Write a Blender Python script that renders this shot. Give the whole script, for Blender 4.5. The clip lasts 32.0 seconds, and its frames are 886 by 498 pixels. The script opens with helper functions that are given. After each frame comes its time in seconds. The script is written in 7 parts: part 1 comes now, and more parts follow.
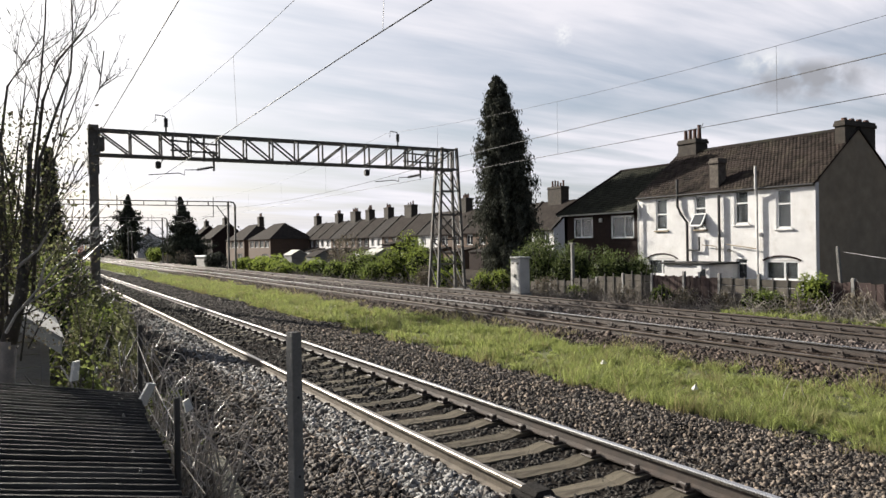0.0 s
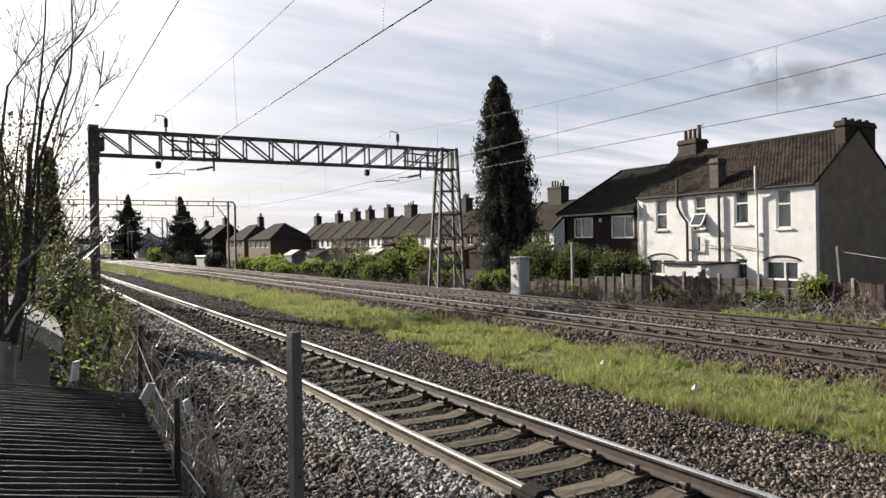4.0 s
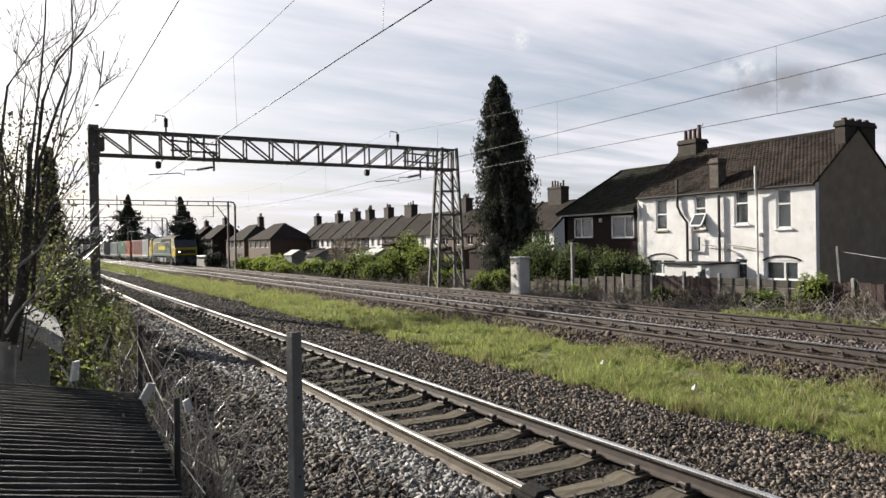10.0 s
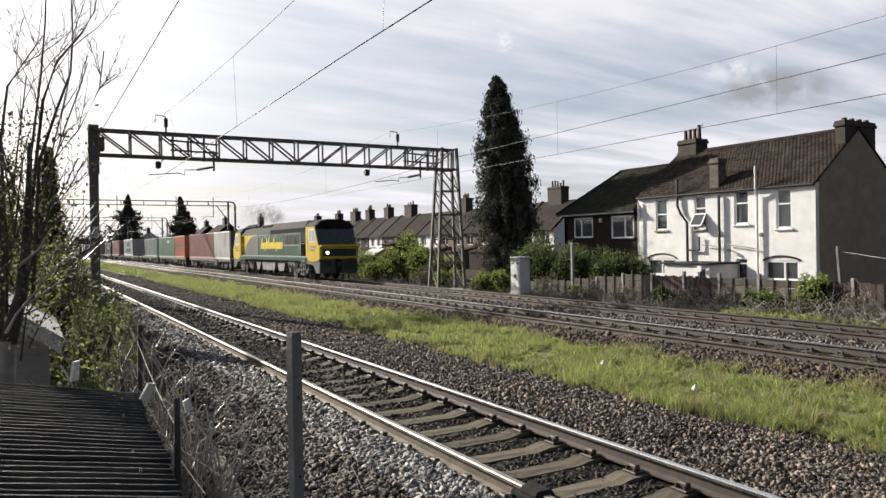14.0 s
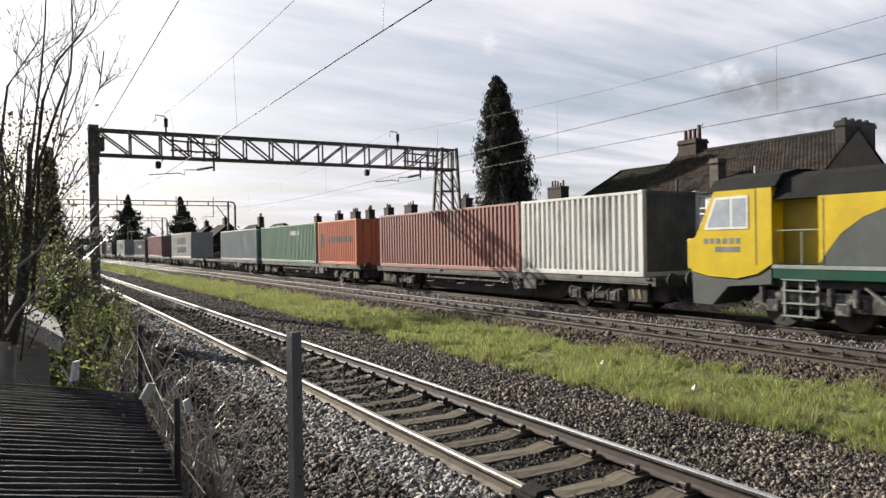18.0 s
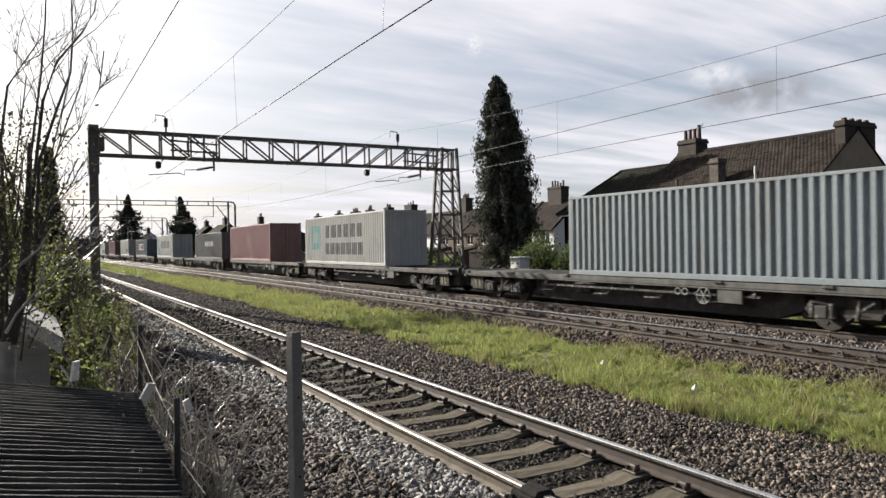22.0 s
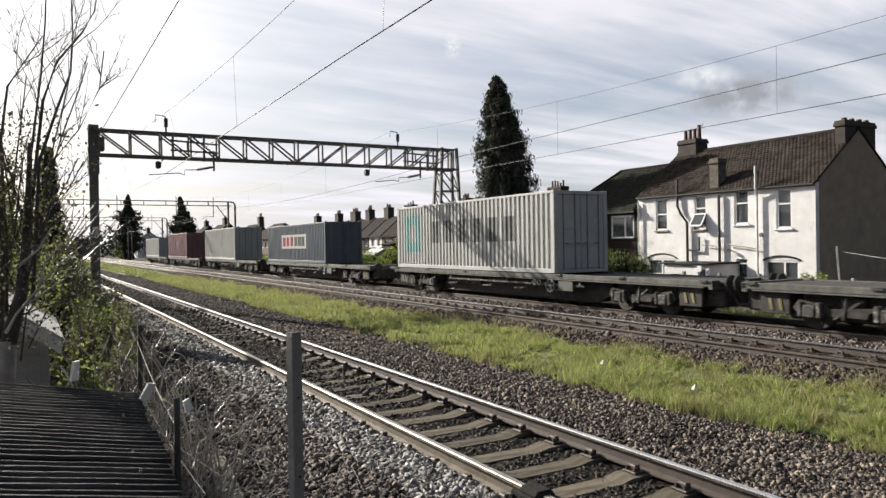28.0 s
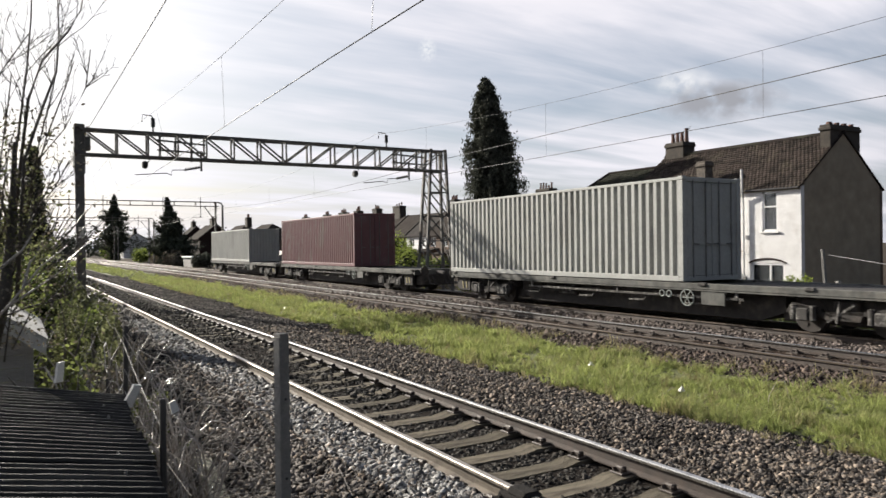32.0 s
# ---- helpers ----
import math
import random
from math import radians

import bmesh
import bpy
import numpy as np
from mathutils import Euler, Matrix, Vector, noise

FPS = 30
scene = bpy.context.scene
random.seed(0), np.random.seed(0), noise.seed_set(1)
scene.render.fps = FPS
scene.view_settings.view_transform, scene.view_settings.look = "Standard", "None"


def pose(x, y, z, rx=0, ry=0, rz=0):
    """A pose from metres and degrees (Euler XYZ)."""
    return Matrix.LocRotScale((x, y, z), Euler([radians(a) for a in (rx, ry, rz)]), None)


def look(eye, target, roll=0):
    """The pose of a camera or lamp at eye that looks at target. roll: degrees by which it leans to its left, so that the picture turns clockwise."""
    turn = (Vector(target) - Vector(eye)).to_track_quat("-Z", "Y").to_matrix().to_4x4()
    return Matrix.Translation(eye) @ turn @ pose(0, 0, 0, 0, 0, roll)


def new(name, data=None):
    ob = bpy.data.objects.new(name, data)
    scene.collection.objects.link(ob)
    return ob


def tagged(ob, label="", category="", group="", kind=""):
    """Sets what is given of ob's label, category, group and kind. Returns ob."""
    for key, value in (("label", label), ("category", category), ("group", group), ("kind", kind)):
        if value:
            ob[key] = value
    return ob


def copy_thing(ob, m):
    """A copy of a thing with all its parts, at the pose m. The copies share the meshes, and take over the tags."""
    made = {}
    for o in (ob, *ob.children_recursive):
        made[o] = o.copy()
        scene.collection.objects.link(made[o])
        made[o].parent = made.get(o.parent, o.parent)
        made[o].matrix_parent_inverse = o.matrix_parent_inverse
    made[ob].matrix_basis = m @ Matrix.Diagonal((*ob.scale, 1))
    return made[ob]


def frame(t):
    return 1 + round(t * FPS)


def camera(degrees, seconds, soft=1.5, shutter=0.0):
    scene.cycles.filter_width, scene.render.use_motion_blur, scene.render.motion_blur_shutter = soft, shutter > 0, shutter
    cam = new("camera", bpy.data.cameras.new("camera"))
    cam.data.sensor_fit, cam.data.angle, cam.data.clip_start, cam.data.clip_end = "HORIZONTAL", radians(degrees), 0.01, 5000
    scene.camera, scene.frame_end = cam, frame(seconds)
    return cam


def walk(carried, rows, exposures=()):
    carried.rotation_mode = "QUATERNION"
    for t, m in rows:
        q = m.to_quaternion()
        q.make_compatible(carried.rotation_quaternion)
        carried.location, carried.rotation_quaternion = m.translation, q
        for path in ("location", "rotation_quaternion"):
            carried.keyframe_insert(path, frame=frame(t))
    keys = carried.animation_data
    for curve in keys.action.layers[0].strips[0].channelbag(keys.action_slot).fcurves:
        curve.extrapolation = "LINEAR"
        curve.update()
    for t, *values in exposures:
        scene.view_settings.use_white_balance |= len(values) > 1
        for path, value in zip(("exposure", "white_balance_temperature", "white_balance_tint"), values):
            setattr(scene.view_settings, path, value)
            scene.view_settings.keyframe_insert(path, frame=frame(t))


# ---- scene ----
SECONDS = 32.0
EYE = Vector((0.0, 0.0, 2.048))


def aim(yaw, pitch):
    """A point ahead of the eye: degrees to the side of the track's line, degrees up."""
    y, p = radians(yaw), radians(pitch)
    return EYE + Vector((math.sin(y) * math.cos(p), math.cos(y) * math.cos(p), math.sin(p))) * 50


cam = camera(63.11, SECONDS, soft=1.45, shutter=0.16)
STILL = look(EYE, aim(29.69, -0.385), -0.96)
NUDGED = look(EYE, aim(30.62, -0.28), -0.75)
walk(cam, [(0.0, STILL), (16.0, STILL), (31.83, STILL), (31.9, STILL), (32.0, NUDGED)])
scene.view_settings.exposure = 0.95

# ---- world and sun ----
SUN = Vector((-0.364, 1.0, 0.49)).normalized()      # towards the sun
ELEV = math.asin(SUN.z)
world = bpy.data.worlds.new("world")
scene.world = world
world.use_nodes = True
wn, wl = world.node_tree.nodes, world.node_tree.links
wn.clear()


def wnode(kind, **kw):
    n = wn.new(kind)
    for k, v in kw.items():
        if k == "op":
            n.operation = v
        else:
            n.inputs[k].default_value = v
    return n


def wmath(op, a, b=None, clamp=False):
    n = wn.new("ShaderNodeMath")
    n.operation, n.use_clamp = op, clamp
    for i, v in enumerate((a, b)):
        if v is None:
            continue
        if isinstance(v, (int, float)):
            n.inputs[i].default_value = v
        else:
            wl.new(v, n.inputs[i])
    return n.outputs[0]


def wmix(fac, a, b):
    n = wn.new("ShaderNodeMix")
    n.data_type = "RGBA"
    for i, v in ((0, fac), (6, a), (7, b)):
        if isinstance(v, (int, float, tuple)):
            n.inputs[i].default_value = v
        else:
            wl.new(v, n.inputs[i])
    return n.outputs[2]


sky = wn.new("ShaderNodeTexSky")
sky.sky_type, sky.sun_disc = "NISHITA", False
sky.sun_elevation, sky.sun_rotation = ELEV, math.atan2(SUN.x, SUN.y)
sky.air_density, sky.dust_density = 1.0, 2.0
tc = wn.new("ShaderNodeTexCoord")
sep = wn.new("ShaderNodeSeparateXYZ")
wl.new(tc.outputs["Generated"], sep.inputs[0])
flat = wmath("ADD", wmath("MAXIMUM", sep.outputs[2], 0.0), 0.10)
comb = wn.new("ShaderNodeCombineXYZ")
wl.new(wmath("DIVIDE", sep.outputs[0], flat), comb.inputs[0])
wl.new(wmath("DIVIDE", sep.outputs[1], flat), comb.inputs[1])
stretch = wn.new("ShaderNodeMapping")
stretch.inputs["Rotation"].default_value = (0, 0, radians(34))
stretch.inputs["Scale"].default_value = (0.45, 1.9, 1.0)
wl.new(comb.outputs[0], stretch.inputs[0])
n1 = wnode("ShaderNodeTexNoise", Scale=1.15, Detail=8.0, Roughness=0.55, Distortion=0.25)
wl.new(stretch.outputs[0], n1.inputs["Vector"])
n2 = wnode("ShaderNodeTexNoise", Scale=0.55, Detail=4.0, Roughness=0.5)
wl.new(comb.outputs[0], n2.inputs["Vector"])
streak = wmath("MULTIPLY", wmath("SUBTRACT", wmath("ADD", wmath("MULTIPLY", n1.outputs[0], 0.6), wmath("MULTIPLY", n2.outputs[0], 0.4)), 0.37), 3.6, True)
sund = wn.new("ShaderNodeVectorMath")
sund.operation = "DOT_PRODUCT"
sund.inputs[1].default_value = SUN
wl.new(tc.outputs["Generated"], sund.inputs[0])
near_sun = wmath("POWER", wmath("MAXIMUM", sund.outputs["Value"], 0.0), 9.0)
cloud = wmix(streak, (5.8, 6.2, 7.2, 1), (9.2, 8.9, 9.4, 1))
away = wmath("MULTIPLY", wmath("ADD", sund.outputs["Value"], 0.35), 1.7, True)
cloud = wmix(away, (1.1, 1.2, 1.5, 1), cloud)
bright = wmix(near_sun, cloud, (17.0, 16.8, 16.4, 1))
low = wmath("SUBTRACT", 1.0, wmath("MULTIPLY", wmath("SUBTRACT", sep.outputs[2], 0.38), 2.2, True))
cover = wmath("MULTIPLY", wmath("ADD", wmath("MULTIPLY", streak, 0.8), 0.42, True), wmath("ADD", wmath("MULTIPLY", low, 0.8), 0.2))
haze = wmath("SUBTRACT", 1.0, wmath("MULTIPLY", sep.outputs[2], 5.5, True), True)
cover = wmath("MAXIMUM", cover, haze)
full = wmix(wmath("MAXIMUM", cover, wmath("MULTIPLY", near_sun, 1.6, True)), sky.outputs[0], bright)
bg = wn.new("ShaderNodeBackground")
bg.inputs["Strength"].default_value = 0.054
wl.new(full, bg.inputs["Color"])
out = wn.new("ShaderNodeOutputWorld")
wl.new(bg.outputs[0], out.inputs["Surface"])

sun = new("sun", bpy.data.lights.new("sun", "SUN"))
sun.data.energy, sun.data.angle, sun.data.color = 5.0, radians(0.6), (1.0, 0.93, 0.82)
sun.matrix_world = look(SUN * 100, (0, 0, 0))


# ---- materials ----
def material(name, c1, c2=None, scale=4.0, rough=0.8, metal=0.0, bump=0.25, fine=60.0, stain=None, stain_scale=0.8,
             stain_amount=0.5, rnd=0.0, island=0.0, stretch=(1, 1, 1), spec=0.5, transl=0.0, glow=0.0):
    """Two scales of colour grain, stains with a shape of their own, fine relief; rnd and island vary repeats."""
    m = bpy.data.materials.new(name)
    m.use_nodes = True
    nt = m.node_tree
    b = nt.nodes["Principled BSDF"]
    co = nt.nodes.new("ShaderNodeTexCoord")
    mp = nt.nodes.new("ShaderNodeMapping")
    mp.inputs["Scale"].default_value = stretch
    nt.links.new(co.outputs["Object"], mp.inputs[0])

    def noi(sc, det=4.0, ro=0.6):
        n = nt.nodes.new("ShaderNodeTexNoise")
        n.inputs["Scale"].default_value, n.inputs["Detail"].default_value, n.inputs["Roughness"].default_value = sc, det, ro
        nt.links.new(mp.outputs[0], n.inputs["Vector"])
        return n.outputs[0]

    def ramp(src, lo, hi):
        n = nt.nodes.new("ShaderNodeMapRange")
        n.inputs[1].default_value, n.inputs[2].default_value = lo, hi
        nt.links.new(src, n.inputs[0])
        return n.outputs[0]

    def mix(fac, a, bb, mode="MIX"):
        n = nt.nodes.new("ShaderNodeMix")
        n.data_type, n.blend_type = "RGBA", mode
        for i, v in ((0, fac), (6, a), (7, bb)):
            if isinstance(v, (int, float, tuple)):
                n.inputs[i].default_value = v
            else:
                nt.links.new(v, n.inputs[i])
        return n.outputs[2]

    c2 = c2 or tuple(v * 0.7 for v in c1)
    col = mix(ramp(noi(scale), 0.3, 0.7), (*c1, 1), (*c2, 1))
    grain = ramp(noi(fine, 3.0), 0.25, 0.75)
    g = nt.nodes.new("ShaderNodeMapRange")
    g.inputs[3].default_value, g.inputs[4].default_value = 0.82, 1.12
    nt.links.new(grain, g.inputs[0])
    col = mix(1.0, col, g.outputs[0], "MULTIPLY")
    if stain:
        s = ramp(noi(stain_scale, 6.0, 0.65), 0.52, 0.68)
        f = nt.nodes.new("ShaderNodeMath")
        f.operation = "MULTIPLY"
        f.inputs[1].default_value = stain_amount
        nt.links.new(s, f.inputs[0])
        col = mix(f.outputs[0], col, (*stain, 1))
    for amount, kind, socket in ((rnd, "ShaderNodeObjectInfo", "Random"), (island, "ShaderNodeNewGeometry", "Random Per Island")):
        if amount:
            o = nt.nodes.new(kind)
            r = nt.nodes.new("ShaderNodeMapRange")
            r.inputs[3].default_value, r.inputs[4].default_value = 1 - amount, 1 + amount
            nt.links.new(o.outputs[socket], r.inputs[0])
            col = mix(1.0, col, r.outputs[0], "MULTIPLY")
    nt.links.new(col, b.inputs["Base Color"])
    rr = nt.nodes.new("ShaderNodeMapRange")
    rr.inputs[3].default_value, rr.inputs[4].default_value = max(0.05, rough - 0.1), min(1.0, rough + 0.1)
    nt.links.new(grain, rr.inputs[0])
    nt.links.new(rr.outputs[0], b.inputs["Roughness"])
    b.inputs["Metallic"].default_value = metal
    b.inputs["Specular IOR Level"].default_value = spec
    if bump:
        bp = nt.nodes.new("ShaderNodeBump")
        bp.inputs["Strength"].default_value, bp.inputs["Distance"].default_value = bump, 0.02
        nt.links.new(grain, bp.inputs["Height"])
        nt.links.new(bp.outputs[0], b.inputs["Normal"])
    if transl:
        tr = nt.nodes.new("ShaderNodeBsdfTranslucent")
        nt.links.new(col, tr.inputs["Color"])
        ms = nt.nodes.new("ShaderNodeMixShader")
        ms.inputs[0].default_value = transl
        nt.links.new(b.outputs[0], ms.inputs[1])
        nt.links.new(tr.outputs[0], ms.inputs[2])
        nt.links.new(ms.outputs[0], nt.nodes["Material Output"].inputs["Surface"])
    if glow:
        b.inputs["Emission Color"].default_value, b.inputs["Emission Strength"].default_value = (*c1, 1), glow
    return m


M = {}
for nm, kw in dict(
    soil=dict(c1=(.075, .062, .05), c2=(.045, .038, .03), scale=2, rough=1.0, spec=.05, bump=.6, fine=25),
    ballast=dict(c1=(.034, .029, .025), c2=(.014, .012, .011), scale=14, rough=1.0, spec=.03, bump=.9, fine=32, stain=(.06, .042, .032), stain_scale=.5),
    ballast_brown=dict(c1=(.055, .041, .033), c2=(.024, .018, .015), scale=14, rough=1.0, spec=.03, bump=.9, fine=32),
    stone=dict(c1=(.172, .157, .145), c2=(.048, .043, .039), scale=1.3, rough=.75, bump=.3, fine=90, island=.85, spec=.1),
    turf=dict(c1=(.12, .135, .04), c2=(.07, .07, .028), scale=1.5, rough=.95, bump=.5, fine=30),
    grass=dict(c1=(.35, .385, .135), c2=(.21, .25, .08), scale=.5, rough=.6, spec=.25, bump=0, fine=5, island=.5, transl=.5, stain=(.38, .35, .18), stain_scale=.5, stain_amount=.5),
    rust=dict(c1=(.06, .042, .032), c2=(.03, .022, .018), scale=6, rough=.62, spec=.6, bump=.2, fine=70),
    # lighter tan rust: sunlight on the near left rail's web is in it
    rust_tan_lit=dict(c1=(.16, .132, .10), c2=(.085, .068, .05), scale=6, rough=.75, bump=.3, fine=70, stain=(.05, .038, .03), stain_scale=2),
    rail_tan=dict(c1=(.50, .45, .38), c2=(.34, .3, .25), scale=4, rough=.3, metal=.75, bump=.05, fine=90),
    rail_dull=dict(c1=(.2, .165, .14), c2=(.11, .09, .072), scale=3, rough=.4, metal=.7, bump=.1, fine=90),
    railtop=dict(c1=(.74, .72, .69), c2=(.52, .5, .47), scale=3, rough=.27, metal=1.0, bump=.03, fine=90),
    sleeper=dict(c1=(.17, .148, .112), c2=(.07, .06, .046), scale=3, rough=.95, spec=.15, bump=.5, fine=45, rnd=.3, stretch=(.5, 3, 1), stain=(.04, .032, .026), stain_scale=3.5, stain_amount=.8),
    sleeper_grey=dict(c1=(.13, .11, .093), c2=(.06, .05, .042), scale=3, rough=.95, spec=.15, bump=.3, fine=50, rnd=.25, stain=(.05, .036, .028), stain_scale=1.5),
    concrete=dict(c1=(.36, .35, .33), c2=(.25, .24, .225), scale=3, rough=.9, bump=.3, fine=50, rnd=.15, stain=(.14, .13, .12), stain_scale=1.5),
    steel=dict(c1=(.17, .165, .155), c2=(.085, .08, .075), scale=3, rough=.7, metal=.2, bump=.2, fine=60, stain=(.12, .075, .05), stain_scale=1.5),
    wire=dict(c1=(.12, .12, .12), c2=(.07, .07, .07), rough=.6, metal=.4, bump=0),
    render_white=dict(c1=(.82, .81, .80), c2=(.70, .69, .68), scale=1.6, rough=.9, bump=.5, fine=45, stain=(.5, .47, .44), stain_scale=1.3, stain_amount=.5),
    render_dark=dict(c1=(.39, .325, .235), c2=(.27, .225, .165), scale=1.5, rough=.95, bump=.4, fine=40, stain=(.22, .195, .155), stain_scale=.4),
    brick_dark=dict(c1=(.034, .021, .018), c2=(.02, .014, .0125), scale=5, rough=.9, spec=.2, bump=.3, fine=30),
    brick=dict(c1=(.15, .10, .07), c2=(.085, .056, .04), scale=3, rough=.9, bump=.35, fine=30, stain=(.08, .06, .05)),
    roof_tile=dict(c1=(.036, .027, .024), c2=(.022, .018, .0165), scale=1.5, rough=.95, spec=.1, bump=.3, fine=30, rnd=.28, stain=(.05, .055, .035), stain_scale=.6),
    roof_far=dict(c1=(.05, .042, .037), c2=(.026, .022, .02), scale=1.2, rough=1.0, spec=.05, bump=.5, fine=8),
    slate=dict(c1=(.062, .056, .052), c2=(.034, .031, .03), scale=1.5, rough=1.0, spec=.05, bump=.5, fine=8),
    terracotta=dict(c1=(.13, .06, .045), c2=(.07, .04, .03), rough=.8),
    upvc=dict(c1=(.82, .82, .82), c2=(.74, .74, .73), rough=.35, bump=.05),
    pipe_white=dict(c1=(.74, .73, .71), c2=(.6, .59, .57), rough=.5, bump=.1),
    joint_black=dict(c1=(.03, .027, .025), c2=(.012, .011, .01), scale=8, rough=.9, bump=.5, fine=60, spec=.15),
    black_paint=dict(c1=(.022, .022, .024), c2=(.014, .014, .014), rough=.5, bump=.1),
    glass=dict(c1=(.025, .03, .035), c2=(.018, .02, .024), rough=.12, bump=0, spec=.8),
    net=dict(c1=(.06, .063, .066), c2=(.012, .014, .016), rough=.9, scale=4, stretch=(1, 5, .6)),
    timber=dict(c1=(.1, .094, .086), c2=(.055, .05, .046), scale=2, rough=.92, bump=.4, fine=40, rnd=.3, stretch=(3, 3, .4)),
    timber_grey=dict(c1=(.24, .232, .22), c2=(.13, .126, .12), scale=2, rough=.92, bump=.4, fine=40, rnd=.2, stretch=(.4, 3, 3)),
    felt=dict(c1=(.014, .0136, .013), c2=(.005, .0049, .0047), scale=3, rough=.6, spec=.16, bump=.5, fine=40, stain=(.10, .094, .085), stain_scale=2.2, stain_amount=.6, stretch=(.35, 6, 1)),
    roof_pale=dict(c1=(.55, .54, .5), c2=(.4, .39, .36), scale=2.5, rough=.9, stain=(.16, .15, .12), stain_scale=2),
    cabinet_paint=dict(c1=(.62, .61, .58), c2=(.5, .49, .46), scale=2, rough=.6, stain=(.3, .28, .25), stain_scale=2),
    bark=dict(c1=(.105, .094, .082), c2=(.05, .044, .038), scale=5, rough=.75, bump=.5, fine=30, stretch=(2, 2, .5)),
    twig=dict(c1=(.17, .152, .132), c2=(.08, .07, .06), scale=6, rough=.4, bump=.2),
    stem=dict(c1=(.5, .46, .41), c2=(.26, .23, .2), scale=8, rough=.28, bump=.2, island=.5),
    leaf_dark=dict(c1=(.105, .11, .085), c2=(.04, .043, .034), scale=.8, rough=.85, spec=.1, bump=0, island=.6, transl=.15),
    leaf_thicket=dict(c1=(.2, .212, .1), c2=(.075, .082, .04), scale=.9, rough=.75, spec=.12, bump=0, island=.7, transl=.35),
    leaf_bank=dict(c1=(.145, .185, .055), c2=(.03, .042, .014), scale=.6, rough=.55, spec=.3, bump=0, island=.6, transl=.35),
    leaf_far=dict(c1=(.075, .085, .06), c2=(.035, .04, .03), scale=.3, rough=.8, spec=.1, bump=0, island=.5, transl=.1),
    leaf_mid=dict(c1=(.17, .215, .05), c2=(.08, .11, .026), scale=.6, rough=.5, spec=.25, bump=0, island=.5, transl=.5),
    # near-black green: the dark inside of a bush, put into the leaf colour
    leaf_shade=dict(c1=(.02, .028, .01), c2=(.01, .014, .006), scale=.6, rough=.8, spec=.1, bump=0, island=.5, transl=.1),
    leaf_light=dict(c1=(.26, .315, .065), c2=(.12, .16, .032), scale=.6, rough=.6, spec=.2, bump=0, island=.5, transl=.5),
    leaf_ivy=dict(c1=(.27, .31, .1), c2=(.09, .11, .036), scale=1.5, rough=.7, spec=.15, bump=0, island=.6, transl=.4),
    leaf_dry=dict(c1=(.21, .18, .13), c2=(.1, .085, .06), scale=1.5, rough=.85, bump=0, island=.5, transl=.2),
    wood_far=dict(c1=(.06, .07, .045), c2=(.035, .042, .03), scale=.1, rough=.9, bump=0, island=.5),
    post_concrete=dict(c1=(.28, .265, .24), c2=(.2, .19, .17), scale=4, rough=.9, bump=.35, fine=60, stain=(.13, .125, .115), stain_scale=2.2),
    edging_stone=dict(c1=(.3, .28, .22), c2=(.18, .17, .11), scale=4, rough=.92, bump=.4, fine=50),
    fence_brown=dict(c1=(.075, .048, .042), c2=(.045, .03, .028), scale=2, rough=.92, rnd=.3, stretch=(3, 3, .4)),
    fence_pale=dict(c1=(.13, .114, .094), c2=(.06, .052, .043), scale=2.5, rough=.92, rnd=.3, stain=(.07, .06, .05), stain_scale=1.5, stain_amount=.7),
    stem_dark=dict(c1=(.27, .235, .2), c2=(.12, .105, .09), scale=5, rough=.85, bump=.1, island=.5),
    stone_dark=dict(c1=(.15, .134, .121), c2=(.027, .024, .021), scale=1.1, rough=.8, bump=.3, fine=90, island=.9, spec=.12),
    leaf_trunk_ivy=dict(c1=(.1, .105, .055), c2=(.04, .045, .024), scale=1.5, rough=.5, bump=0, island=.6, transl=.15),
    stone_pale=dict(c1=(.34, .335, .325), c2=(.13, .126, .12), scale=9, rough=.8, bump=.3, fine=90, island=.7),
    brick_weathered=dict(c1=(.17, .145, .12), c2=(.075, .062, .052), scale=7, rough=.95, bump=.5, fine=18, stain=(.05, .045, .04), stain_scale=2.5),
    stone_tan=dict(c1=(.27, .22, .175), c2=(.1, .08, .064), scale=5, rough=.8, bump=.3, fine=90, island=.6, spec=.25),
    # near-black stones for the bed of the near track
    stone_oily=dict(c1=(.075, .07, .063), c2=(.02, .018, .016), scale=1.1, rough=.8, bump=.3, fine=90, island=.9, spec=.1),
    timber_shed=dict(c1=(.42, .4, .37), c2=(.28, .265, .245), scale=2, rough=.92, bump=.4, fine=40, rnd=.15, stretch=(.4, 3, 3)),
    stone_brown=dict(c1=(.13, .098, .08), c2=(.03, .022, .018), scale=9, rough=.8, bump=.3, fine=90, island=.8, spec=.25),
    stone_pink=dict(c1=(.21, .178, .162), c2=(.085, .07, .063), scale=9, rough=.85, bump=.3, fine=90, island=.6, spec=.25),
    grass_straw=dict(c1=(.36, .32, .16), c2=(.25, .22, .1), scale=.6, rough=.8, bump=0, fine=5, island=.4, transl=.35),
    roof_moss=dict(c1=(.032, .034, .024), c2=(.02, .02, .016), scale=1.5, rough=.97, spec=.08, bump=.4, fine=25, island=.3),
    brick_soot=dict(c1=(.07, .058, .047), c2=(.04, .034, .028), scale=4, rough=.95, bump=.4, fine=30, stain=(.05, .045, .04), stain_scale=2),
    coping=dict(c1=(.06, .054, .05), c2=(.035, .032, .029), scale=3, rough=.95, spec=.1),
    paper=dict(c1=(.8, .79, .74), c2=(.65, .63, .58), rough=.8),
).items():
    M[nm] = material(nm, **kw)


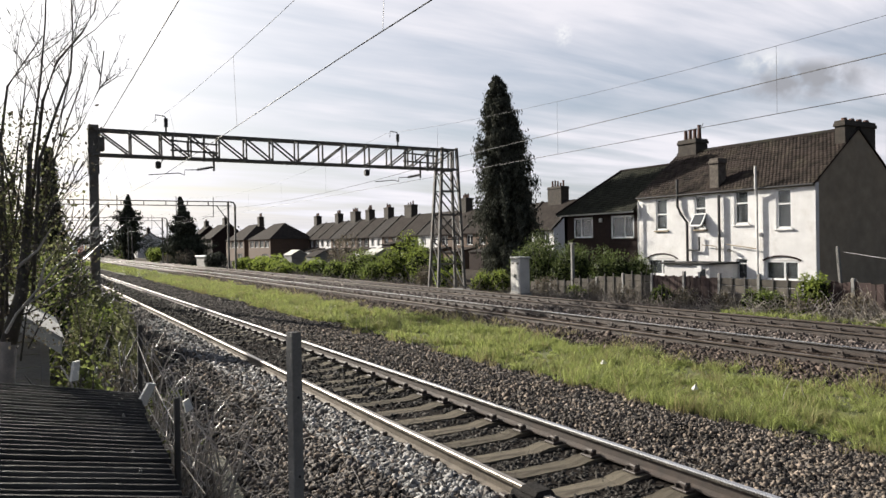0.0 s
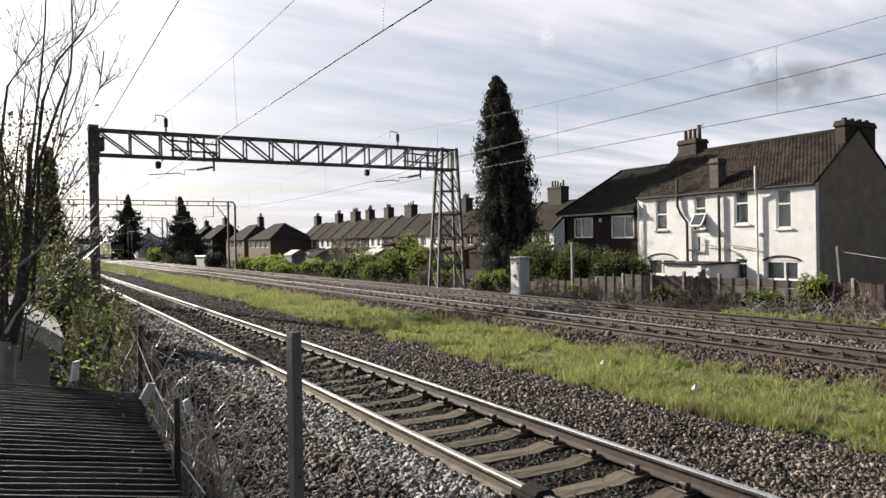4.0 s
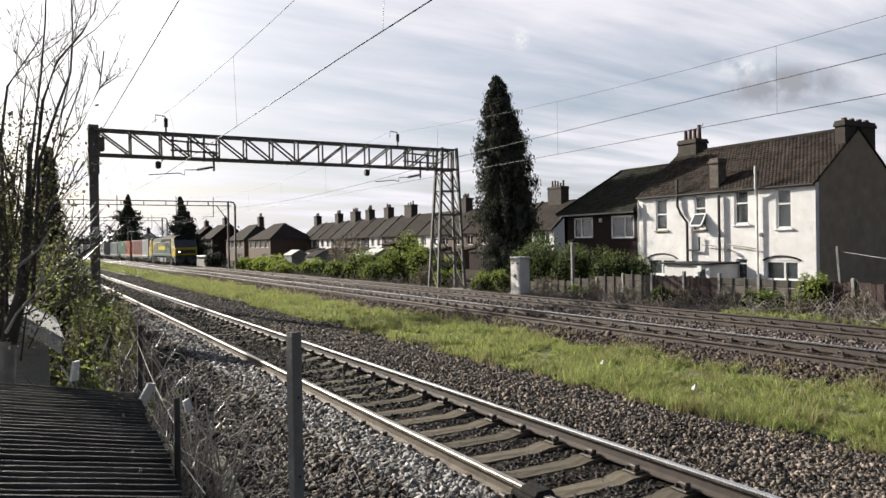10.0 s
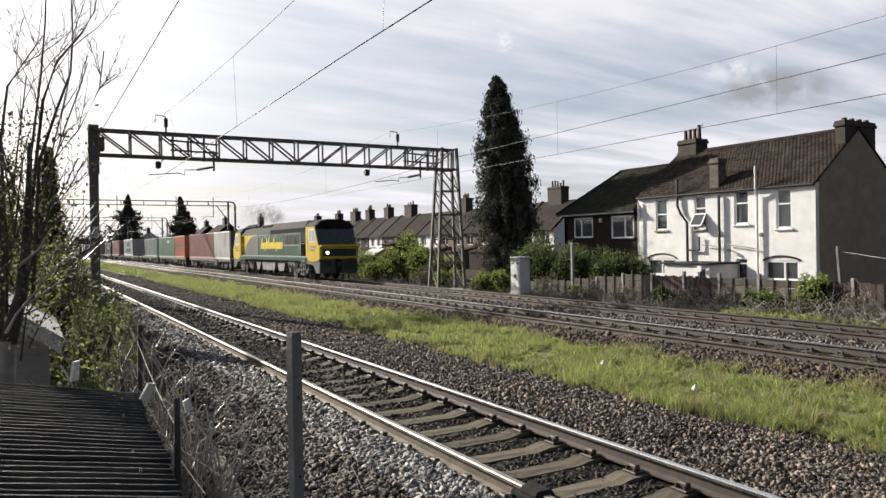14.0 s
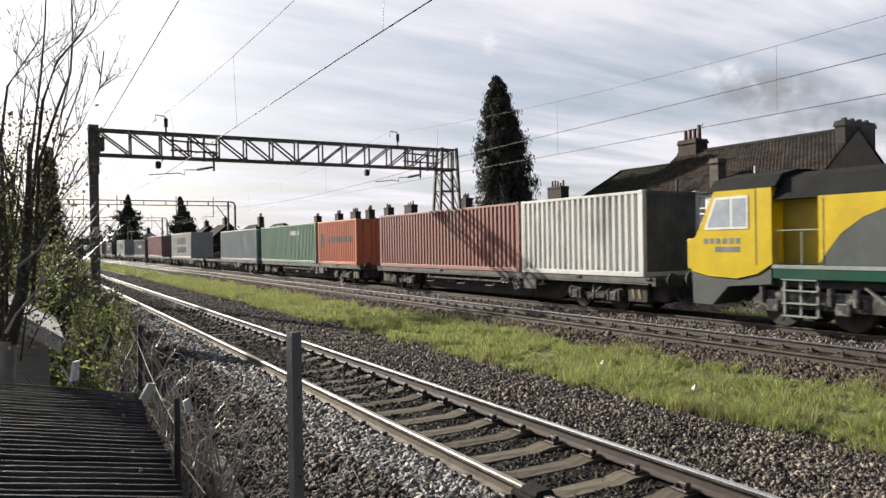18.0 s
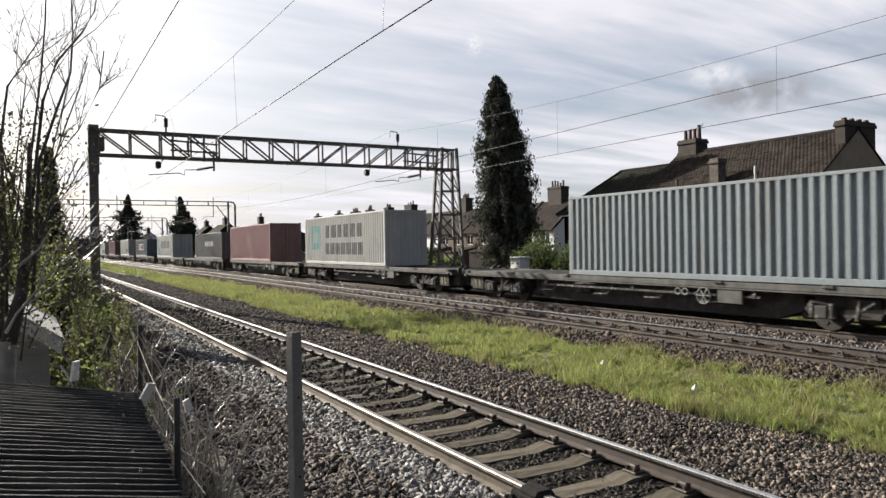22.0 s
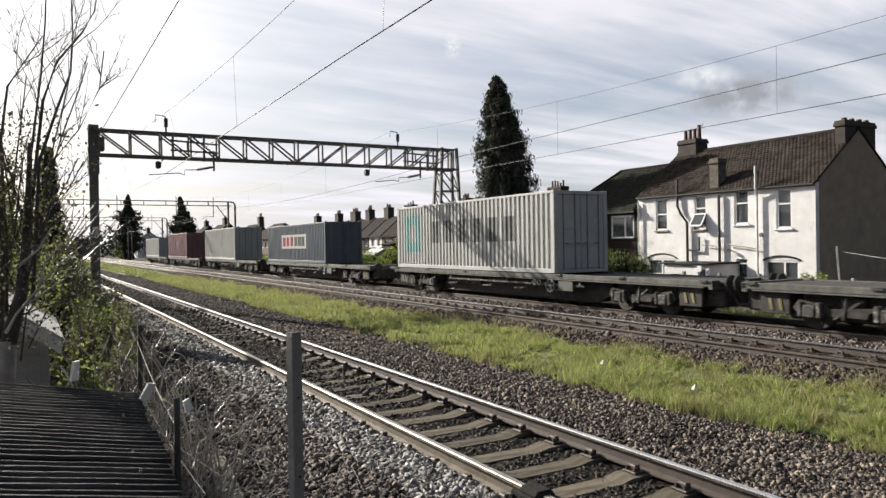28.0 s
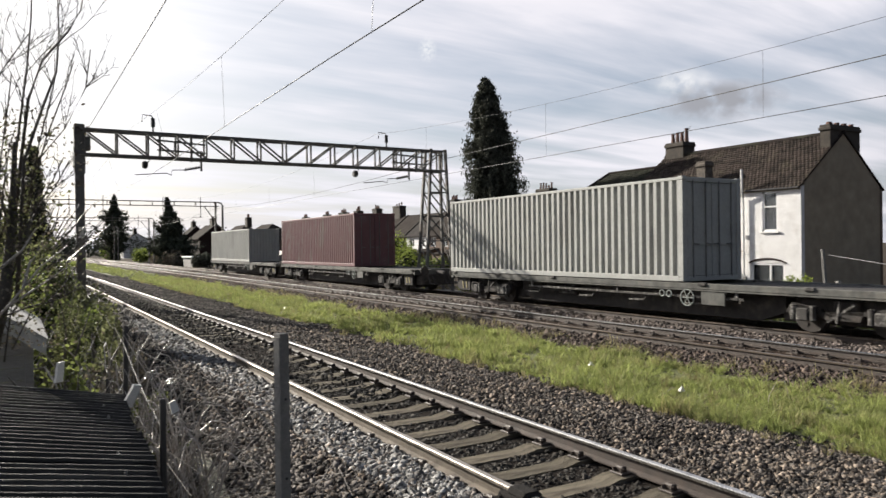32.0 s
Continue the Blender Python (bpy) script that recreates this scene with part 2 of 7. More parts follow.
# ---- mesh building ----
class Geo:
    """Vertices and faces of one mesh."""

    def __init__(self):
        self.v, self.f, self.mi, self.slot = [], [], [], 0

    def add(self, vs, fs):
        o = len(self.v)
        self.v.extend(tuple(p) for p in vs)
        self.f.extend(tuple(i + o for i in f) for f in fs)
        self.mi.extend([self.slot] * len(fs))
        return self

    def box(self, x0, x1, y0, y1, z0, z1, b=0.0):
        if b <= 0:
            vs = [(x, y, z) for x in (x0, x1) for y in (y0, y1) for z in (z0, z1)]
            return self.add(vs, [(0, 1, 3, 2), (4, 6, 7, 5), (0, 4, 5, 1), (2, 3, 7, 6), (0, 2, 6, 4), (1, 5, 7, 3)])
        c, h = ((x0 + x1) / 2, (y0 + y1) / 2, (z0 + z1) / 2), ((x1 - x0) / 2, (y1 - y0) / 2, (z1 - z0) / 2)
        b = min(b, *[k * 0.9 for k in h])
        vs, idx = [], {}
        for sx in (-1, 1):
            for sy in (-1, 1):
                for sz in (-1, 1):
                    s = (sx, sy, sz)
                    for a in range(3):
                        idx[s, a] = len(vs)
                        vs.append(tuple(c[k] + s[k] * (h[k] - (0 if k == a else b)) for k in range(3)))
        fs = []
        for a in range(3):
            p, q = (a + 1) % 3, (a + 2) % 3
            for s in (-1, 1):
                ring = []
                for sp, sq in ((-1, -1), (1, -1), (1, 1), (-1, 1)):
                    k = [0, 0, 0]
                    k[a], k[p], k[q] = s, sp, sq
                    ring.append(idx[tuple(k), a])
                fs.append(tuple(ring if s > 0 else ring[::-1]))
            for sp in (-1, 1):
                for sq in (-1, 1):
                    k0, k1 = [0, 0, 0], [0, 0, 0]
                    k0[a], k1[a] = -1, 1
                    k0[p] = k1[p] = sp
                    k0[q] = k1[q] = sq
                    fs.append((idx[tuple(k0), p], idx[tuple(k1), p], idx[tuple(k1), q], idx[tuple(k0), q]))
        for sx in (-1, 1):
            for sy in (-1, 1):
                for sz in (-1, 1):
                    fs.append(tuple(idx[(sx, sy, sz), a] for a in range(3)))
        return self.add(vs, fs)

    def tube(self, pts, r, n=6, r1=None, caps=True):
        pts = [Vector(p) for p in pts]
        r1 = r if r1 is None else r1
        vs, fs = [], []
        for i, p in enumerate(pts):
            d = (pts[min(i + 1, len(pts) - 1)] - pts[max(i - 1, 0)]).normalized()
            a = d.cross(Vector((0, 0, 1)) if abs(d.z) < 0.9 else Vector((1, 0, 0))).normalized()
            c = d.cross(a)
            rr = r + (r1 - r) * i / max(1, len(pts) - 1)
            for k in range(n):
                t = 2 * math.pi * (k + .5) / n
                vs.append(p + a * rr * math.cos(t) + c * rr * math.sin(t))
        for i in range(len(pts) - 1):
            for k in range(n):
                fs.append((i * n + k, i * n + (k + 1) % n, (i + 1) * n + (k + 1) % n, (i + 1) * n + k))
        if caps:
            fs += [tuple(range(n))[::-1], tuple(range((len(pts) - 1) * n, len(pts) * n))]
        return self.add(vs, fs)

    def bar(self, p, q, w, d=None):
        """A square bar from p to q."""
        return self.tube([p, q], w * 0.7071, 4)

    def prism(self, prof, axis, a0, a1):
        """A closed outline (two coordinates) carried along an axis from a0 to a1."""
        n = len(prof)

        def at(u, v, a):
            return {"x": (a, u, v), "y": (u, a, v), "z": (u, v, a)}[axis]
        vs = [at(u, v, a) for a in (a0, a1) for u, v in prof]
        fs = [(i, (i + 1) % n, n + (i + 1) % n, n + i) for i in range(n)] + [tuple(range(n))[::-1], tuple(range(n, 2 * n))]
        return self.add(vs, fs)

    def ring(self, c, r, axis="x", tube=0.02, n=20):
        pts = []
        for k in range(n + 1):
            t = 2 * math.pi * k / n
            pts.append(Vector(c) + (Vector((0, math.cos(t), math.sin(t))) if axis == "x" else Vector((math.cos(t), 0, math.sin(t)))) * r)
        return self.tube(pts, tube, 5, caps=False)

    def disc(self, c, r, w, axis="x", n=20):
        c = Vector(c)
        d = Vector((w / 2, 0, 0)) if axis == "x" else Vector((0, w / 2, 0)) if axis == "y" else Vector((0, 0, w / 2))
        return self.tube([c - d, c + d], r, n)

    def mesh(self, name, mats, smooth=False):
        me = bpy.data.meshes.new(name)
        me.from_pydata(self.v, [], self.f)
        for m in mats:
            me.materials.append(m)
        if len(mats) > 1:
            me.polygons.foreach_set("material_index", self.mi)
        bm = bmesh.new()
        bm.from_mesh(me)
        bmesh.ops.recalc_face_normals(bm, faces=bm.faces)
        bm.to_mesh(me)
        bm.free()
        if smooth:
            me.polygons.foreach_set("use_smooth", [True] * len(me.polygons))
        me.update()
        return me


def mats_of(mat):
    return [M[m] if isinstance(m, str) else m for m in (mat if isinstance(mat, (list, tuple)) else [mat])]


def part(name, geo, mat, parent=None, label="", smooth=False, at=None):
    ob = new(name, geo.mesh(name, mats_of(mat), smooth) if isinstance(geo, Geo) else geo)
    ob.parent = parent
    if at is not None:
        ob.location = at
    if label:
        ob["label"] = label
    return ob


def thing(name, label, category, m=None, group="", kind=""):
    ob = new(name)
    ob.empty_display_size = 0.2
    if m is not None:
        ob.matrix_basis = m
    return tagged(ob, label, category, group, kind)


def soup(name, verts, faces_n, mat):
    """A mesh from arrays: verts (n, 3), faces of equal count of corners that follow one another or an index array."""
    me = bpy.data.meshes.new(name)
    faces = np.arange(len(verts)).reshape(-1, faces_n) if isinstance(faces_n, int) else faces_n
    k, c = faces.shape
    me.vertices.add(len(verts))
    me.vertices.foreach_set("co", np.asarray(verts, np.float32).ravel())
    me.loops.add(k * c)
    me.loops.foreach_set("vertex_index", faces.astype(np.int32).ravel())
    me.polygons.add(k)
    me.polygons.foreach_set("loop_start", np.arange(0, k * c, c, dtype=np.int32))
    me.polygons.foreach_set("loop_total", np.full(k, c, np.int32))
    me.update(calc_edges=True)
    for m in mats_of(mat):
        me.materials.append(m)
    return me


RNG = np.random.default_rng(7)


def leaves(centers, size, hang=0.0, long=1.6, out=None):
    """Small leaf shapes (rhombs) about the given centres; hang 0..1 turns them downwards."""
    n = len(centers)
    d = RNG.normal(size=(n, 3))
    if out is not None:
        d = d * 0.7 + out
    d[:, 2] -= hang * 2.5
    d /= np.linalg.norm(d, axis=1, keepdims=True) + 1e-9
    s = np.cross(d, RNG.normal(size=(n, 3)))
    s /= np.linalg.norm(s, axis=1, keepdims=True) + 1e-9
    sz = (np.asarray(size) * RNG.uniform(.6, 1.4, n))[:, None]
    a, b = d * sz * long / 2, s * sz / 2
    v = np.stack([centers - a, centers + b, centers + a, centers - b], 1)
    return v.reshape(-1, 3)


# ---- lie of the tracks ----
BEND = -6.0e-5
NEAR_X, MID_X, FAR_X = 4.34, 13.24, 16.86       # middles of the three tracks
FAR_Z = -0.11                                   # rail tops of the far pair


def bend(y):
    return BEND * y * abs(y) / 2 if y > 0 else 0.0


def bend_turn(y):
    return -math.degrees(math.atan(BEND * y)) if y > 0 else 0.0


# ---- ground ----
PROFILE = [(-2500, -6), (-400, -1.6), (-40, -.9), (-6, -.72), (0, -.66), (1.5, -.6), (2.1, -.42), (2.75, -.17), (3.45, -.15), (3.55, -.2), (5.12, -.2), (5.25, -.16), (5.9, -.17), (7.55, -.31),
           (8, -.34), (11.0, -.34), (11.6, -.31), (12.0, -.29), (18.5, -.29), (19.4, -.45), (22, -.6), (23.8, -.85), (28, -1.0),
           (40, -1.1), (60, -1.3), (400, -2.5), (2500, -8)]
SLOTS = [0, 0, 0, 0, 0, 0, 1, 1, 1, 1, 1, 1, 1, 2, 2, 2, 3, 3, 3, 3, 4, 4, 4, 4, 4, 4]


def build_ground():
    g = Geo()
    ys = [-2500, -300, -60, -20] + [v * 4 for v in range(-3, 40)] + [170, 190, 220, 260, 300, 360, 430, 520, 640, 900, 1500, 3500]
    n = len(PROFILE)
    vs = []
    for y in ys:
        for x, z in PROFILE:
            w = 0 if abs(x) > 60 or y > 200 else .035 * noise.noise(Vector((x * .9, y * .35, 3.1)))
            vs.append((x + (bend(min(y, 640)) if abs(x) < 60 else 0), y, z + w))
    for j in range(len(ys) - 1):
        for i in range(n - 1):
            g.slot = SLOTS[i]
            g.v, g.f = g.v, g.f
            g.f.append((j * n + i, j * n + i + 1, (j + 1) * n + i + 1, (j + 1) * n + i))
            g.mi.append(SLOTS[i])
    g.v = vs
    ob = part("ground", g, ["soil", "ballast", "turf", "ballast_brown", "soil"], smooth=True)
    tagged(ob, "ground of soil, stone ballast beds and a strip of rough turf", "ground", kind="structure")


build_ground()


# ---- tracks ----
def rail_geo(x):
    head, foot = .036, .07
    prof = [(-foot, -.159), (foot, -.159), (foot, -.145), (.012, -.125), (.009, -.045), (head, -.033), (head, -.008), (.026, 0), (-.026, 0),
            (-head, -.008), (-head, -.033), (-.009, -.045), (-.012, -.125), (-foot, -.145)]
    ys = [-40, -10] + [v * 6 for v in range(0, 20)] + [v * 20 for v in range(6, 33)]
    g, n = Geo(), len(prof)
    for y in ys:
        g.v += [(x + bend(y) + u, y, v) for u, v in prof]
    for j in range(len(ys) - 1):
        for i in range(n):
            g.f.append((j * n + i, j * n + (i + 1) % n, (j + 1) * n + (i + 1) % n, (j + 1) * n + i))
            g.mi.append(1 if 5 <= i <= 9 else 0)
    g.f += [tuple(range(n)), tuple(range((len(ys) - 1) * n, len(ys) * n))]
    g.mi += [0, 0]
    return g


def sleeper_mesh(name, mat, w):
    g = Geo()
    if name != "sleeper":
        g.prism([(-1.26, -.2), (1.26, -.2), (1.26, -.01), (1.2, .0), (.5, 0), (.35, -.03), (-.35, -.03), (-.5, 0), (-1.2, 0), (-1.26, -.01)], "y", -w, w)
    else:
        g.box(-1.3, 1.3, -w, w, -.13, 0, .012)
    return g.mesh(name, mats_of(mat))


def chair_mesh():
    g = Geo()
    g.box(-.19, .19, -.085, .085, 0, .022, .006)
    for s in (-1, 1):
        g.box(s * .115 - .035, s * .115 + .035, -.05, .05, .02, .075, .012)
        g.tube([(s * .155, -.05, .02), (s * .155, -.05, .06)], .017, 6)
        g.tube([(s * .155, .05, .02), (s * .155, .05, .06)], .017, 6)
    return g.mesh("chair", mats_of("rust"))


def build_track(name, label, cx, z, style, y0, gap, until, chairs_to):
    tr = thing(name, label, "railway track", kind="structure", m=pose(0, 0, z))
    for s in (-1, 1):
        # near left rail: sunlit web and weaker glint are put into its materials
        part("rail", rail_geo(cx + s * .7525), ["rust_tan_lit" if z == 0 and s < 0 else "rust", "rail_tan" if z == 0 and s < 0 else "rail_dull" if z < 0 and (s < 0 or cx == FAR_X) else "railtop"], tr, "steel rail with a polished head and rusty web")
    sm, ch = sleeper_mesh(style, "sleeper" if style == "tan_sleeper" else "sleeper_grey", .125), chair_mesh()
    rnd = random.Random(5)
    y = y0
    while y < until:
        ob = part("sleeper", sm, None, tr)
        ob.matrix_basis = pose(cx + bend(y) + rnd.uniform(-.03, .03), y + rnd.uniform(-.015, .015), -.165 + rnd.uniform(-.008, .006), 0, rnd.uniform(-.4, .4), rnd.uniform(-1.2, 1.2))
        if y < chairs_to:
            for s in (-1, 1):
                c = part("chair", ch, None, tr)
                c.location = (cx + bend(y) + s * .7525, y, -.163)
        y += gap
    return tr


near_track = build_track("track_near", "single track with tan concrete sleepers in stone ballast", NEAR_X, 0, "tan_sleeper", 5.10 - .61 * 26, .61, 135, 40)
mid_track = build_track("track_middle", "rusty track with concrete sleepers beside the grass strip", MID_X, FAR_Z, "concrete_sleeper", 2.0 - .65 * 16, .65, 150, 45)
far_track = build_track("track_far", "main track with concrete sleepers that the train runs on", FAR_X, FAR_Z, "concrete_sleeper", 2.3 - .65 * 16, .65, 150, 45)
g = Geo()
g.box(3.47, 3.545, 4.55, 5.02, -.14, -.02, .02).box(3.63, 3.71, 4.55, 5.02, -.14, -.02, .02).box(3.49, 3.69, 4.66, 4.94, -.15, .03, .035)
for k in range(4):
    g.disc((3.465, 4.6 + .12 * k, -.075), .028, .06, "x", 8).disc((3.715, 4.6 + .12 * k, -.075), .028, .06, "x", 8)
part("insulated_joint", g, "joint_black", near_track, "black insulated rail joint clamp")


# ---- gantries ----
def build_gantry(y, first):
    gx = bend(y)
    ga = thing("overhead_line_gantry", "dark steel lattice portal gantry spanning all the tracks", "gantry", pose(gx, y, 0), group="gantries over the tracks")
    D = .28
    x0, x1, zt, zb = 2.33, 19.72, 7.08, 5.95
    for dy in (-D, D):
        part("top_chord", Geo().box(x0, x1, dy - .055, dy + .055, zt - .1, zt, .01), "steel", ga)
        part("bottom_chord", Geo().box(x0, x1, dy - .055, dy + .055, zb, zb + .1, .01), "steel", ga)
    n = 14
    for i in range(n + 1):
        x = x0 + .2 + (x1 - x0 - .4) * i / n
        for dy in (-D, D):
            part("upright", Geo().box(x - .035, x + .035, dy - .035, dy + .035, zb + .1, zt - .1), "steel", ga)
            if i < n:
                xn = x0 + .2 + (x1 - x0 - .4) * (i + 1) / n
                a, b = (x, zt - .1), (xn, zb + .1)
                if i >= n // 2:
                    a, b = (x, zb + .1), (xn, zt - .1)
                part("diagonal", Geo().bar((a[0], dy, a[1]), (b[0], dy, b[1]), .065), "steel", ga)
        for z in (zb + .05, zt - .05):
            part("cross_bar", Geo().box(x - .03, x + .03, -D, D, z - .03, z + .03), "steel", ga)
    m = Geo().prism([(x0 + a * .17, b) for a, b in ((-1, -.17), (1, -.17), (1, -.13), (.15, -.13), (.15, .13), (1, .13), (1, .17), (-1, .17), (-1, .13), (-.15, .13), (-.15, -.13), (-1, -.13))], "z", -.5, zt)
    part("mast", m, "steel", ga, "H-section steel mast")
    part("mast_cap", Geo().box(x0 - .2, x0 + .2, -.34, .34, zt - .02, zt + .14, .03), "steel", ga)
    part("splice_plate", Geo().box(x0 - .2, x0 - .172, -.2, .2, 5.2, zt, .01).box(x0 + .172, x0 + .21, -.2, .2, 5.2, zt, .01), "steel", ga)
    part("switch_box", Geo().box(x0 + .19, x0 + .42, -.2, .1, 6.15, 6.75, .05), "steel", ga)
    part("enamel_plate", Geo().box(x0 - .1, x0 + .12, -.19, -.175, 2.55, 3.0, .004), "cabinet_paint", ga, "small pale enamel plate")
    # lattice tower
    feet = {(0, -1): (18.35, -.5), (0, 1): (18.35, .5), (1, -1): (19.98, -.5), (1, 1): (19.98, .5)}
    tops = {(0, -1): (18.85, -D), (0, 1): (18.85, D), (1, -1): (19.72, -D), (1, 1): (19.72, D)}

    def leg(k, z):
        f = (z + .5) / (zt + .5)
        return Vector((feet[k][0] + (tops[k][0] - feet[k][0]) * f, feet[k][1] + (tops[k][1] - feet[k][1]) * f, z))
    for k in feet:
        part("leg", Geo().bar(leg(k, -.5), leg(k, zt + .05), .13), "steel", ga)
    levels = [-.3, 1.0, 2.3, 3.6, 4.85, 5.95]
    for a, b in zip(levels, levels[1:]):
        for s in (-1, 1):
            part("tower_brace", Geo().bar(leg((0, s), b), leg((1, s), a), .06), "steel", ga)
            part("tower_tie", Geo().bar(leg((0, s), b), leg((1, s), b), .06), "steel", ga)
        for s in (0, 1):
            part("tower_brace", Geo().bar(leg((s, -1), a), leg((s, 1), b), .05), "steel", ga)
    part("footing", Geo().box(18.0, 20.3, -.9, .9, -1.0, -.36, .05), "concrete", ga, "concrete footing")
    part("footing", Geo().box(x0 - .4, x0 + .4, -.4, .4, -1.2, -.45, .05), "concrete", ga, "concrete footing")
    # fittings for the wires over two tracks
    for ix, dx, cx in ((5.2, 7.2, 4.75), (16.4, 17.68, 15.4)):
        g = Geo().tube([(ix, 0, zt), (ix, 0, zt + .3)], .035, 6)
        for k in range(6):
            g.disc((ix, 0, zt + .28 + k * .065), .085, .05, "z", 10)
        part("post_insulator", g, "black_paint", ga, "dark ribbed insulator")
        part("top_arm", Geo().tube([(ix, 0, zt + .62), (ix - .05, 0, zt + .72), (ix - .42, 0, zt + .76), (ix - .44, 0, zt + .45)], .026, 6), "steel", ga)
        part("sub_frame", Geo().bar((ix + .1, -.4, 6.72), (ix + 2.1, -.4, 6.62), .07).bar((ix + .1, -.4, 6.3), (ix + 2.1, -.4, 6.25), .07).bar((ix + .2, -.4, 5.9), (ix + .2, -.4, 7.0), .09).bar((ix + 1.5, -.4, 5.85), (ix + 1.5, -.4, 7.0), .09).bar((ix + .8, -.4, 6.65), (ix + .8, -.4, 6.28), .05), "steel", ga)
        part("drop_tube", Geo().tube([(dx, 0, 6.4), (dx, 0, 5.5)], .05, 8), "steel", ga)
        g = Geo()
        for k in range(6):
            f = k / 5
            g.disc((dx - .12 - f * .55, 0, 5.66 - f * .12), .07, .05, "x", 10)
        g.tube([(dx, 0, 5.68), (dx - .75, 0, 5.52)], .03, 6)
        part("arm_insulator", g, "black_paint", ga, "ribbed insulator")
        part("registration_arm", Geo().tube([(dx - .7, 0, 5.53), (dx - 1.25, 0, 5.5), (dx - 1.27, 0, 5.28), (dx - 1.5, 0, 5.36), (cx - .3, 0, 5.24)], .02, 6), "steel", ga)
        hx = ix - .35 if dx < 10 else ix - 1.75
        g = Geo().tube([(hx + .2, 0, 5.95), (hx + .1, 0, 5.72)], .02, 5)
        g.disc((hx, 0, 5.68), .17, .12, "x", 12).disc((hx, 0, 5.68), .13, .22, "x", 12)
        part("hanging_insulator", g, "black_paint", ga)
    return ga


def build_slim_gantry(y):
    """The lighter later portals further down the line."""
    ga = thing("overhead_line_gantry", "slim steel portal gantry far down the line", "gantry", pose(bend(y), y, 0), group="gantries over the tracks")
    x0, x1, zt, zb = 1.5, 20.2, 7.35, 6.8
    for dy in (-.2, .2):
        part("top_chord", Geo().box(x0, x1, dy - .04, dy + .04, zt - .08, zt), "steel", ga)
        part("bottom_chord", Geo().box(x0, x1, dy - .04, dy + .04, zb, zb + .07), "steel", ga)
    for k in range(9):
        x = x0 + .3 + (x1 - x0 - .6) * k / 8
        part("upright", Geo().box(x - .03, x + .03, -.2, .2, zb, zt), "steel", ga)
    part("shoulder", Geo().tube([(x1 - .1, 0, zt - .05), (x1 + .25, 0, zt - .12), (x1 + .45, 0, zt - .45)], .09, 6), "steel", ga)
    for x in (x0, x1 - .35, x1 + .42):
        part("mast", Geo().box(x - .1, x + .1, -.1, .1, -.7, zt - .4 if x > x1 else zt), "steel", ga)
    part("knee_brace", Geo().bar((x1 - 1.6, 0, zb), (x1 - .35, 0, 5.1), .09), "steel", ga)
    for x, d in ((5.0, 1), (8.2, -1), (14.2, 1), (18.2, -1)):
        part("drop_tube", Geo().tube([(x, 0, zt + .5), (x, 0, 5.55)], .04, 6), "steel", ga)
        part("registration_arm", Geo().tube([(x, 0, 5.6), (x + d * .8, 0, 5.58), (x + d * 1.2, 0, 5.35)], .03, 5), "steel", ga)
    return ga


build_gantry(33.2, True)
for gy in (84.0, 130.0, 176.0):
    build_slim_gantry(gy)


# ---- overhead wires ----
def sagging(x, ends, z_top, sag, lean=0.0):
    pts = []
    for a, b in zip(ends, ends[1:]):
        for k in range(13):
            f = k / 12
            y = a + (b - a) * f
            pts.append((x + bend(y), y, z_top - sag * 4 * f * (1 - f)))
    return pts


SPANS = [-12.0, 33.2, 84.0, 130.0, 176.0, 230.0]


def build_line(label, x, zc, zm, sag, drops, stagger=((0, 0), (1, 0)), lift=((0, 0), (1, 0))):
    """stagger and lift: how far the contact wire is pulled aside and up along its way."""
    li = thing("overhead_line", label, "overhead wire", group="wires over the tracks")

    def off(y):
        return float(np.interp(y, *zip(*stagger)))

    def up(y):
        return float(np.interp(y, *zip(*lift)))
    part("contact_wire", Geo().tube([(x + off(y) + bend(y), y, zc + up(y)) for y in [-12 + 5.65 * k for k in range(44)]], .0095, 5), "wire", li)
    pts = sagging(x, SPANS, zm, sag)
    part("messenger_wire", Geo().tube(pts, .0055, 5), "wire", li)
    for y in drops:
        f = next((y - a) / (b - a) for a, b in zip(SPANS, SPANS[1:]) if a <= y <= b)
        part("dropper", Geo().tube([(x + off(y) + bend(y), y, zc + up(y)), (x + bend(y), y, zm - sag * 4 * f * (1 - f))], .004, 4), "wire", li)
    return li


build_line("thin dark contact and messenger wires over the single track", 4.34, 5.0, 7.25, .62, [9.0, 17.7, 27.0, 42, 51, 60, 69], ((-12, -.12), (9, -.1), (17.6, .05), (33.2, .65), (84, -.3), (130, .3)), ((17.6, 0), (33.2, .2), (84, .1)))
build_line("thin dark contact and messenger wires over the far track", 15.8, 5.08, 7.72, 1.0, [2.0, 11.2, 19.6, 28.0, 42, 51, 60, 69])
for x, zs, lab in ((2.7, (7.1, 7.12, 7.1), "thick dark earth wire along the mast tops"), (19.85, (7.18, 6.68, 6.6), "thick dark feeder wire along the lattice towers")):
    li = thing("feeder_wire", lab, "overhead wire", group="wires over the tracks")
    pts = []
    for (a, za), (b, zb) in zip([(-12, zs[0]), (33.2, zs[1]), (84, zs[2])], [(33.2, zs[1]), (84, zs[2]), (130, zs[2])]):
        for k in range(11):
            f = k / 10
            y = a + (b - a) * f
            pts.append((x + bend(y), y, za + (zb - za) * f - (.0 if a < 0 else .5) * 4 * f * (1 - f)))
    part("cable", Geo().tube(pts, .014, 6), "wire", li)


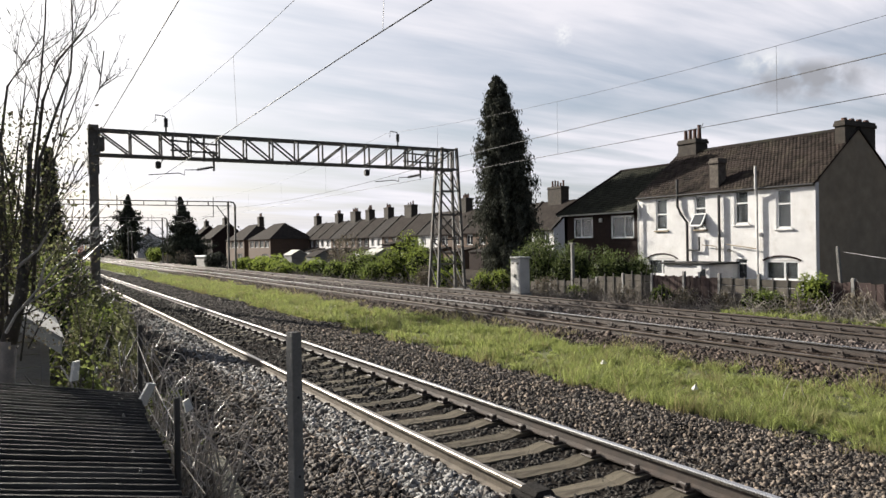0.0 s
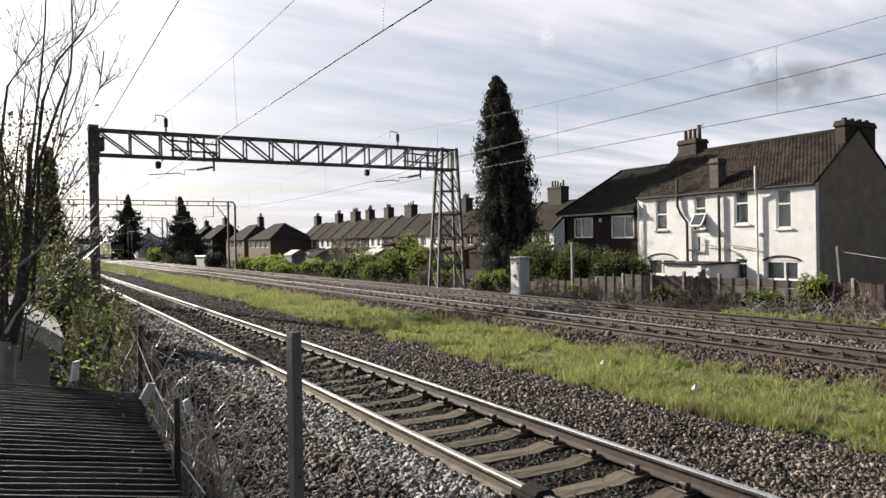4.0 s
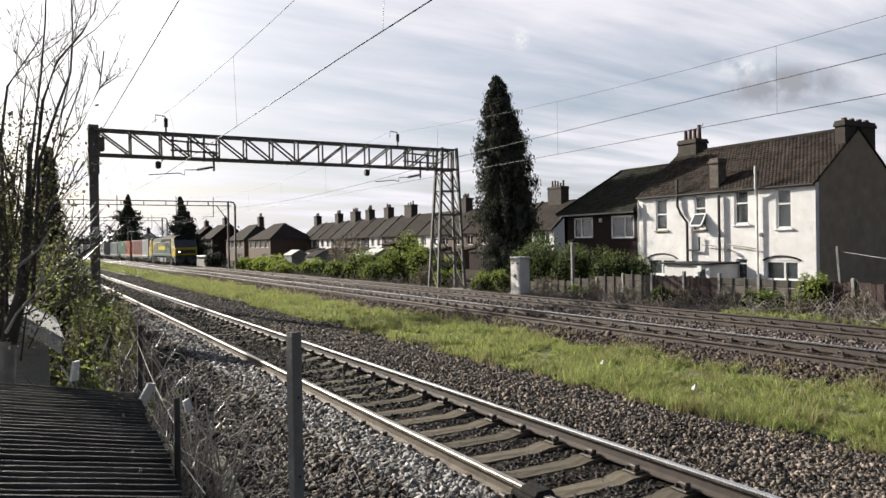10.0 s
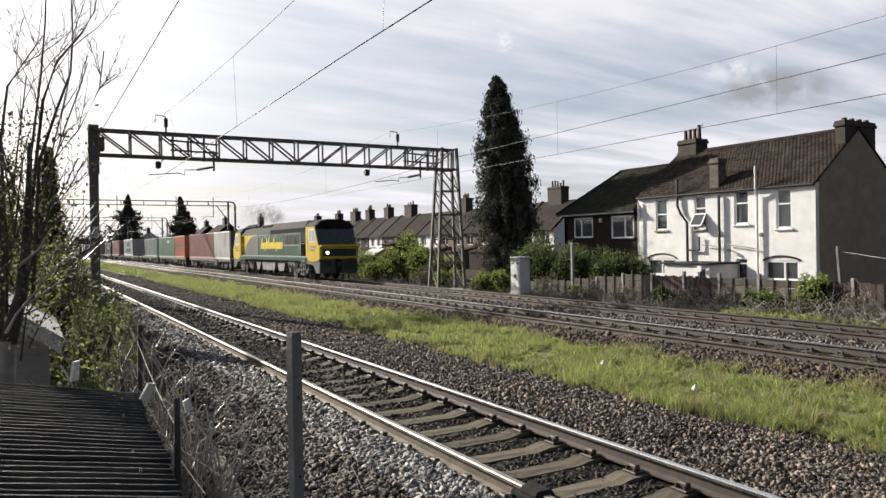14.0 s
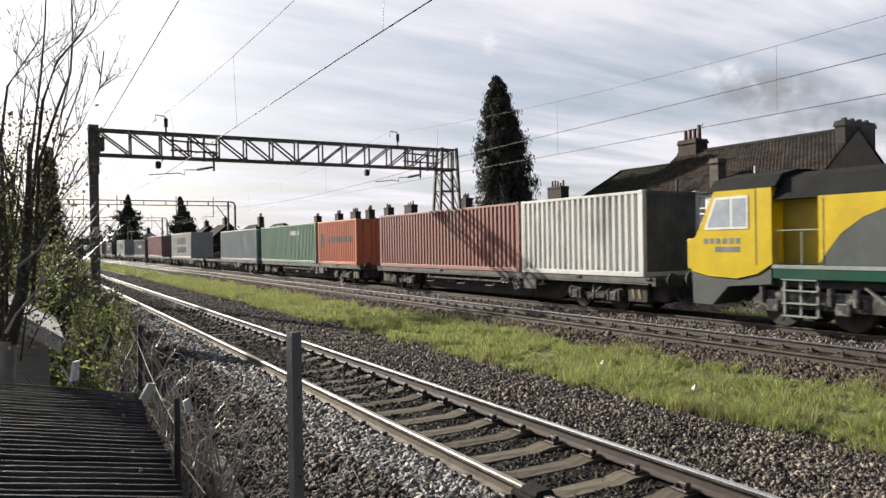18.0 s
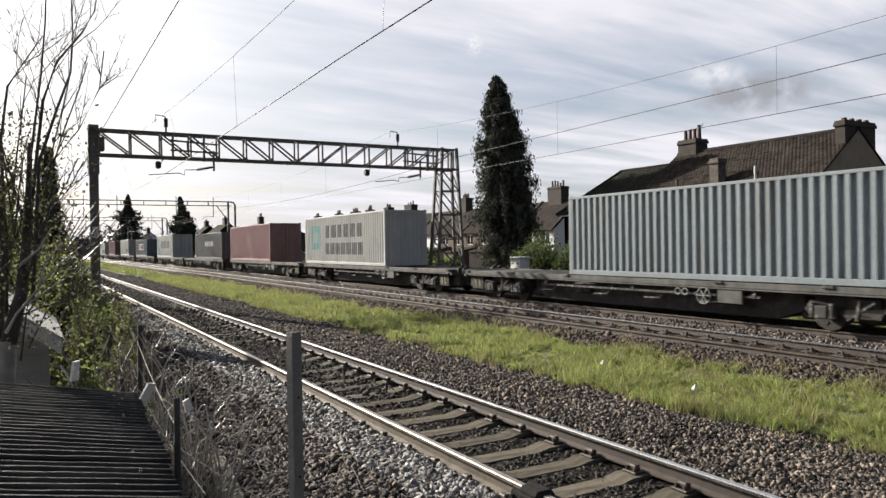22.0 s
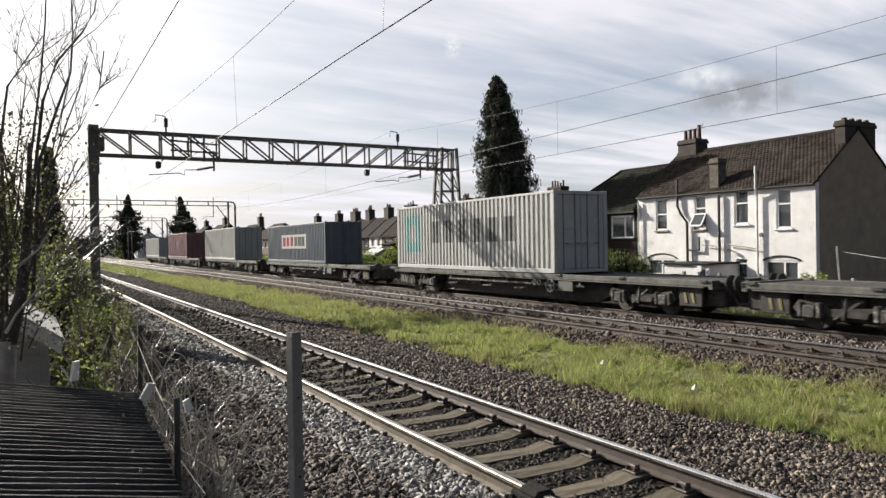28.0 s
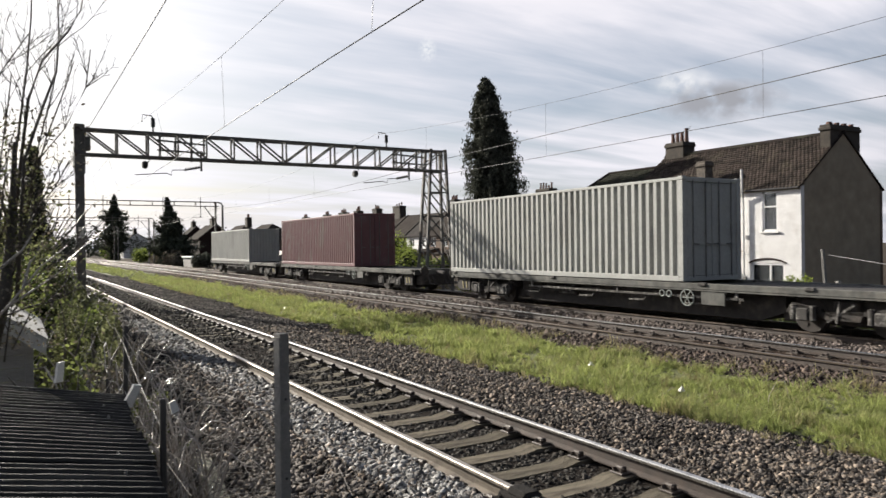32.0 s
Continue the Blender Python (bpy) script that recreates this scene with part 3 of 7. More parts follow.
# ---- houses beyond the line ----
def holed(g, x0, x1, y0, y1, z0, z1, holes):
    """A wall slab along y with rectangular openings (ya, yb, za, zb) through it, as one closed skin."""
    ys = sorted({y0, y1, *[v for h in holes for v in h[:2]]})
    zs = sorted({z0, z1, *[v for h in holes for v in h[2:]]})
    ny, nz = len(ys), len(zs)

    def solid(i, j):
        if not (0 <= i < ny - 1 and 0 <= j < nz - 1):
            return False
        my, mz = (ys[i] + ys[i + 1]) / 2, (zs[j] + zs[j + 1]) / 2
        return not any(h[0] < my < h[1] and h[2] < mz < h[3] for h in holes)
    vs = [(x, y, z) for x in (x0, x1) for y in ys for z in zs]

    def at(k, i, j):
        return k * ny * nz + i * nz + j
    fs = []
    for i in range(ny - 1):
        for j in range(nz - 1):
            if solid(i, j):
                for k in (0, 1):
                    fs.append((at(k, i, j), at(k, i + 1, j), at(k, i + 1, j + 1), at(k, i, j + 1)))
                for di, dj, p, q in ((-1, 0, (i, j), (i, j + 1)), (1, 0, (i + 1, j), (i + 1, j + 1)), (0, -1, (i, j), (i + 1, j)), (0, 1, (i, j + 1), (i + 1, j + 1))):
                    if not solid(i + di, j + dj):
                        fs.append((at(0, *p), at(0, *q), at(1, *q), at(1, *p)))
    return g.add(vs, fs)


def window(parent, x, ya, yb, za, zb, style="sash", sill="render_white", arch=False, curtain=True):
    w = part("window", Geo().box(x + .2, x + .215, ya, yb, za, zb), "net" if curtain else "glass", parent, "window with pale curtains behind the pane" if curtain else "dark window")
    fr = Geo()
    t = .095
    fr.box(x + .03, x + .12, ya, ya + t, za, zb).box(x + .03, x + .12, yb - t, yb, za, zb)
    fr.box(x + .03, x + .12, ya, yb, za, za + t).box(x + .03, x + .12, ya, yb, zb - t, zb)
    part("window_frame", fr, "upvc", w, "white window frame")
    mid = za + (zb - za) * (.62 if style == "top" else .5)
    if style in ("sash", "top"):
        part("glazing_bar", Geo().box(x + .025, x + .115, ya + t, yb - t, mid - .035, mid + .035), "upvc", w)
        panes = ((za + t, mid - .035), (mid + .035, zb - t))
        for a, b in panes:
            part("pane", Geo().box(x + .075, x + .083, ya + t, yb - t, a, b), "pane_glass", w)
    else:
        c = ya + (yb - ya) * style
        part("glazing_bar", Geo().box(x + .025, x + .115, c - .04, c + .04, za + t, zb - t), "upvc", w)
        for a, b in ((ya + t, c - .04), (c + .04, yb - t)):
            part("pane", Geo().box(x + .075, x + .083, a, b, za + t, zb - t), "pane_glass", w)
    part("window_sill", Geo().box(x - .09, x + .09, ya - .08, yb + .08, za - .085, za - .002, .01), sill, w)
    return w


def pane_glass():
    m = bpy.data.materials.new("pane_glass")
    m.use_nodes = True
    b = m.node_tree.nodes["Principled BSDF"]
    b.inputs["Base Color"].default_value = (.75, .8, .82, 1)
    b.inputs["Roughness"].default_value = .03
    b.inputs["Transmission Weight"].default_value = .95
    b.inputs["IOR"].default_value = 1.45
    return m


M["pane_glass"] = pane_glass()


def tiles(x0, z0, x1, z1, y0, y1, course, width, cut=None, lift=.012, mat="roof_tile_island"):
    """Overlapping roof tiles on the slope from the eave (x0, z0) to the ridge (x1, z1); cut(y, f) keeps a tile or not."""
    dx, dz = x1 - x0, z1 - z0
    ln = math.hypot(dx, dz)
    ux, uz = dx / ln, dz / ln
    nx, nz = -uz, ux
    if nz < 0:
        nx, nz = -nx, -nz
    rows, vs = int(ln / course), []
    rnd = random.Random(3)
    for r in range(rows + 1):
        a, b = r * course - .03, min((r + 1) * course + .03, ln)
        off = (r % 2) * width / 2
        k = int((y1 - y0) / width) + 1
        for c in range(-1, k):
            ya, yb = max(y0, y0 + c * width + off + .002), min(y1, y0 + (c + 1) * width + off - .002)
            if yb - ya < .05 or (cut and not cut((ya + yb) / 2, (r + .5) / rows)):
                continue
            h = lift + rnd.uniform(-.003, .005)
            p = [(a, h + .01), (a, h - .01), (b, h - .01), (b, h - .002)]
            q = [(x0 + ux * s + nx * t, z0 + uz * s + nz * t) for s, t in p]
            vs += [(x, y, z) for y in (ya, yb) for x, z in q]
    f = np.array([(0, 1, 5, 4), (1, 2, 6, 5), (2, 3, 7, 6), (3, 0, 4, 7), (0, 3, 2, 1), (4, 5, 6, 7)])
    n = len(vs) // 8
    faces = (f[None] + (np.arange(n) * 8)[:, None, None]).reshape(-1, 4)
    return soup("roof_tiles", np.array(vs), faces, mat)


M["roof_tile_island"] = material("roof_tile_island", (.042, .032, .027), (.022, .0175, .0155), scale=1.2, spec=.1, rough=.95, bump=.3, fine=30, island=.45, stain=(.055, .047, .034), stain_scale=.9, stain_amount=.7)


def chimney(parent, x, y, z0, z1, w, l, pots, mat="brick_dark"):
    st = part("chimney", Geo().box(x - w / 2, x + w / 2, y - l / 2, y + l / 2, z0, z1 - .25), mat, parent, "brick chimney stack with an oversailing cap")
    part("chimney_cap", Geo().box(x - w / 2 - .06, x + w / 2 + .06, y - l / 2 - .06, y + l / 2 + .06, z1 - .28, z1 - .12, .02).box(x - w / 2 - .02, x + w / 2 + .02, y - l / 2 - .02, y + l / 2 + .02, z1 - .14, z1, .02), mat, st)
    rnd = random.Random(int(abs(y) * 10))
    for k in range(pots):
        py = y - l / 2 + l * (k + .5) / pots
        h = rnd.uniform(.35, .8)
        part("chimney_pot", Geo().tube([(x, py, z1 - .02), (x, py, z1 + h)], .13, 8, .1).disc((x, py, z1 + h), .125, .06, "z", 8), "terracotta", st, "clay chimney pot")
    return st


EAVE, RIDGE, BASE = 4.6, 7.3, -1.1


def shell(h, y0, y1, front, gable, wallmat, eave, ridge, xr, holes, back=37.8):
    part("rear_wall", holed(Geo(), 31.0, 31.25, y0, y1, BASE, eave, holes), wallmat, h)
    part("front_wall", Geo().box(back - .25, back, y0, y1, BASE, eave), "brick", h)
    part("floor", Geo().box(31.26, back - .26, y0 + .3, y1 - .05, 1.65, 1.8), "timber", h)
    prof = [(31.25, BASE), (back - .25, BASE), (back - .25, eave - .02), (xr, ridge - .12), (31.25, eave - .02)]
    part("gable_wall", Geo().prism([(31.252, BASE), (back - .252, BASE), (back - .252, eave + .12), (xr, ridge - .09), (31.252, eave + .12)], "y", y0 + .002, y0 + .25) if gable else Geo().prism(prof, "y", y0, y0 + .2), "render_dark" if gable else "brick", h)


def build_white_houses():
    xr = 34.4
    a = thing("terraced_house", "white rendered end-of-terrace house with a dark gable and tiled roof", "house", group="terrace beyond the line")
    ha = [(23.6, 24.47, 2.79, 4.5), (21.27, 22.1, 2.52, 4.42), (20.95, 22.74, .05, 1.0), (23.7, 24.4, -.95, 1.05)]
    shell(a, 20.1, 25.6, True, True, "render_white", EAVE, RIDGE, xr, ha)
    window(a, 31.0, *ha[0], style="top", sill="render_white")
    window(a, 31.0, *ha[1], style="top")
    window(a, 31.0, *ha[2], style=.42)
    part("arch_head", Geo().tube([(30.99, 20.85, 1.0), (30.99, 21.1, 1.11), (30.99, 21.5, 1.19), (30.99, 21.85, 1.21), (30.99, 22.2, 1.19), (30.99, 22.6, 1.11), (30.99, 22.84, 1.0)], .045, 6), "brick_dark", a, "dark shallow arch over the window")
    d = part("door", Geo().box(31.08, 31.14, 23.72, 24.38, -.93, 1.03, .01), "upvc", a, "white half-glazed back door")
    part("door_pane", Geo().box(31.07, 31.078, 23.84, 24.26, .1, .8), "glass", d)
    part("fanlight", Geo().box(31.07, 31.078, 23.84, 24.26, .86, 1.0), "glass", d)
    part("step", Geo().box(30.5, 31.0, 23.5, 24.6, BASE, -.95, .02), "concrete", a)
    b = thing("terraced_house", "white rendered terraced house with an open upper window", "house", group="terrace beyond the line")
    hb = [(28.88, 29.77, 2.62, 4.42), (26.2, 27.0, 2.6, 4.42), (28.3, 30.4, .1, 1.02)]
    shell(b, 25.6, 31.15, True, False, "render_white", EAVE, RIDGE, xr, hb)
    window(b, 31.0, *hb[0], style="sash", sill="render_dark", curtain=False)
    window(b, 31.0, *hb[1], style="top", sill="render_dark")
    window(b, 31.0, *hb[2], style=.5)
    part("arch_head", Geo().tube([(30.99, 28.2, 1.02), (30.99, 28.5, 1.17), (30.99, 28.9, 1.27), (30.99, 29.35, 1.3), (30.99, 29.8, 1.27), (30.99, 30.2, 1.17), (30.99, 30.5, 1.02)], .04, 6), "brick_dark", b, "dark shallow arch over the window")
    cas = part("open_casement", Geo().box(-.02, .02, -.36, .36, -.75, 0).box(-.03, .03, -.4, -.34, -.78, .02).box(-.03, .03, .34, .4, -.78, .02).box(-.03, .03, -.4, .4, -.78, -.7).box(-.03, .03, -.4, .4, -.04, .02), "upvc", b, "white casement standing open at the bottom")
    cas.matrix_basis = pose(30.98, 26.6, 3.42, 0, 32, 0)
    part("casement_pane", Geo().box(-.026, .026, -.33, .33, -.69, -.05), "glass", cas)
    for h, y0, y1 in ((a, 20.1, 25.6), (b, 25.6, 31.15)):
        part("roof_deck", Geo().prism([(30.9, EAVE - .02), (xr, RIDGE), (37.9, EAVE - .02), (37.9, EAVE - .08), (xr, RIDGE - .08), (30.9, EAVE - .08)], "y", y0 - (.06 if h is a else 0), y1), "roof_tile", h)
        ob = part("roof_tiles", tiles(30.87, EAVE - .04, xr, RIDGE, y0 - (.08 if h is a else 0), y1, .2, .2), None, h)
        ob["kind"] = "stuff"
        part("ridge_tiles", Geo().prism([(xr - .16, RIDGE - .06), (xr, RIDGE + .1), (xr + .16, RIDGE - .06)], "y", y0 - .05, y1), "roof_tile", h)
        part("gutter", Geo().tube([(30.84, y0, EAVE - .09), (30.84, y1, EAVE - .09)], .05, 8), "black_paint", h)
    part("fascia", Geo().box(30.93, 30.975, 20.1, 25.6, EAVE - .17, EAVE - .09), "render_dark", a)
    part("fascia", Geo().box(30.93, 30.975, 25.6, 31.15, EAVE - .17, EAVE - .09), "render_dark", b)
    chimney(a, xr + .2, 20.36, 6.2, 7.6, 2.5, .5, 0, "brick_soot")
    for k in range(4):
        part("chimney_pot", Geo().tube([(xr - .7 + k * .6, 20.36, 7.58), (xr - .7 + k * .6, 20.36, 7.74)], .15, 8, .12), "terracotta", a, "short clay chimney pot")
    chimney(b, xr + .2, 30.2, 6.3, 8.05, 1.0, 1.35, 4, "brick_soot")
    part("tv_aerial", Geo().tube([(xr + .2, 29.9, 8.0), (xr + .2, 29.4, 8.95)], .02, 5), "steel", b)
    chimney(a, 31.4, 25.78, 4.4, 6.3, .6, .55, 0, "brick_weathered")
    # pipes down the back wall
    def pipe(h, pts, r, mat, lab):
        part("drainpipe", Geo().tube([(30.86, y, z) for y, z in pts], r, 8), mat, h, lab)
    pipe(a, [(25.3, BASE), (25.3, 4.35)], .07, "black_paint", "dark downpipe")
    pipe(a, [(23.05, BASE), (23.05, 4.2)], .055, "pipe_white", "white soil pipe")
    part("vent_pipe", Geo().tube([(30.86, 23.05, 4.1), (30.7, 23.0, 4.5), (30.7, 23.0, 5.6)], .06, 8), "pipe_white", a, "white vent pipe rising past the eave")
    pipe(a, [(23.05, 1.55), (24.9, 1.8)], .03, "render_dark", "waste pipe")
    pipe(b, [(28.05, 5.4), (28.05, 3.9), (27.85, 3.5), (27.4, 3.0), (27.38, BASE)], .075, "black_paint", "black soil pipe with a cranked top")
    pipe(b, [(27.38, 1.5), (26.6, 1.5), (26.6, 2.2)], .06, "black_paint", "black waste branch")
    pipe(b, [(31.0, BASE), (31.0, 4.3)], .05, "pipe_white", "white downpipe")
    pipe(b, [(26.4, 1.78), (25.5, 1.7), (25.45, 1.5)], .025, "render_dark", "waste pipe")
    part("wall_lamp", Geo().tube([(30.98, 24.6, 1.45), (30.8, 24.65, 1.5)], .025, 6).disc((30.8, 24.66, 1.48), .09, .1, "x", 10), "black_paint", a)
    part("vent_cover", Geo().disc((30.97, 22.9, 2.25), .11, .08, "x", 12), "pipe_white", a)
    # lean-to behind house b
    l = thing("lean_to", "white flat-roofed lean-to shed against the house", "shed")
    part("wall", holed(Geo(), 28.9, 29.05, 24.3, 27.2, BASE, .82, [(24.5, 25.0, -.9, .75)]), "render_white", l)
    part("side_wall", Geo().box(29.05, 30.95, 24.3, 24.45, BASE, .82), "render_white", l)
    part("side_wall", Geo().box(29.05, 30.95, 27.05, 27.2, BASE, .82), "render_white", l)
    part("flat_roof", Geo().box(28.75, 30.97, 24.15, 27.35, .82, .91, .02), "felt", l)
    d = part("door", Geo().box(28.95, 29.0, 24.5, 25.0, BASE + .05, .75), "upvc", l, "white door with a dark pane")
    part("door_pane", Geo().box(28.93, 28.945, 24.58, 24.92, -.05, .6), "glass", d)
    sat = thing("satellite_dish", "small white dish fixed beside the lean-to", "dish", pose(28.7, 24.75, .62))
    part("dish", Geo().tube([(-.02, 0, 0), (.0, 0, .0), (.05, 0, 0)], .16, 14), "upvc", sat)
    # brick house with the hipped roof
    c = thing("brick_house", "dark brown brick house with a hipped tiled roof", "house", group="terrace beyond the line")
    hc = [(31.5, 33.45, 2.22, 3.6), (35.1, 36.95, 2.3, 3.6)]
    ev, rg = 3.85, 6.65
    part("rear_wall", holed(Geo(), 31.0, 31.25, 31.2, 37.9, BASE, ev, hc), "brick_dark", c)
    part("end_wall", Geo().box(31.0, 37.0, 37.65, 37.9, BASE, ev), "brick_dark", c)
    part("front_wall", Geo().box(36.75, 37.0, 31.2, 37.65, BASE, ev), "brick", c)
    window(c, 31.0, *hc[0], style=.4, sill="brick_dark")
    window(c, 31.0, *hc[1], style=.6, sill="brick_dark")
    part("eave_board", Geo().box(30.62, 30.68, 31.2, 38.2, ev - .12, ev + .06), "cabinet_paint", c, "pale eaves board")
    part("roof_deck", Geo().add([(30.6, 31.15, ev), (30.6, 38.3, ev), (37.4, 38.3, ev), (37.4, 31.15, ev), (34, 31.15, rg), (34, 35.6, rg)], [(0, 1, 5, 4), (1, 2, 5), (2, 3, 4, 5), (0, 4, 3), (0, 3, 2, 1)]), "roof_moss", c)
    ob = part("roof_tiles", tiles(30.56, ev - .01, 34, rg, 31.15, 38.25, .2, .2, cut=lambda y, f: y < 38.2 - f * 2.7, mat="roof_moss"), None, c)
    ob["kind"] = "stuff"
    part("hip_ridge", Geo().tube([(30.6, 38.3, ev + .03), (34, 35.6, rg + .03), (34, 31.2, rg + .03)], .09, 6), "roof_tile", c)
    part("wall_light", Geo().box(30.9, 31.0, 34.2, 34.45, 3.25, 3.5, .02), "cabinet_paint", c)


build_white_houses()


def far_house(y, w, chim, hip=False, wall="render_white", x=50.0, depth=7.5, eave=3.7, ridge=6.9, roof="roof_far", ext=True, seed=0):
    rnd = random.Random(seed)
    h = thing("terraced_house" if not hip else "semi_detached_house", {"render_white": "pale rendered terraced house far beyond the line", "brick": "brown brick house far beyond the line", "brick_dark": "dark brick house far beyond the line"}[wall], "house", pose(x, y, 0), group="far row of houses")
    xr = depth / 2
    holes = [(w * .12, w * .36, 1.9, 3.2), (w * .6, w * .84, 1.9, 3.2), (w * .1, w * .4, -.8, .6)]
    if hip:
        holes = [(w * (.06 + .23 * k), w * (.24 + .23 * k), 1.95, 3.35) for k in range(4)] + [(w * .1, w * .35, -.8, .6)]
    part("rear_wall", holed(Geo(), 0, .25, 0, w, -1.5, eave, holes), wall, h)
    part("front_wall", Geo().box(depth - .25, depth, 0, w, -1.5, eave), wall, h)
    for yy in (0, w - .2):
        part("side_wall", Geo().prism([(.25, -1.5), (depth - .25, -1.5), (depth - .25, eave), (.25, eave)] if hip else [(.25, -1.5), (depth - .25, -1.5), (depth - .25, eave - .05), (xr, ridge - .3), (.25, eave - .05)], "y", yy, yy + .2), wall, h)
    for ya, yb, za, zb in holes:
        wd = part("window", Geo().box(.16, .18, ya, yb, za, zb), "net" if hip else "glass", h)
        part("window_frame", Geo().box(.1, .16, ya, ya + .09, za, zb).box(.1, .16, yb - .09, yb, za, zb).box(.1, .16, ya, yb, za, za + .09).box(.1, .16, ya, yb, zb - .09, zb).box(.1, .16, (ya + yb) / 2 - .04, (ya + yb) / 2 + .04, za, zb), "upvc", wd)
    o = .3
    if hip:
        r0, r1 = xr, w - xr
        part("roof", Geo().add([(-o, -o, eave), (-o, w + o, eave), (depth + o, w + o, eave), (depth + o, -o, eave), (xr, r0, ridge), (xr, r1, ridge)], [(0, 1, 5, 4), (1, 2, 5), (2, 3, 4, 5), (0, 4, 3), (0, 3, 2, 1)]), roof, h)
    else:
        part("roof", Geo().prism([(-o, eave - .25), (xr, ridge), (depth + o, eave - .25), (depth + o, eave - .4), (xr, ridge - .2), (-o, eave - .4)], "y", 0, w), roof, h)
    if not hip:
        part("party_coping", Geo().prism([(-o, eave - .22), (xr, ridge + .03), (depth + o, eave - .22), (depth + o, eave - .08), (xr, ridge + .17), (-o, eave - .08)], "y", -.12, .12), "coping", h, "pale coping between the roofs")
    if chim:
        chimney(h, xr, chim * w, ridge - .6, ridge + 1.65, 1.15, 1.7 if rnd.random() < .5 else 2.5, rnd.choice((3, 4, 4, 5)), "brick_soot")
    if ext:
        ez = rnd.choice((1.4, 1.5, 2.6))
        part("back_extension", Geo().prism([(-3, -1.5), (0, -1.5), (0, ez), (-3, ez - .5)], "y", w * .48, w - .1), wall, h)
        part("extension_roof", Geo().prism([(-3.15, ez - .5), (-.01, ez + .08), (-.01, ez + .2), (-3.15, ez - .38)], "y", w * .46, w - .06), roof, h)
    return h


ROW = [63.0, 69.8, 76.0, 82.4, 89.0, 95.2, 101.6, 108.0, 113.0, 118.6, 124.8, 131.2, 137.6, 143.6, 149.6]
STACKS = [66.8, 73.5, 87.4, 104.6, 112.9, 120.9, 127.7, 136.2, 148.6]
for k, yy in enumerate(ROW[:-1]):
    w = ROW[k + 1] - yy
    far_house(yy, w, next(((q - yy) / w for q in STACKS if yy <= q < yy + w), 0), wall=("render_white", "brick_dark", "brick", "brick", "render_white", "brick_dark", "brick")[k % 7], roof=("roof_far", "slate", "roof_far")[k % 3], seed=k)
far_house(144.2, 16.8, 0, hip=True, wall="brick", x=42.0, depth=9, eave=3.65, ridge=7.1, ext=False, seed=31)
far_house(165.0, 17.3, .12, hip=True, wall="brick", x=42.0, depth=9, eave=3.75, ridge=7.5, ext=False, seed=32)
far_house(198.0, 14.0, .3, wall="brick_dark", x=42.0, depth=9, eave=4.9, ridge=8.6, ext=False, seed=33)
far_house(232.0, 10.0, .5, wall="brick_dark", x=44.0, depth=9, eave=5.0, ridge=9.0, ext=False, seed=34)
far_house(280.0, 10.0, .5, wall="render_white", x=33.0, depth=9, eave=5.0, ridge=8.0, ext=False, seed=35)


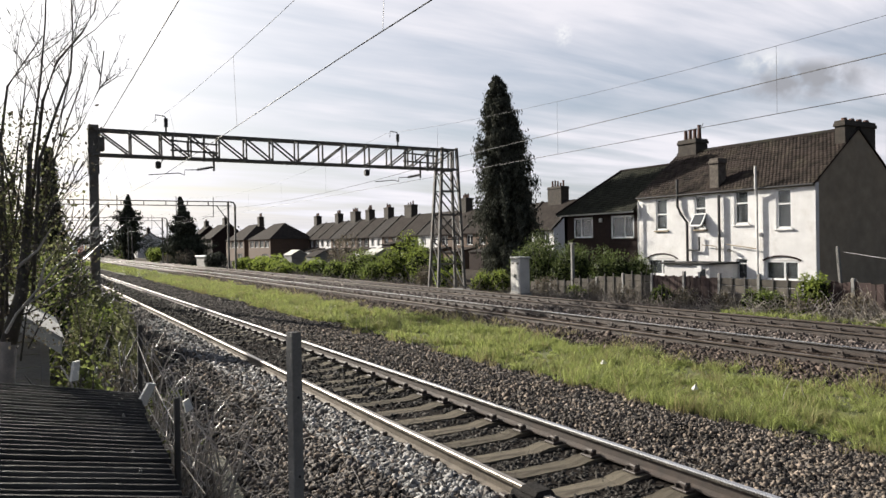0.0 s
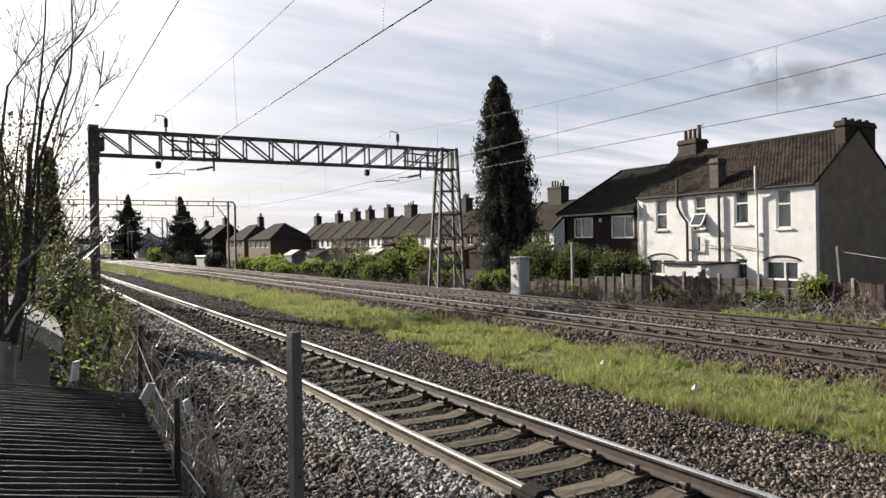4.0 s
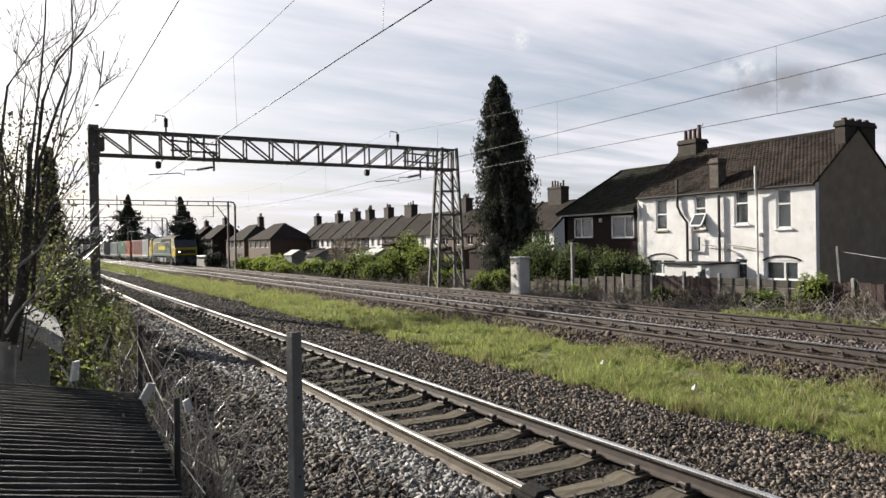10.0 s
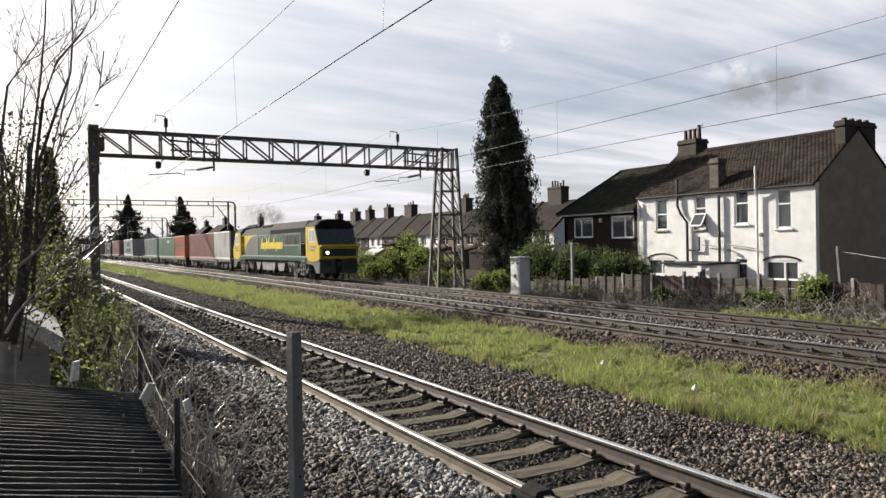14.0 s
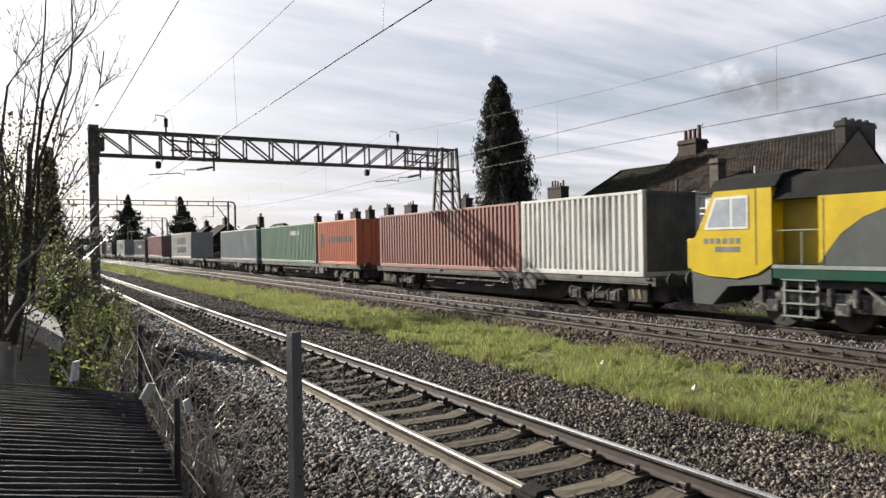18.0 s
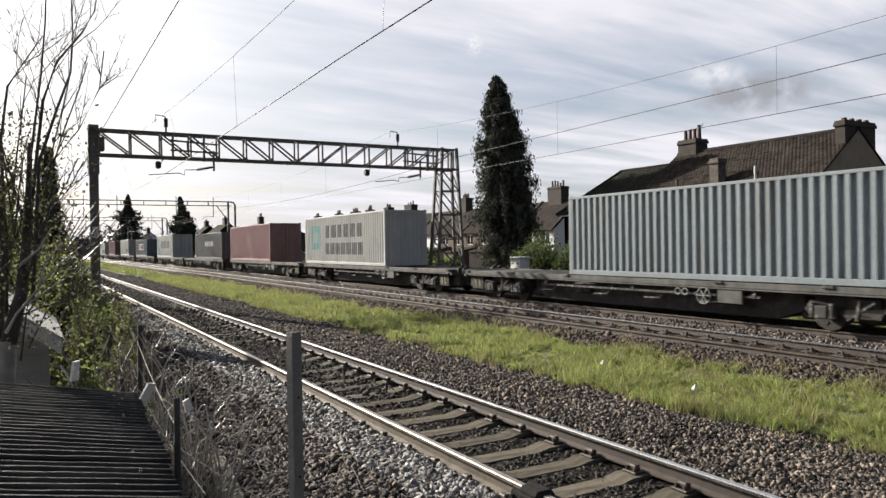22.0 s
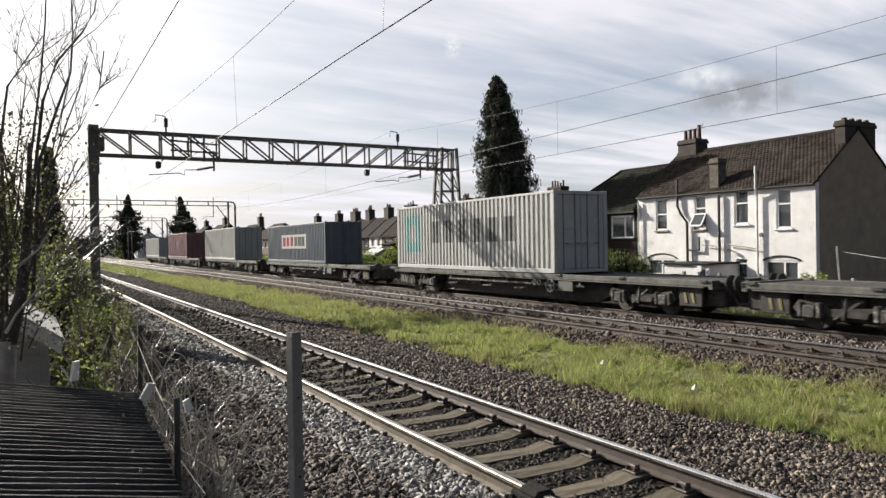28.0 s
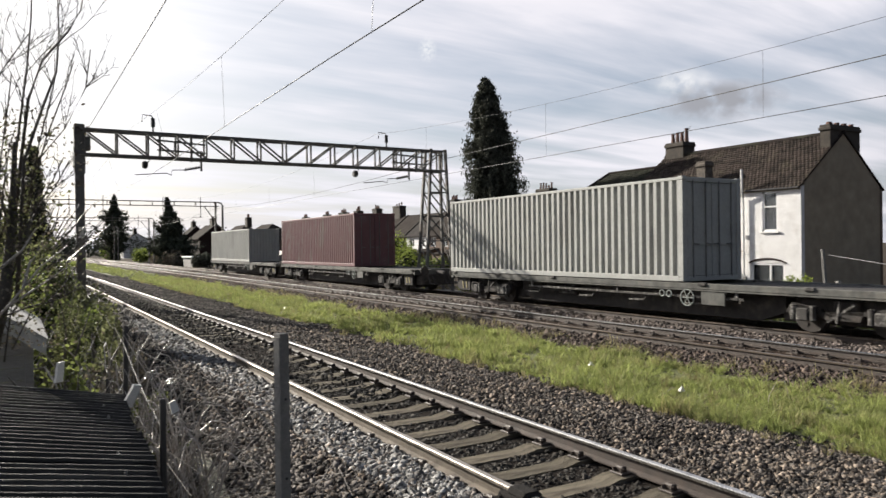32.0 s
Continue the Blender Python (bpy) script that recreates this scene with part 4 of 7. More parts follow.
# ---- the freight train ----
for nm, kw in dict(
    loco_yellow=dict(c1=(.64, .46, .008), c2=(.52, .37, .008), scale=2, rough=.38, bump=.05, fine=30, stain=(.36, .26, .04), stain_scale=1.2, stain_amount=.35),
    # dark olive yellow: shade of the front recess put into the hood colour
    loco_inset=dict(c1=(.10, .085, .02), c2=(.07, .06, .015), scale=2, rough=.6, bump=.1),
    loco_green=dict(c1=(.009, .075, .046), c2=(.007, .056, .034), scale=2, rough=.35, bump=.05, fine=30, stain=(.05, .07, .05), stain_scale=.9, stain_amount=.4),
    # cab yellow dulled and blotched: the shaded nose is put into the colour
    loco_nose=dict(c1=(.56, .42, .02), c2=(.44, .33, .018), scale=2, rough=.5, bump=.05, fine=30, stain=(.2, .15, .04), stain_scale=1.6, stain_amount=.5),
    loco_slat=dict(c1=(.17, .18, .17), c2=(.09, .095, .09), scale=2, rough=.5, bump=.1, rnd=.5),
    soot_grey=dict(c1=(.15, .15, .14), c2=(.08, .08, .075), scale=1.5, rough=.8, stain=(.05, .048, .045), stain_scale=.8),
    # olive copy of the cab yellow: the rear recess's shade is in it
    loco_olive=dict(c1=(.3, .235, .018), c2=(.2, .16, .014), scale=2, rough=.6, stain=(.1, .08, .03), stain_scale=1.5),
    loco_grey=dict(c1=(.075, .088, .082), c2=(.046, .055, .051), scale=2, rough=.5, bump=.1, stain=(.10, .10, .09), stain_scale=1),
    loco_roof=dict(c1=(.02, .021, .02), c2=(.011, .012, .0115), scale=2, spec=.12, rough=.85, bump=.15),
    loco_dark=dict(c1=(.03, .03, .031), c2=(.018, .018, .018), scale=3, rough=.7, bump=.2),
    pale_sill=dict(c1=(.3, .33, .31), c2=(.2, .215, .2), scale=2, rough=.6, stain=(.16, .15, .13), stain_scale=1.2),
    tank_grey=dict(c1=(.2, .2, .193), c2=(.11, .11, .105), scale=1.5, rough=.6, stain=(.12, .11, .1), stain_scale=1.1),
    bogie_grey=dict(c1=(.07, .065, .06), c2=(.028, .026, .024), scale=5, rough=.85, bump=.3, stain=(.36, .345, .32), stain_scale=6, stain_amount=.7),
    bogie_dark=dict(c1=(.045, .04, .037), c2=(.025, .022, .02), scale=5, rough=.85, bump=.3, stain=(.11, .09, .075), stain_scale=3),
    wheel_steel=dict(c1=(.05, .042, .037), c2=(.025, .021, .019), scale=4, rough=.7, metal=.3),
    deck_steel=dict(c1=(.12, .12, .11), c2=(.055, .055, .05), scale=3, rough=.8, stain=(.22, .2, .17), stain_scale=1.6, stain_amount=.35),
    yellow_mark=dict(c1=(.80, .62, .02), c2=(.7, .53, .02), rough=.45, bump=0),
    lift_yellow=dict(c1=(.27, .23, .1), c2=(.15, .125, .06), scale=6, rough=.75),
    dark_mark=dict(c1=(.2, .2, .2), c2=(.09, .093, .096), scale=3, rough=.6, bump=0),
    teal_mark=dict(c1=(.27, .46, .44), c2=(.2, .37, .36), scale=3, rough=.6, bump=0),
    white_mark=dict(c1=(.75, .75, .74), c2=(.62, .62, .6), rough=.6, bump=0),
    red_mark=dict(c1=(.42, .1, .12), c2=(.34, .08, .09), rough=.6, bump=0),
    headlamp=dict(c1=(1.0, .95, .85), c2=(1.0, .95, .85), rough=.3, bump=0, glow=2.5),
).items():
    M[nm] = material(nm, **kw)


def both(fn):
    for s in (-1, 1):
        fn(s)


def wheelset(parent, y, r):
    """Two wheels on their axle; it turns about its own middle."""
    key = round(r, 3)
    if key not in WHEEL_MESH:
        g = Geo().tube([(-.95, 0, 0), (.95, 0, 0)], .08, 10)
        for s in (-1, 1):
            g.disc((s * .76, 0, 0), r - .01, .12, "x", 22).disc((s * .69, 0, 0), r + .02, .03, "x", 22).disc((s * .83, 0, 0), .16, .05, "x", 12)
            for k in range(5):
                t = 2 * math.pi * k / 5
                g.disc((s * .825, math.cos(t) * r * .6, math.sin(t) * r * .6), r * .13, .02, "x", 8)
        WHEEL_MESH[key] = g.mesh("wheelset", mats_of("wheel_steel"))
    ob = part("wheelset", WHEEL_MESH[key], None, parent, at=(0, y, r))
    ob["radius"] = r
    return ob


WHEEL_MESH = {}


def build_loco():
    lo = thing("diesel_locomotive", "yellow and green diesel freight locomotive with grey flanks", "locomotive")
    H = 10.9
    part("underframe", Geo().box(-1.3, 1.3, -8.3, 8.3, 1.18, 1.5, .03), "loco_green", lo, "green side sill")
    part("sole_bar", Geo().box(-1.1, 1.1, -10.2, 10.2, .98, 1.17, .02), "loco_dark", lo)
    # hood between the cabs
    def hood(name, y0, y1, hw, mat, z1=3.1):
        return part(name, Geo().box(-hw, hw, y0, y1, 1.5, z1, .04), mat, lo)
    hood("hood_green", -7.2, 3.0, 1.26, "loco_green")
    hood("hood_grey", 3.0, 7.1, 1.265, "loco_grey")
    hood("hood_end", -8.35, -7.2, .92, "loco_inset", 3.3)
    hood("hood_end", 7.1, 8.35, .86, "loco_olive", 3.3)
    part("hood_stripe", Geo().prism([(7.12, 3.12), (3.5, 3.12), (4.5, 3.03), (5.4, 2.86), (6.1, 2.6), (6.6, 2.25), (6.92, 1.85), (7.12, 1.55)], "x", -1.27, 1.27), "loco_yellow", lo, "yellow flash on the grey flank")
    part("hood_stripe", Geo().prism([(-7.22, 2.9), (-6.2, 2.9), (-6.45, 2.4), (-6.8, 1.9), (-7.22, 1.52)], "x", -1.268, 1.268), "loco_grey", lo, "grey flash behind the cab")
    roof = [(-1.27, 3.1), (-.95, 3.62), (-.4, 3.78), (.4, 3.78), (.95, 3.62), (1.27, 3.1)]
    part("hood_roof", Geo().prism(roof, "y", -8.3, 8.3), "loco_roof", lo, "dark grey canted roof")
    part("radiator_housing", Geo().prism([(-1.33, 3.4), (-1.0, 3.86), (1.0, 3.86), (1.33, 3.4), (1.2, 3.0), (-1.2, 3.0)], "y", -8.2, -.4), "loco_roof", lo)
    part("roof_pod", Geo().box(-.7, .7, 1.2, 4.0, 3.7, 3.9, .05), "loco_roof", lo)
    part("exhaust", Geo().box(-.35, .35, .1, .9, 3.75, 3.92, .04), "loco_dark", lo)
    for s in (-1, 1):
        # black strip: the overhang's shadow is built in, along with the dark radiators
        part("radiator_grille", Geo().prism([(s * 1.22, 2.97), (s * 1.345, 3.39), (s * 1.30, 3.39), (s * 1.17, 2.97)], "y", -8.25, -.5), "joint_black", lo, "black strip for the radiators and the shadow under the roof edge")
        gr = part("side_grille", Geo().box(s * 1.262 - .006, s * 1.262 + .006, -6.9, -3.6, 2.28, 2.95), "loco_dark", lo, "dark ventilation grille with pale slats")
        for k in range(25):
            y = -6.82 + k * .131
            part("slat", Geo().box(s * 1.28 - .015, s * 1.28 + .015, y - .022, y + .022, 2.28, 2.95), "loco_slat", gr)
        part("grille_rail", Geo().box(s * 1.28 - .018, s * 1.28 + .018, -6.95, -3.55, 2.22, 2.285), "pale_sill", gr)
        part("intake", Geo().box(s * 1.275 - .012, s * 1.275 + .012, -8.3, -7.22, 2.45, 3.05, .01), "joint_black", lo, "black intake behind the front cab")
        for k in range(4):
            part("door_latch", Geo().box(s * 1.275 - .008, s * 1.275 + .008, 2.2 - k * 1.3, 2.28 - k * 1.3, 1.7, 1.76), "loco_dark", lo)
        for y in (-3.5, -2.9, -.2, 1.1, 3.0, 5.2, 7.0):
            part("panel_joint", Geo().box(s * 1.268 - .004, s * 1.268 + .004, y - .015, y + .015, 1.55, 3.08), "loco_dark", lo)
        part("walkway_edge", Geo().box(s * 1.305 - .01, s * 1.305 + .01, -8.3, 8.3, 1.44, 1.53), "pale_sill", lo, "pale walkway edge")
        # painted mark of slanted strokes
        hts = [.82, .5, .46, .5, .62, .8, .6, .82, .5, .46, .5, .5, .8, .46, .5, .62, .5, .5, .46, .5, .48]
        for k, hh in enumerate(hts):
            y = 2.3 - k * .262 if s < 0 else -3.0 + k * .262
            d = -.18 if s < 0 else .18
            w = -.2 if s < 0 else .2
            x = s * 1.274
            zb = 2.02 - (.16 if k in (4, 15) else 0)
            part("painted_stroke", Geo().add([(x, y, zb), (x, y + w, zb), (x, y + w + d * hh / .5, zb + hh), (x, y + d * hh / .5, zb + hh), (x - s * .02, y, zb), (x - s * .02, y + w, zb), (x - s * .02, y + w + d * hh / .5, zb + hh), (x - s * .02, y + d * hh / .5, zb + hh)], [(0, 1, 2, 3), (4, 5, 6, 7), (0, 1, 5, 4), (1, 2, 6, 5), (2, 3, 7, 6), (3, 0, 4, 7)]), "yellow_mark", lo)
        for y in (2.6, 1.2, -.1, -1.6, .9):
            part("grab_mark", Geo().box(s * 1.272 - .004, s * 1.272 + .004, y - .05, y + .05, 2.86, 2.96), "white_mark", lo)
        for y0, y1 in ((-8.2, -6.9), (6.9, 8.2)):
            part("handrail", Geo().tube([(s * 1.24, y0, 1.5), (s * 1.24, y0, 2.35), (s * 1.24, y1, 2.35), (s * 1.24, y1, 1.5)], .02, 6).tube([(s * 1.24, (y0 + y1) / 2, 1.5), (s * 1.24, (y0 + y1) / 2, 2.35)], .018, 6), "pale_sill", lo, "pale tubular handrail")
        # steps, hoppers and boxes beneath
        for y in (-7.6, 7.6):
            for yy in (y - .42, y, y + .42):
                part("step_stile", Geo().bar((s * 1.22, yy, .3), (s * 1.22, yy, 1.2), .05), "pale_sill", lo)
            for z in (.32, .62, .92, 1.18):
                part("step_tread", Geo().box(s * 1.22 - .1, s * 1.22 + .1, y - .45, y + .45, z - .015, z + .015), "pale_sill", lo)
        for y0, y1, lab in ((-3.3, -1.5, "a"), (-1.0, 2.6, "b"), (2.9, 4.2, "c")):
            part("fuel_tank", Geo().prism([(y0, 1.02), (y1, 1.02), (y1 - .35, .42), (y0 + .35, .42)], "x", *sorted((s * .35, s * 1.12))), "tank_grey", lo, "pale grey tapered underfloor tank")
        part("air_box", Geo().box(*sorted((s * .9, s * 1.18)), -5.6, -4.2, .82, 1.15, .03), "tank_grey", lo)
    for e in (-1, 1):
        prof = [(-10.75, 1.32), (-10.88, 2.1), (-10.6, 2.25), (-9.98, 3.42), (-8.3, 3.42), (-8.3, 1.55), (-8.7, 1.3), (-9.3, 1.16), (-10.2, 1.2)]
        prof = [(y * -e, z) for y, z in prof]
        cab = part("cab", Geo().prism(prof, "x", -1.3, 1.3), "loco_yellow", lo, "bright yellow cab")
        part("screen_surround", Geo().prism([(y * e, z) for y, z in [(10.612, 2.28), (10.0, 3.415), (9.95, 3.415), (10.56, 2.28)]], "x", -1.285, 1.285), "loco_grey", cab, "grey surround of the windscreens")
        part("cab_roof", Geo().prism([(-1.31, 3.42), (-1.02, 3.74), (-.4, 3.88), (.4, 3.88), (1.02, 3.74), (1.31, 3.42)], "y", *sorted((10.02 * e, 8.2 * e))), "loco_roof", cab, "dark grey cab roof")
        part("cab_brow", Geo().prism([(-1.3, 3.38), (-1.0, 3.72), (1.0, 3.72), (1.3, 3.38)], "y", *sorted((10.2 * e, 10.0 * e))), "loco_roof", cab)
        for x0, x1 in ((-1.12, -.05), (.05, 1.12)):
            q = [(10.63, 2.33), (10.06, 3.36), (10.0, 3.34), (10.57, 2.31)]
            part("windscreen", Geo().prism([(y * e, z) for y, z in q], "x", x0, x1), "glass", cab, "dark sloping windscreen")
        for s in (-1, 1):
            q = [(10.3, 2.42), (9.95, 3.25), (8.95, 3.25), (8.95, 2.42)]
            part("side_window_frame", Geo().prism([(y * e, z) for y, z in q], "x", *sorted((s * 1.295, s * 1.315))), "white_mark", cab, "white side window frame")
            q = [(10.2, 2.48), (9.9, 3.19), (9.5, 3.19), (9.5, 2.48)]
            q2 = [(9.42, 2.48), (9.42, 3.19), (9.02, 3.19), (9.02, 2.48)]
            for qq in (q, q2):
                part("side_window", Geo().prism([(y * e, z) for y, z in qq], "x", *sorted((s * 1.3, s * 1.32))), "cab_glass", cab, "side window with a pale reflection put into its colour")
            part("door_edge", Geo().box(*sorted((s * 1.296, s * 1.304)), *sorted((8.72 * e, 8.75 * e)), 1.5, 3.4), "loco_dark", cab)
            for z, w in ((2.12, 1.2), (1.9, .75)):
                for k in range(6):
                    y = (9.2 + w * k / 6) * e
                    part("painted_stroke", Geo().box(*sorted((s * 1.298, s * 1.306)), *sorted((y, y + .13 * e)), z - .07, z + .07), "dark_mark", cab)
            part("cab_valance", Geo().prism([(y * e, z) for y, z in [(10.72, .45), (10.76, 1.3), (10.2, 1.18), (9.3, 1.14), (8.7, 1.28), (8.35, 1.45), (8.35, 1.05), (9.6, .95), (10.1, .45)]], "x", *sorted((s * .2, s * 1.27))), "loco_grey", cab, "grey valance")
            part("buffer", Geo().tube([(s * .87, 10.7 * e, 1.06), (s * .87, 11.1 * e, 1.06)], .11, 10).disc((s * .87, 11.13 * e, 1.06), .24, .05, "y", 16), "loco_dark", cab)
            part("head_lamp", Geo().disc((s * .82, 10.95 * e, 1.74), .1, .06, "y", 14), "headlamp" if e < 0 and s < 0 else "glass", cab, "lit round headlamp" if e < 0 and s < 0 else "unlit lamp")
            part("marker_lamp", Geo().disc((s * .58, 10.94 * e, 1.74), .07, .06, "y", 12), "glass", cab)
        part("lamp_panel", Geo().box(-1.12, 1.12, *sorted((10.8 * e, 10.94 * e)), 1.52, 1.98, .02), "loco_dark", cab, "black lamp panel")
        part("nose_panel", Geo().box(-1.28, 1.28, *sorted((10.7 * e, 10.92 * e)), 1.36, 2.07, .03), "loco_nose", cab, "duller yellow nose panel, its shade put into the colour")
        part("nose_ledge", Geo().box(-1.25, 1.25, *sorted((10.7 * e, 10.98 * e)), 2.08, 2.2, .04), "loco_nose", cab)
        part("coupler", Geo().box(-.2, .2, *sorted((10.6 * e, 11.15 * e)), .85, 1.15, .05), "loco_dark", cab)
        # bogie of three axles
        bo = part("bogie", Geo().box(-.95, .95, *sorted((4.3 * e, 8.9 * e)), .55, .85, .05), "bogie_dark", lo, "three-axle bogie")
        for y in (4.85, 6.6, 8.35):
            wheelset(bo, y * e, .53)
        for s in (-1, 1):
            part("side_frame", Geo().prism([(y * e, z) for y, z in [(4.2, .62), (4.6, .9), (8.7, .9), (9.0, .62), (8.6, .48), (4.6, .48)]], "x", *sorted((s * 1.0, s * 1.14))), "bogie_grey", bo)
            for y in (4.85, 6.6, 8.35):
                part("axle_box", Geo().box(*sorted((s * 1.1, s * 1.24)), *sorted(((y - .17) * e, (y + .17) * e)), .38, .68, .03), "bogie_grey", bo)
                for d in (-.3, .3):
                    part("spring", Geo().tube([(s * 1.17, (y + d) * e, .6), (s * 1.17, (y + d) * e, 1.0)], .08, 8), "bogie_grey", bo)
            part("damper", Geo().tube([(s * 1.2, 5.4 * e, .55), (s * 1.2, 6.1 * e, 1.05)], .04, 6), "tank_grey", bo)
    return lo


# pale base colour stands in for sky reflected in the side windows
M["cab_glass"] = material("cab_glass", (.42, .46, .5), (.3, .34, .38), scale=3, rough=.12, bump=0, spec=.9)


def wave(L, n, depth):
    """Trapezoid corrugation: along, in."""
    p = L / n
    out = [(-L / 2, 0)]
    for k in range(n):
        a = -L / 2 + k * p
        out += [(a + p * .2, 0), (a + p * .34, -depth), (a + p * .66, -depth), (a + p * .8, 0)]
    out.append((L / 2, 0))
    return out


def build_container(name_label, L, h, mat, doors=True, marks=(), group="containers on the train"):
    """Doors or a ribbed end look forward; origin in the middle of the floor's underside."""
    c = thing("shipping_container", name_label, "container", group=group)
    W = 2.438 / 2
    n = 42 if L > 10 else 21
    for s in (-1, 1):
        g, prof = Geo(), wave(L - .3, n, .12)
        for z in (.16, h - .1):
            g.v += [(s * (W - .006 + d), y, z) for y, d in prof]
        k = len(prof)
        for i in range(k - 1):
            g.f.append((i, i + 1, k + i + 1, k + i))
            g.mi.append(0)
        part("side_panel", g, mat, c)
        part("bottom_rail", Geo().box(*sorted((s * (W - .06), s * W)), -L / 2 + .16, L / 2 - .16, 0, .16, .012), mat, c)
        part("top_rail", Geo().box(*sorted((s * (W - .07), s * W)), -L / 2 + .16, L / 2 - .16, h - .11, h - .02, .012), mat, c)
        for e in (-1, 1):
            part("corner_post", Geo().box(*sorted((s * (W - .16), s * W)), *sorted((e * (L / 2 - .16), e * L / 2)), .115, h - .118, .015), mat, c)
            for z in (0, h - .118):
                part("corner_casting", Geo().box(*sorted((s * (W - .178), s * (W + .002))), *sorted((e * (L / 2 - .178), e * (L / 2 + .002))), z, z + .118, .02), mat, c)
    part("roof", Geo().box(-W + .07, W - .07, -L / 2 + .1, L / 2 - .1, h - .07, h - .03), mat, c)
    part("floor", Geo().box(-W + .06, W - .06, -L / 2 + .1, L / 2 - .1, .05, .15), "bogie_dark", c)
    for e in (-1, 1):
        # the white container has darker grey ends than sides
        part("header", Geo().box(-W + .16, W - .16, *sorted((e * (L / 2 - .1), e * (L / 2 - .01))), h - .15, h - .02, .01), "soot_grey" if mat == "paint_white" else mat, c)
        part("end_sill", Geo().box(-W + .16, W - .16, *sorted((e * (L / 2 - .1), e * (L / 2 - .01))), 0, .14, .01), mat, c)
        if doors and e < 0:
            for s in (-1, 1):
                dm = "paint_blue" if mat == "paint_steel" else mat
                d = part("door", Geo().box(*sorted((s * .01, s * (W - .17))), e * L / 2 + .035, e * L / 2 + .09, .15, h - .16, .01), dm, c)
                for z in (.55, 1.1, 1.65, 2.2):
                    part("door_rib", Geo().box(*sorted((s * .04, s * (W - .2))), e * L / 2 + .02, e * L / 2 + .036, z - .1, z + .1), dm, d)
                for x in (.28, .8):
                    part("lock_rod", Geo().tube([(s * x, e * L / 2 + .01, .1), (s * x, e * L / 2 + .01, h - .1)], .02, 6), "tank_grey", d, "galvanised lock rod")
                    part("lock_handle", Geo().bar((s * x, e * L / 2 - .005, 1.05), (s * (x - .22), e * L / 2 - .005, 1.02), .03), "tank_grey", d)
        else:
            g, prof = Geo(), wave(2 * W - .32, 9, .04)
            for z in (.14, h - .15):
                g.v += [(x, e * (L / 2 - .03 + d), z) for x, d in prof]
            k = len(prof)
            for i in range(k - 1):
                g.f.append((i, i + 1, k + i + 1, k + i))
                g.mi.append(0)
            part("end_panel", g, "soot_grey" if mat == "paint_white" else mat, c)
    # painted marks: pieces lying on the ribs of both sides; along, up, width, height
    for y, z, w, hh, mm, nm in marks:
        for s in (-1, 1):
            painted(c, L, n, s, y if s < 0 else -y, z, w, hh, mm, nm)
    return c


def painted(c, L, n, s, y, z, w, hh, mm, nm, lift=.004):
    """A painted block that follows the ribs of a side."""
    ys, ds = zip(*wave(L - .3, n, .12))
    cut = [q for q in ys if y - w / 2 < q < y + w / 2]
    line = [y - w / 2, *cut, y + w / 2]
    g = Geo()
    for zz in (z - hh / 2, z + hh / 2):
        g.v += [(s * (1.219 - .006 + lift + float(np.interp(q, ys, ds))), q, zz) for q in line]
    k = len(line)
    for i in range(k - 1):
        g.f.append((i, i + 1, k + i + 1, k + i))
        g.mi.append(0)
    part(nm, g, mm, c)


def ribs(y0, y1, z, hh, mm, pitch):
    """A mark painted over the proud ribs only, so it breaks at each groove."""
    out, y = [], y0
    while y < y1:
        out.append((y, z, pitch * .24, hh, mm, "painted_mark"))
        y += pitch
    return out


def word(y0, y1, z, hh, mm, n):
    """A painted word as n plain blocks."""
    w = (y1 - y0) / n
    return [(y0 + w * (k + .5), z, w * .72, hh, mm, "painted_mark") for k in range(n)]


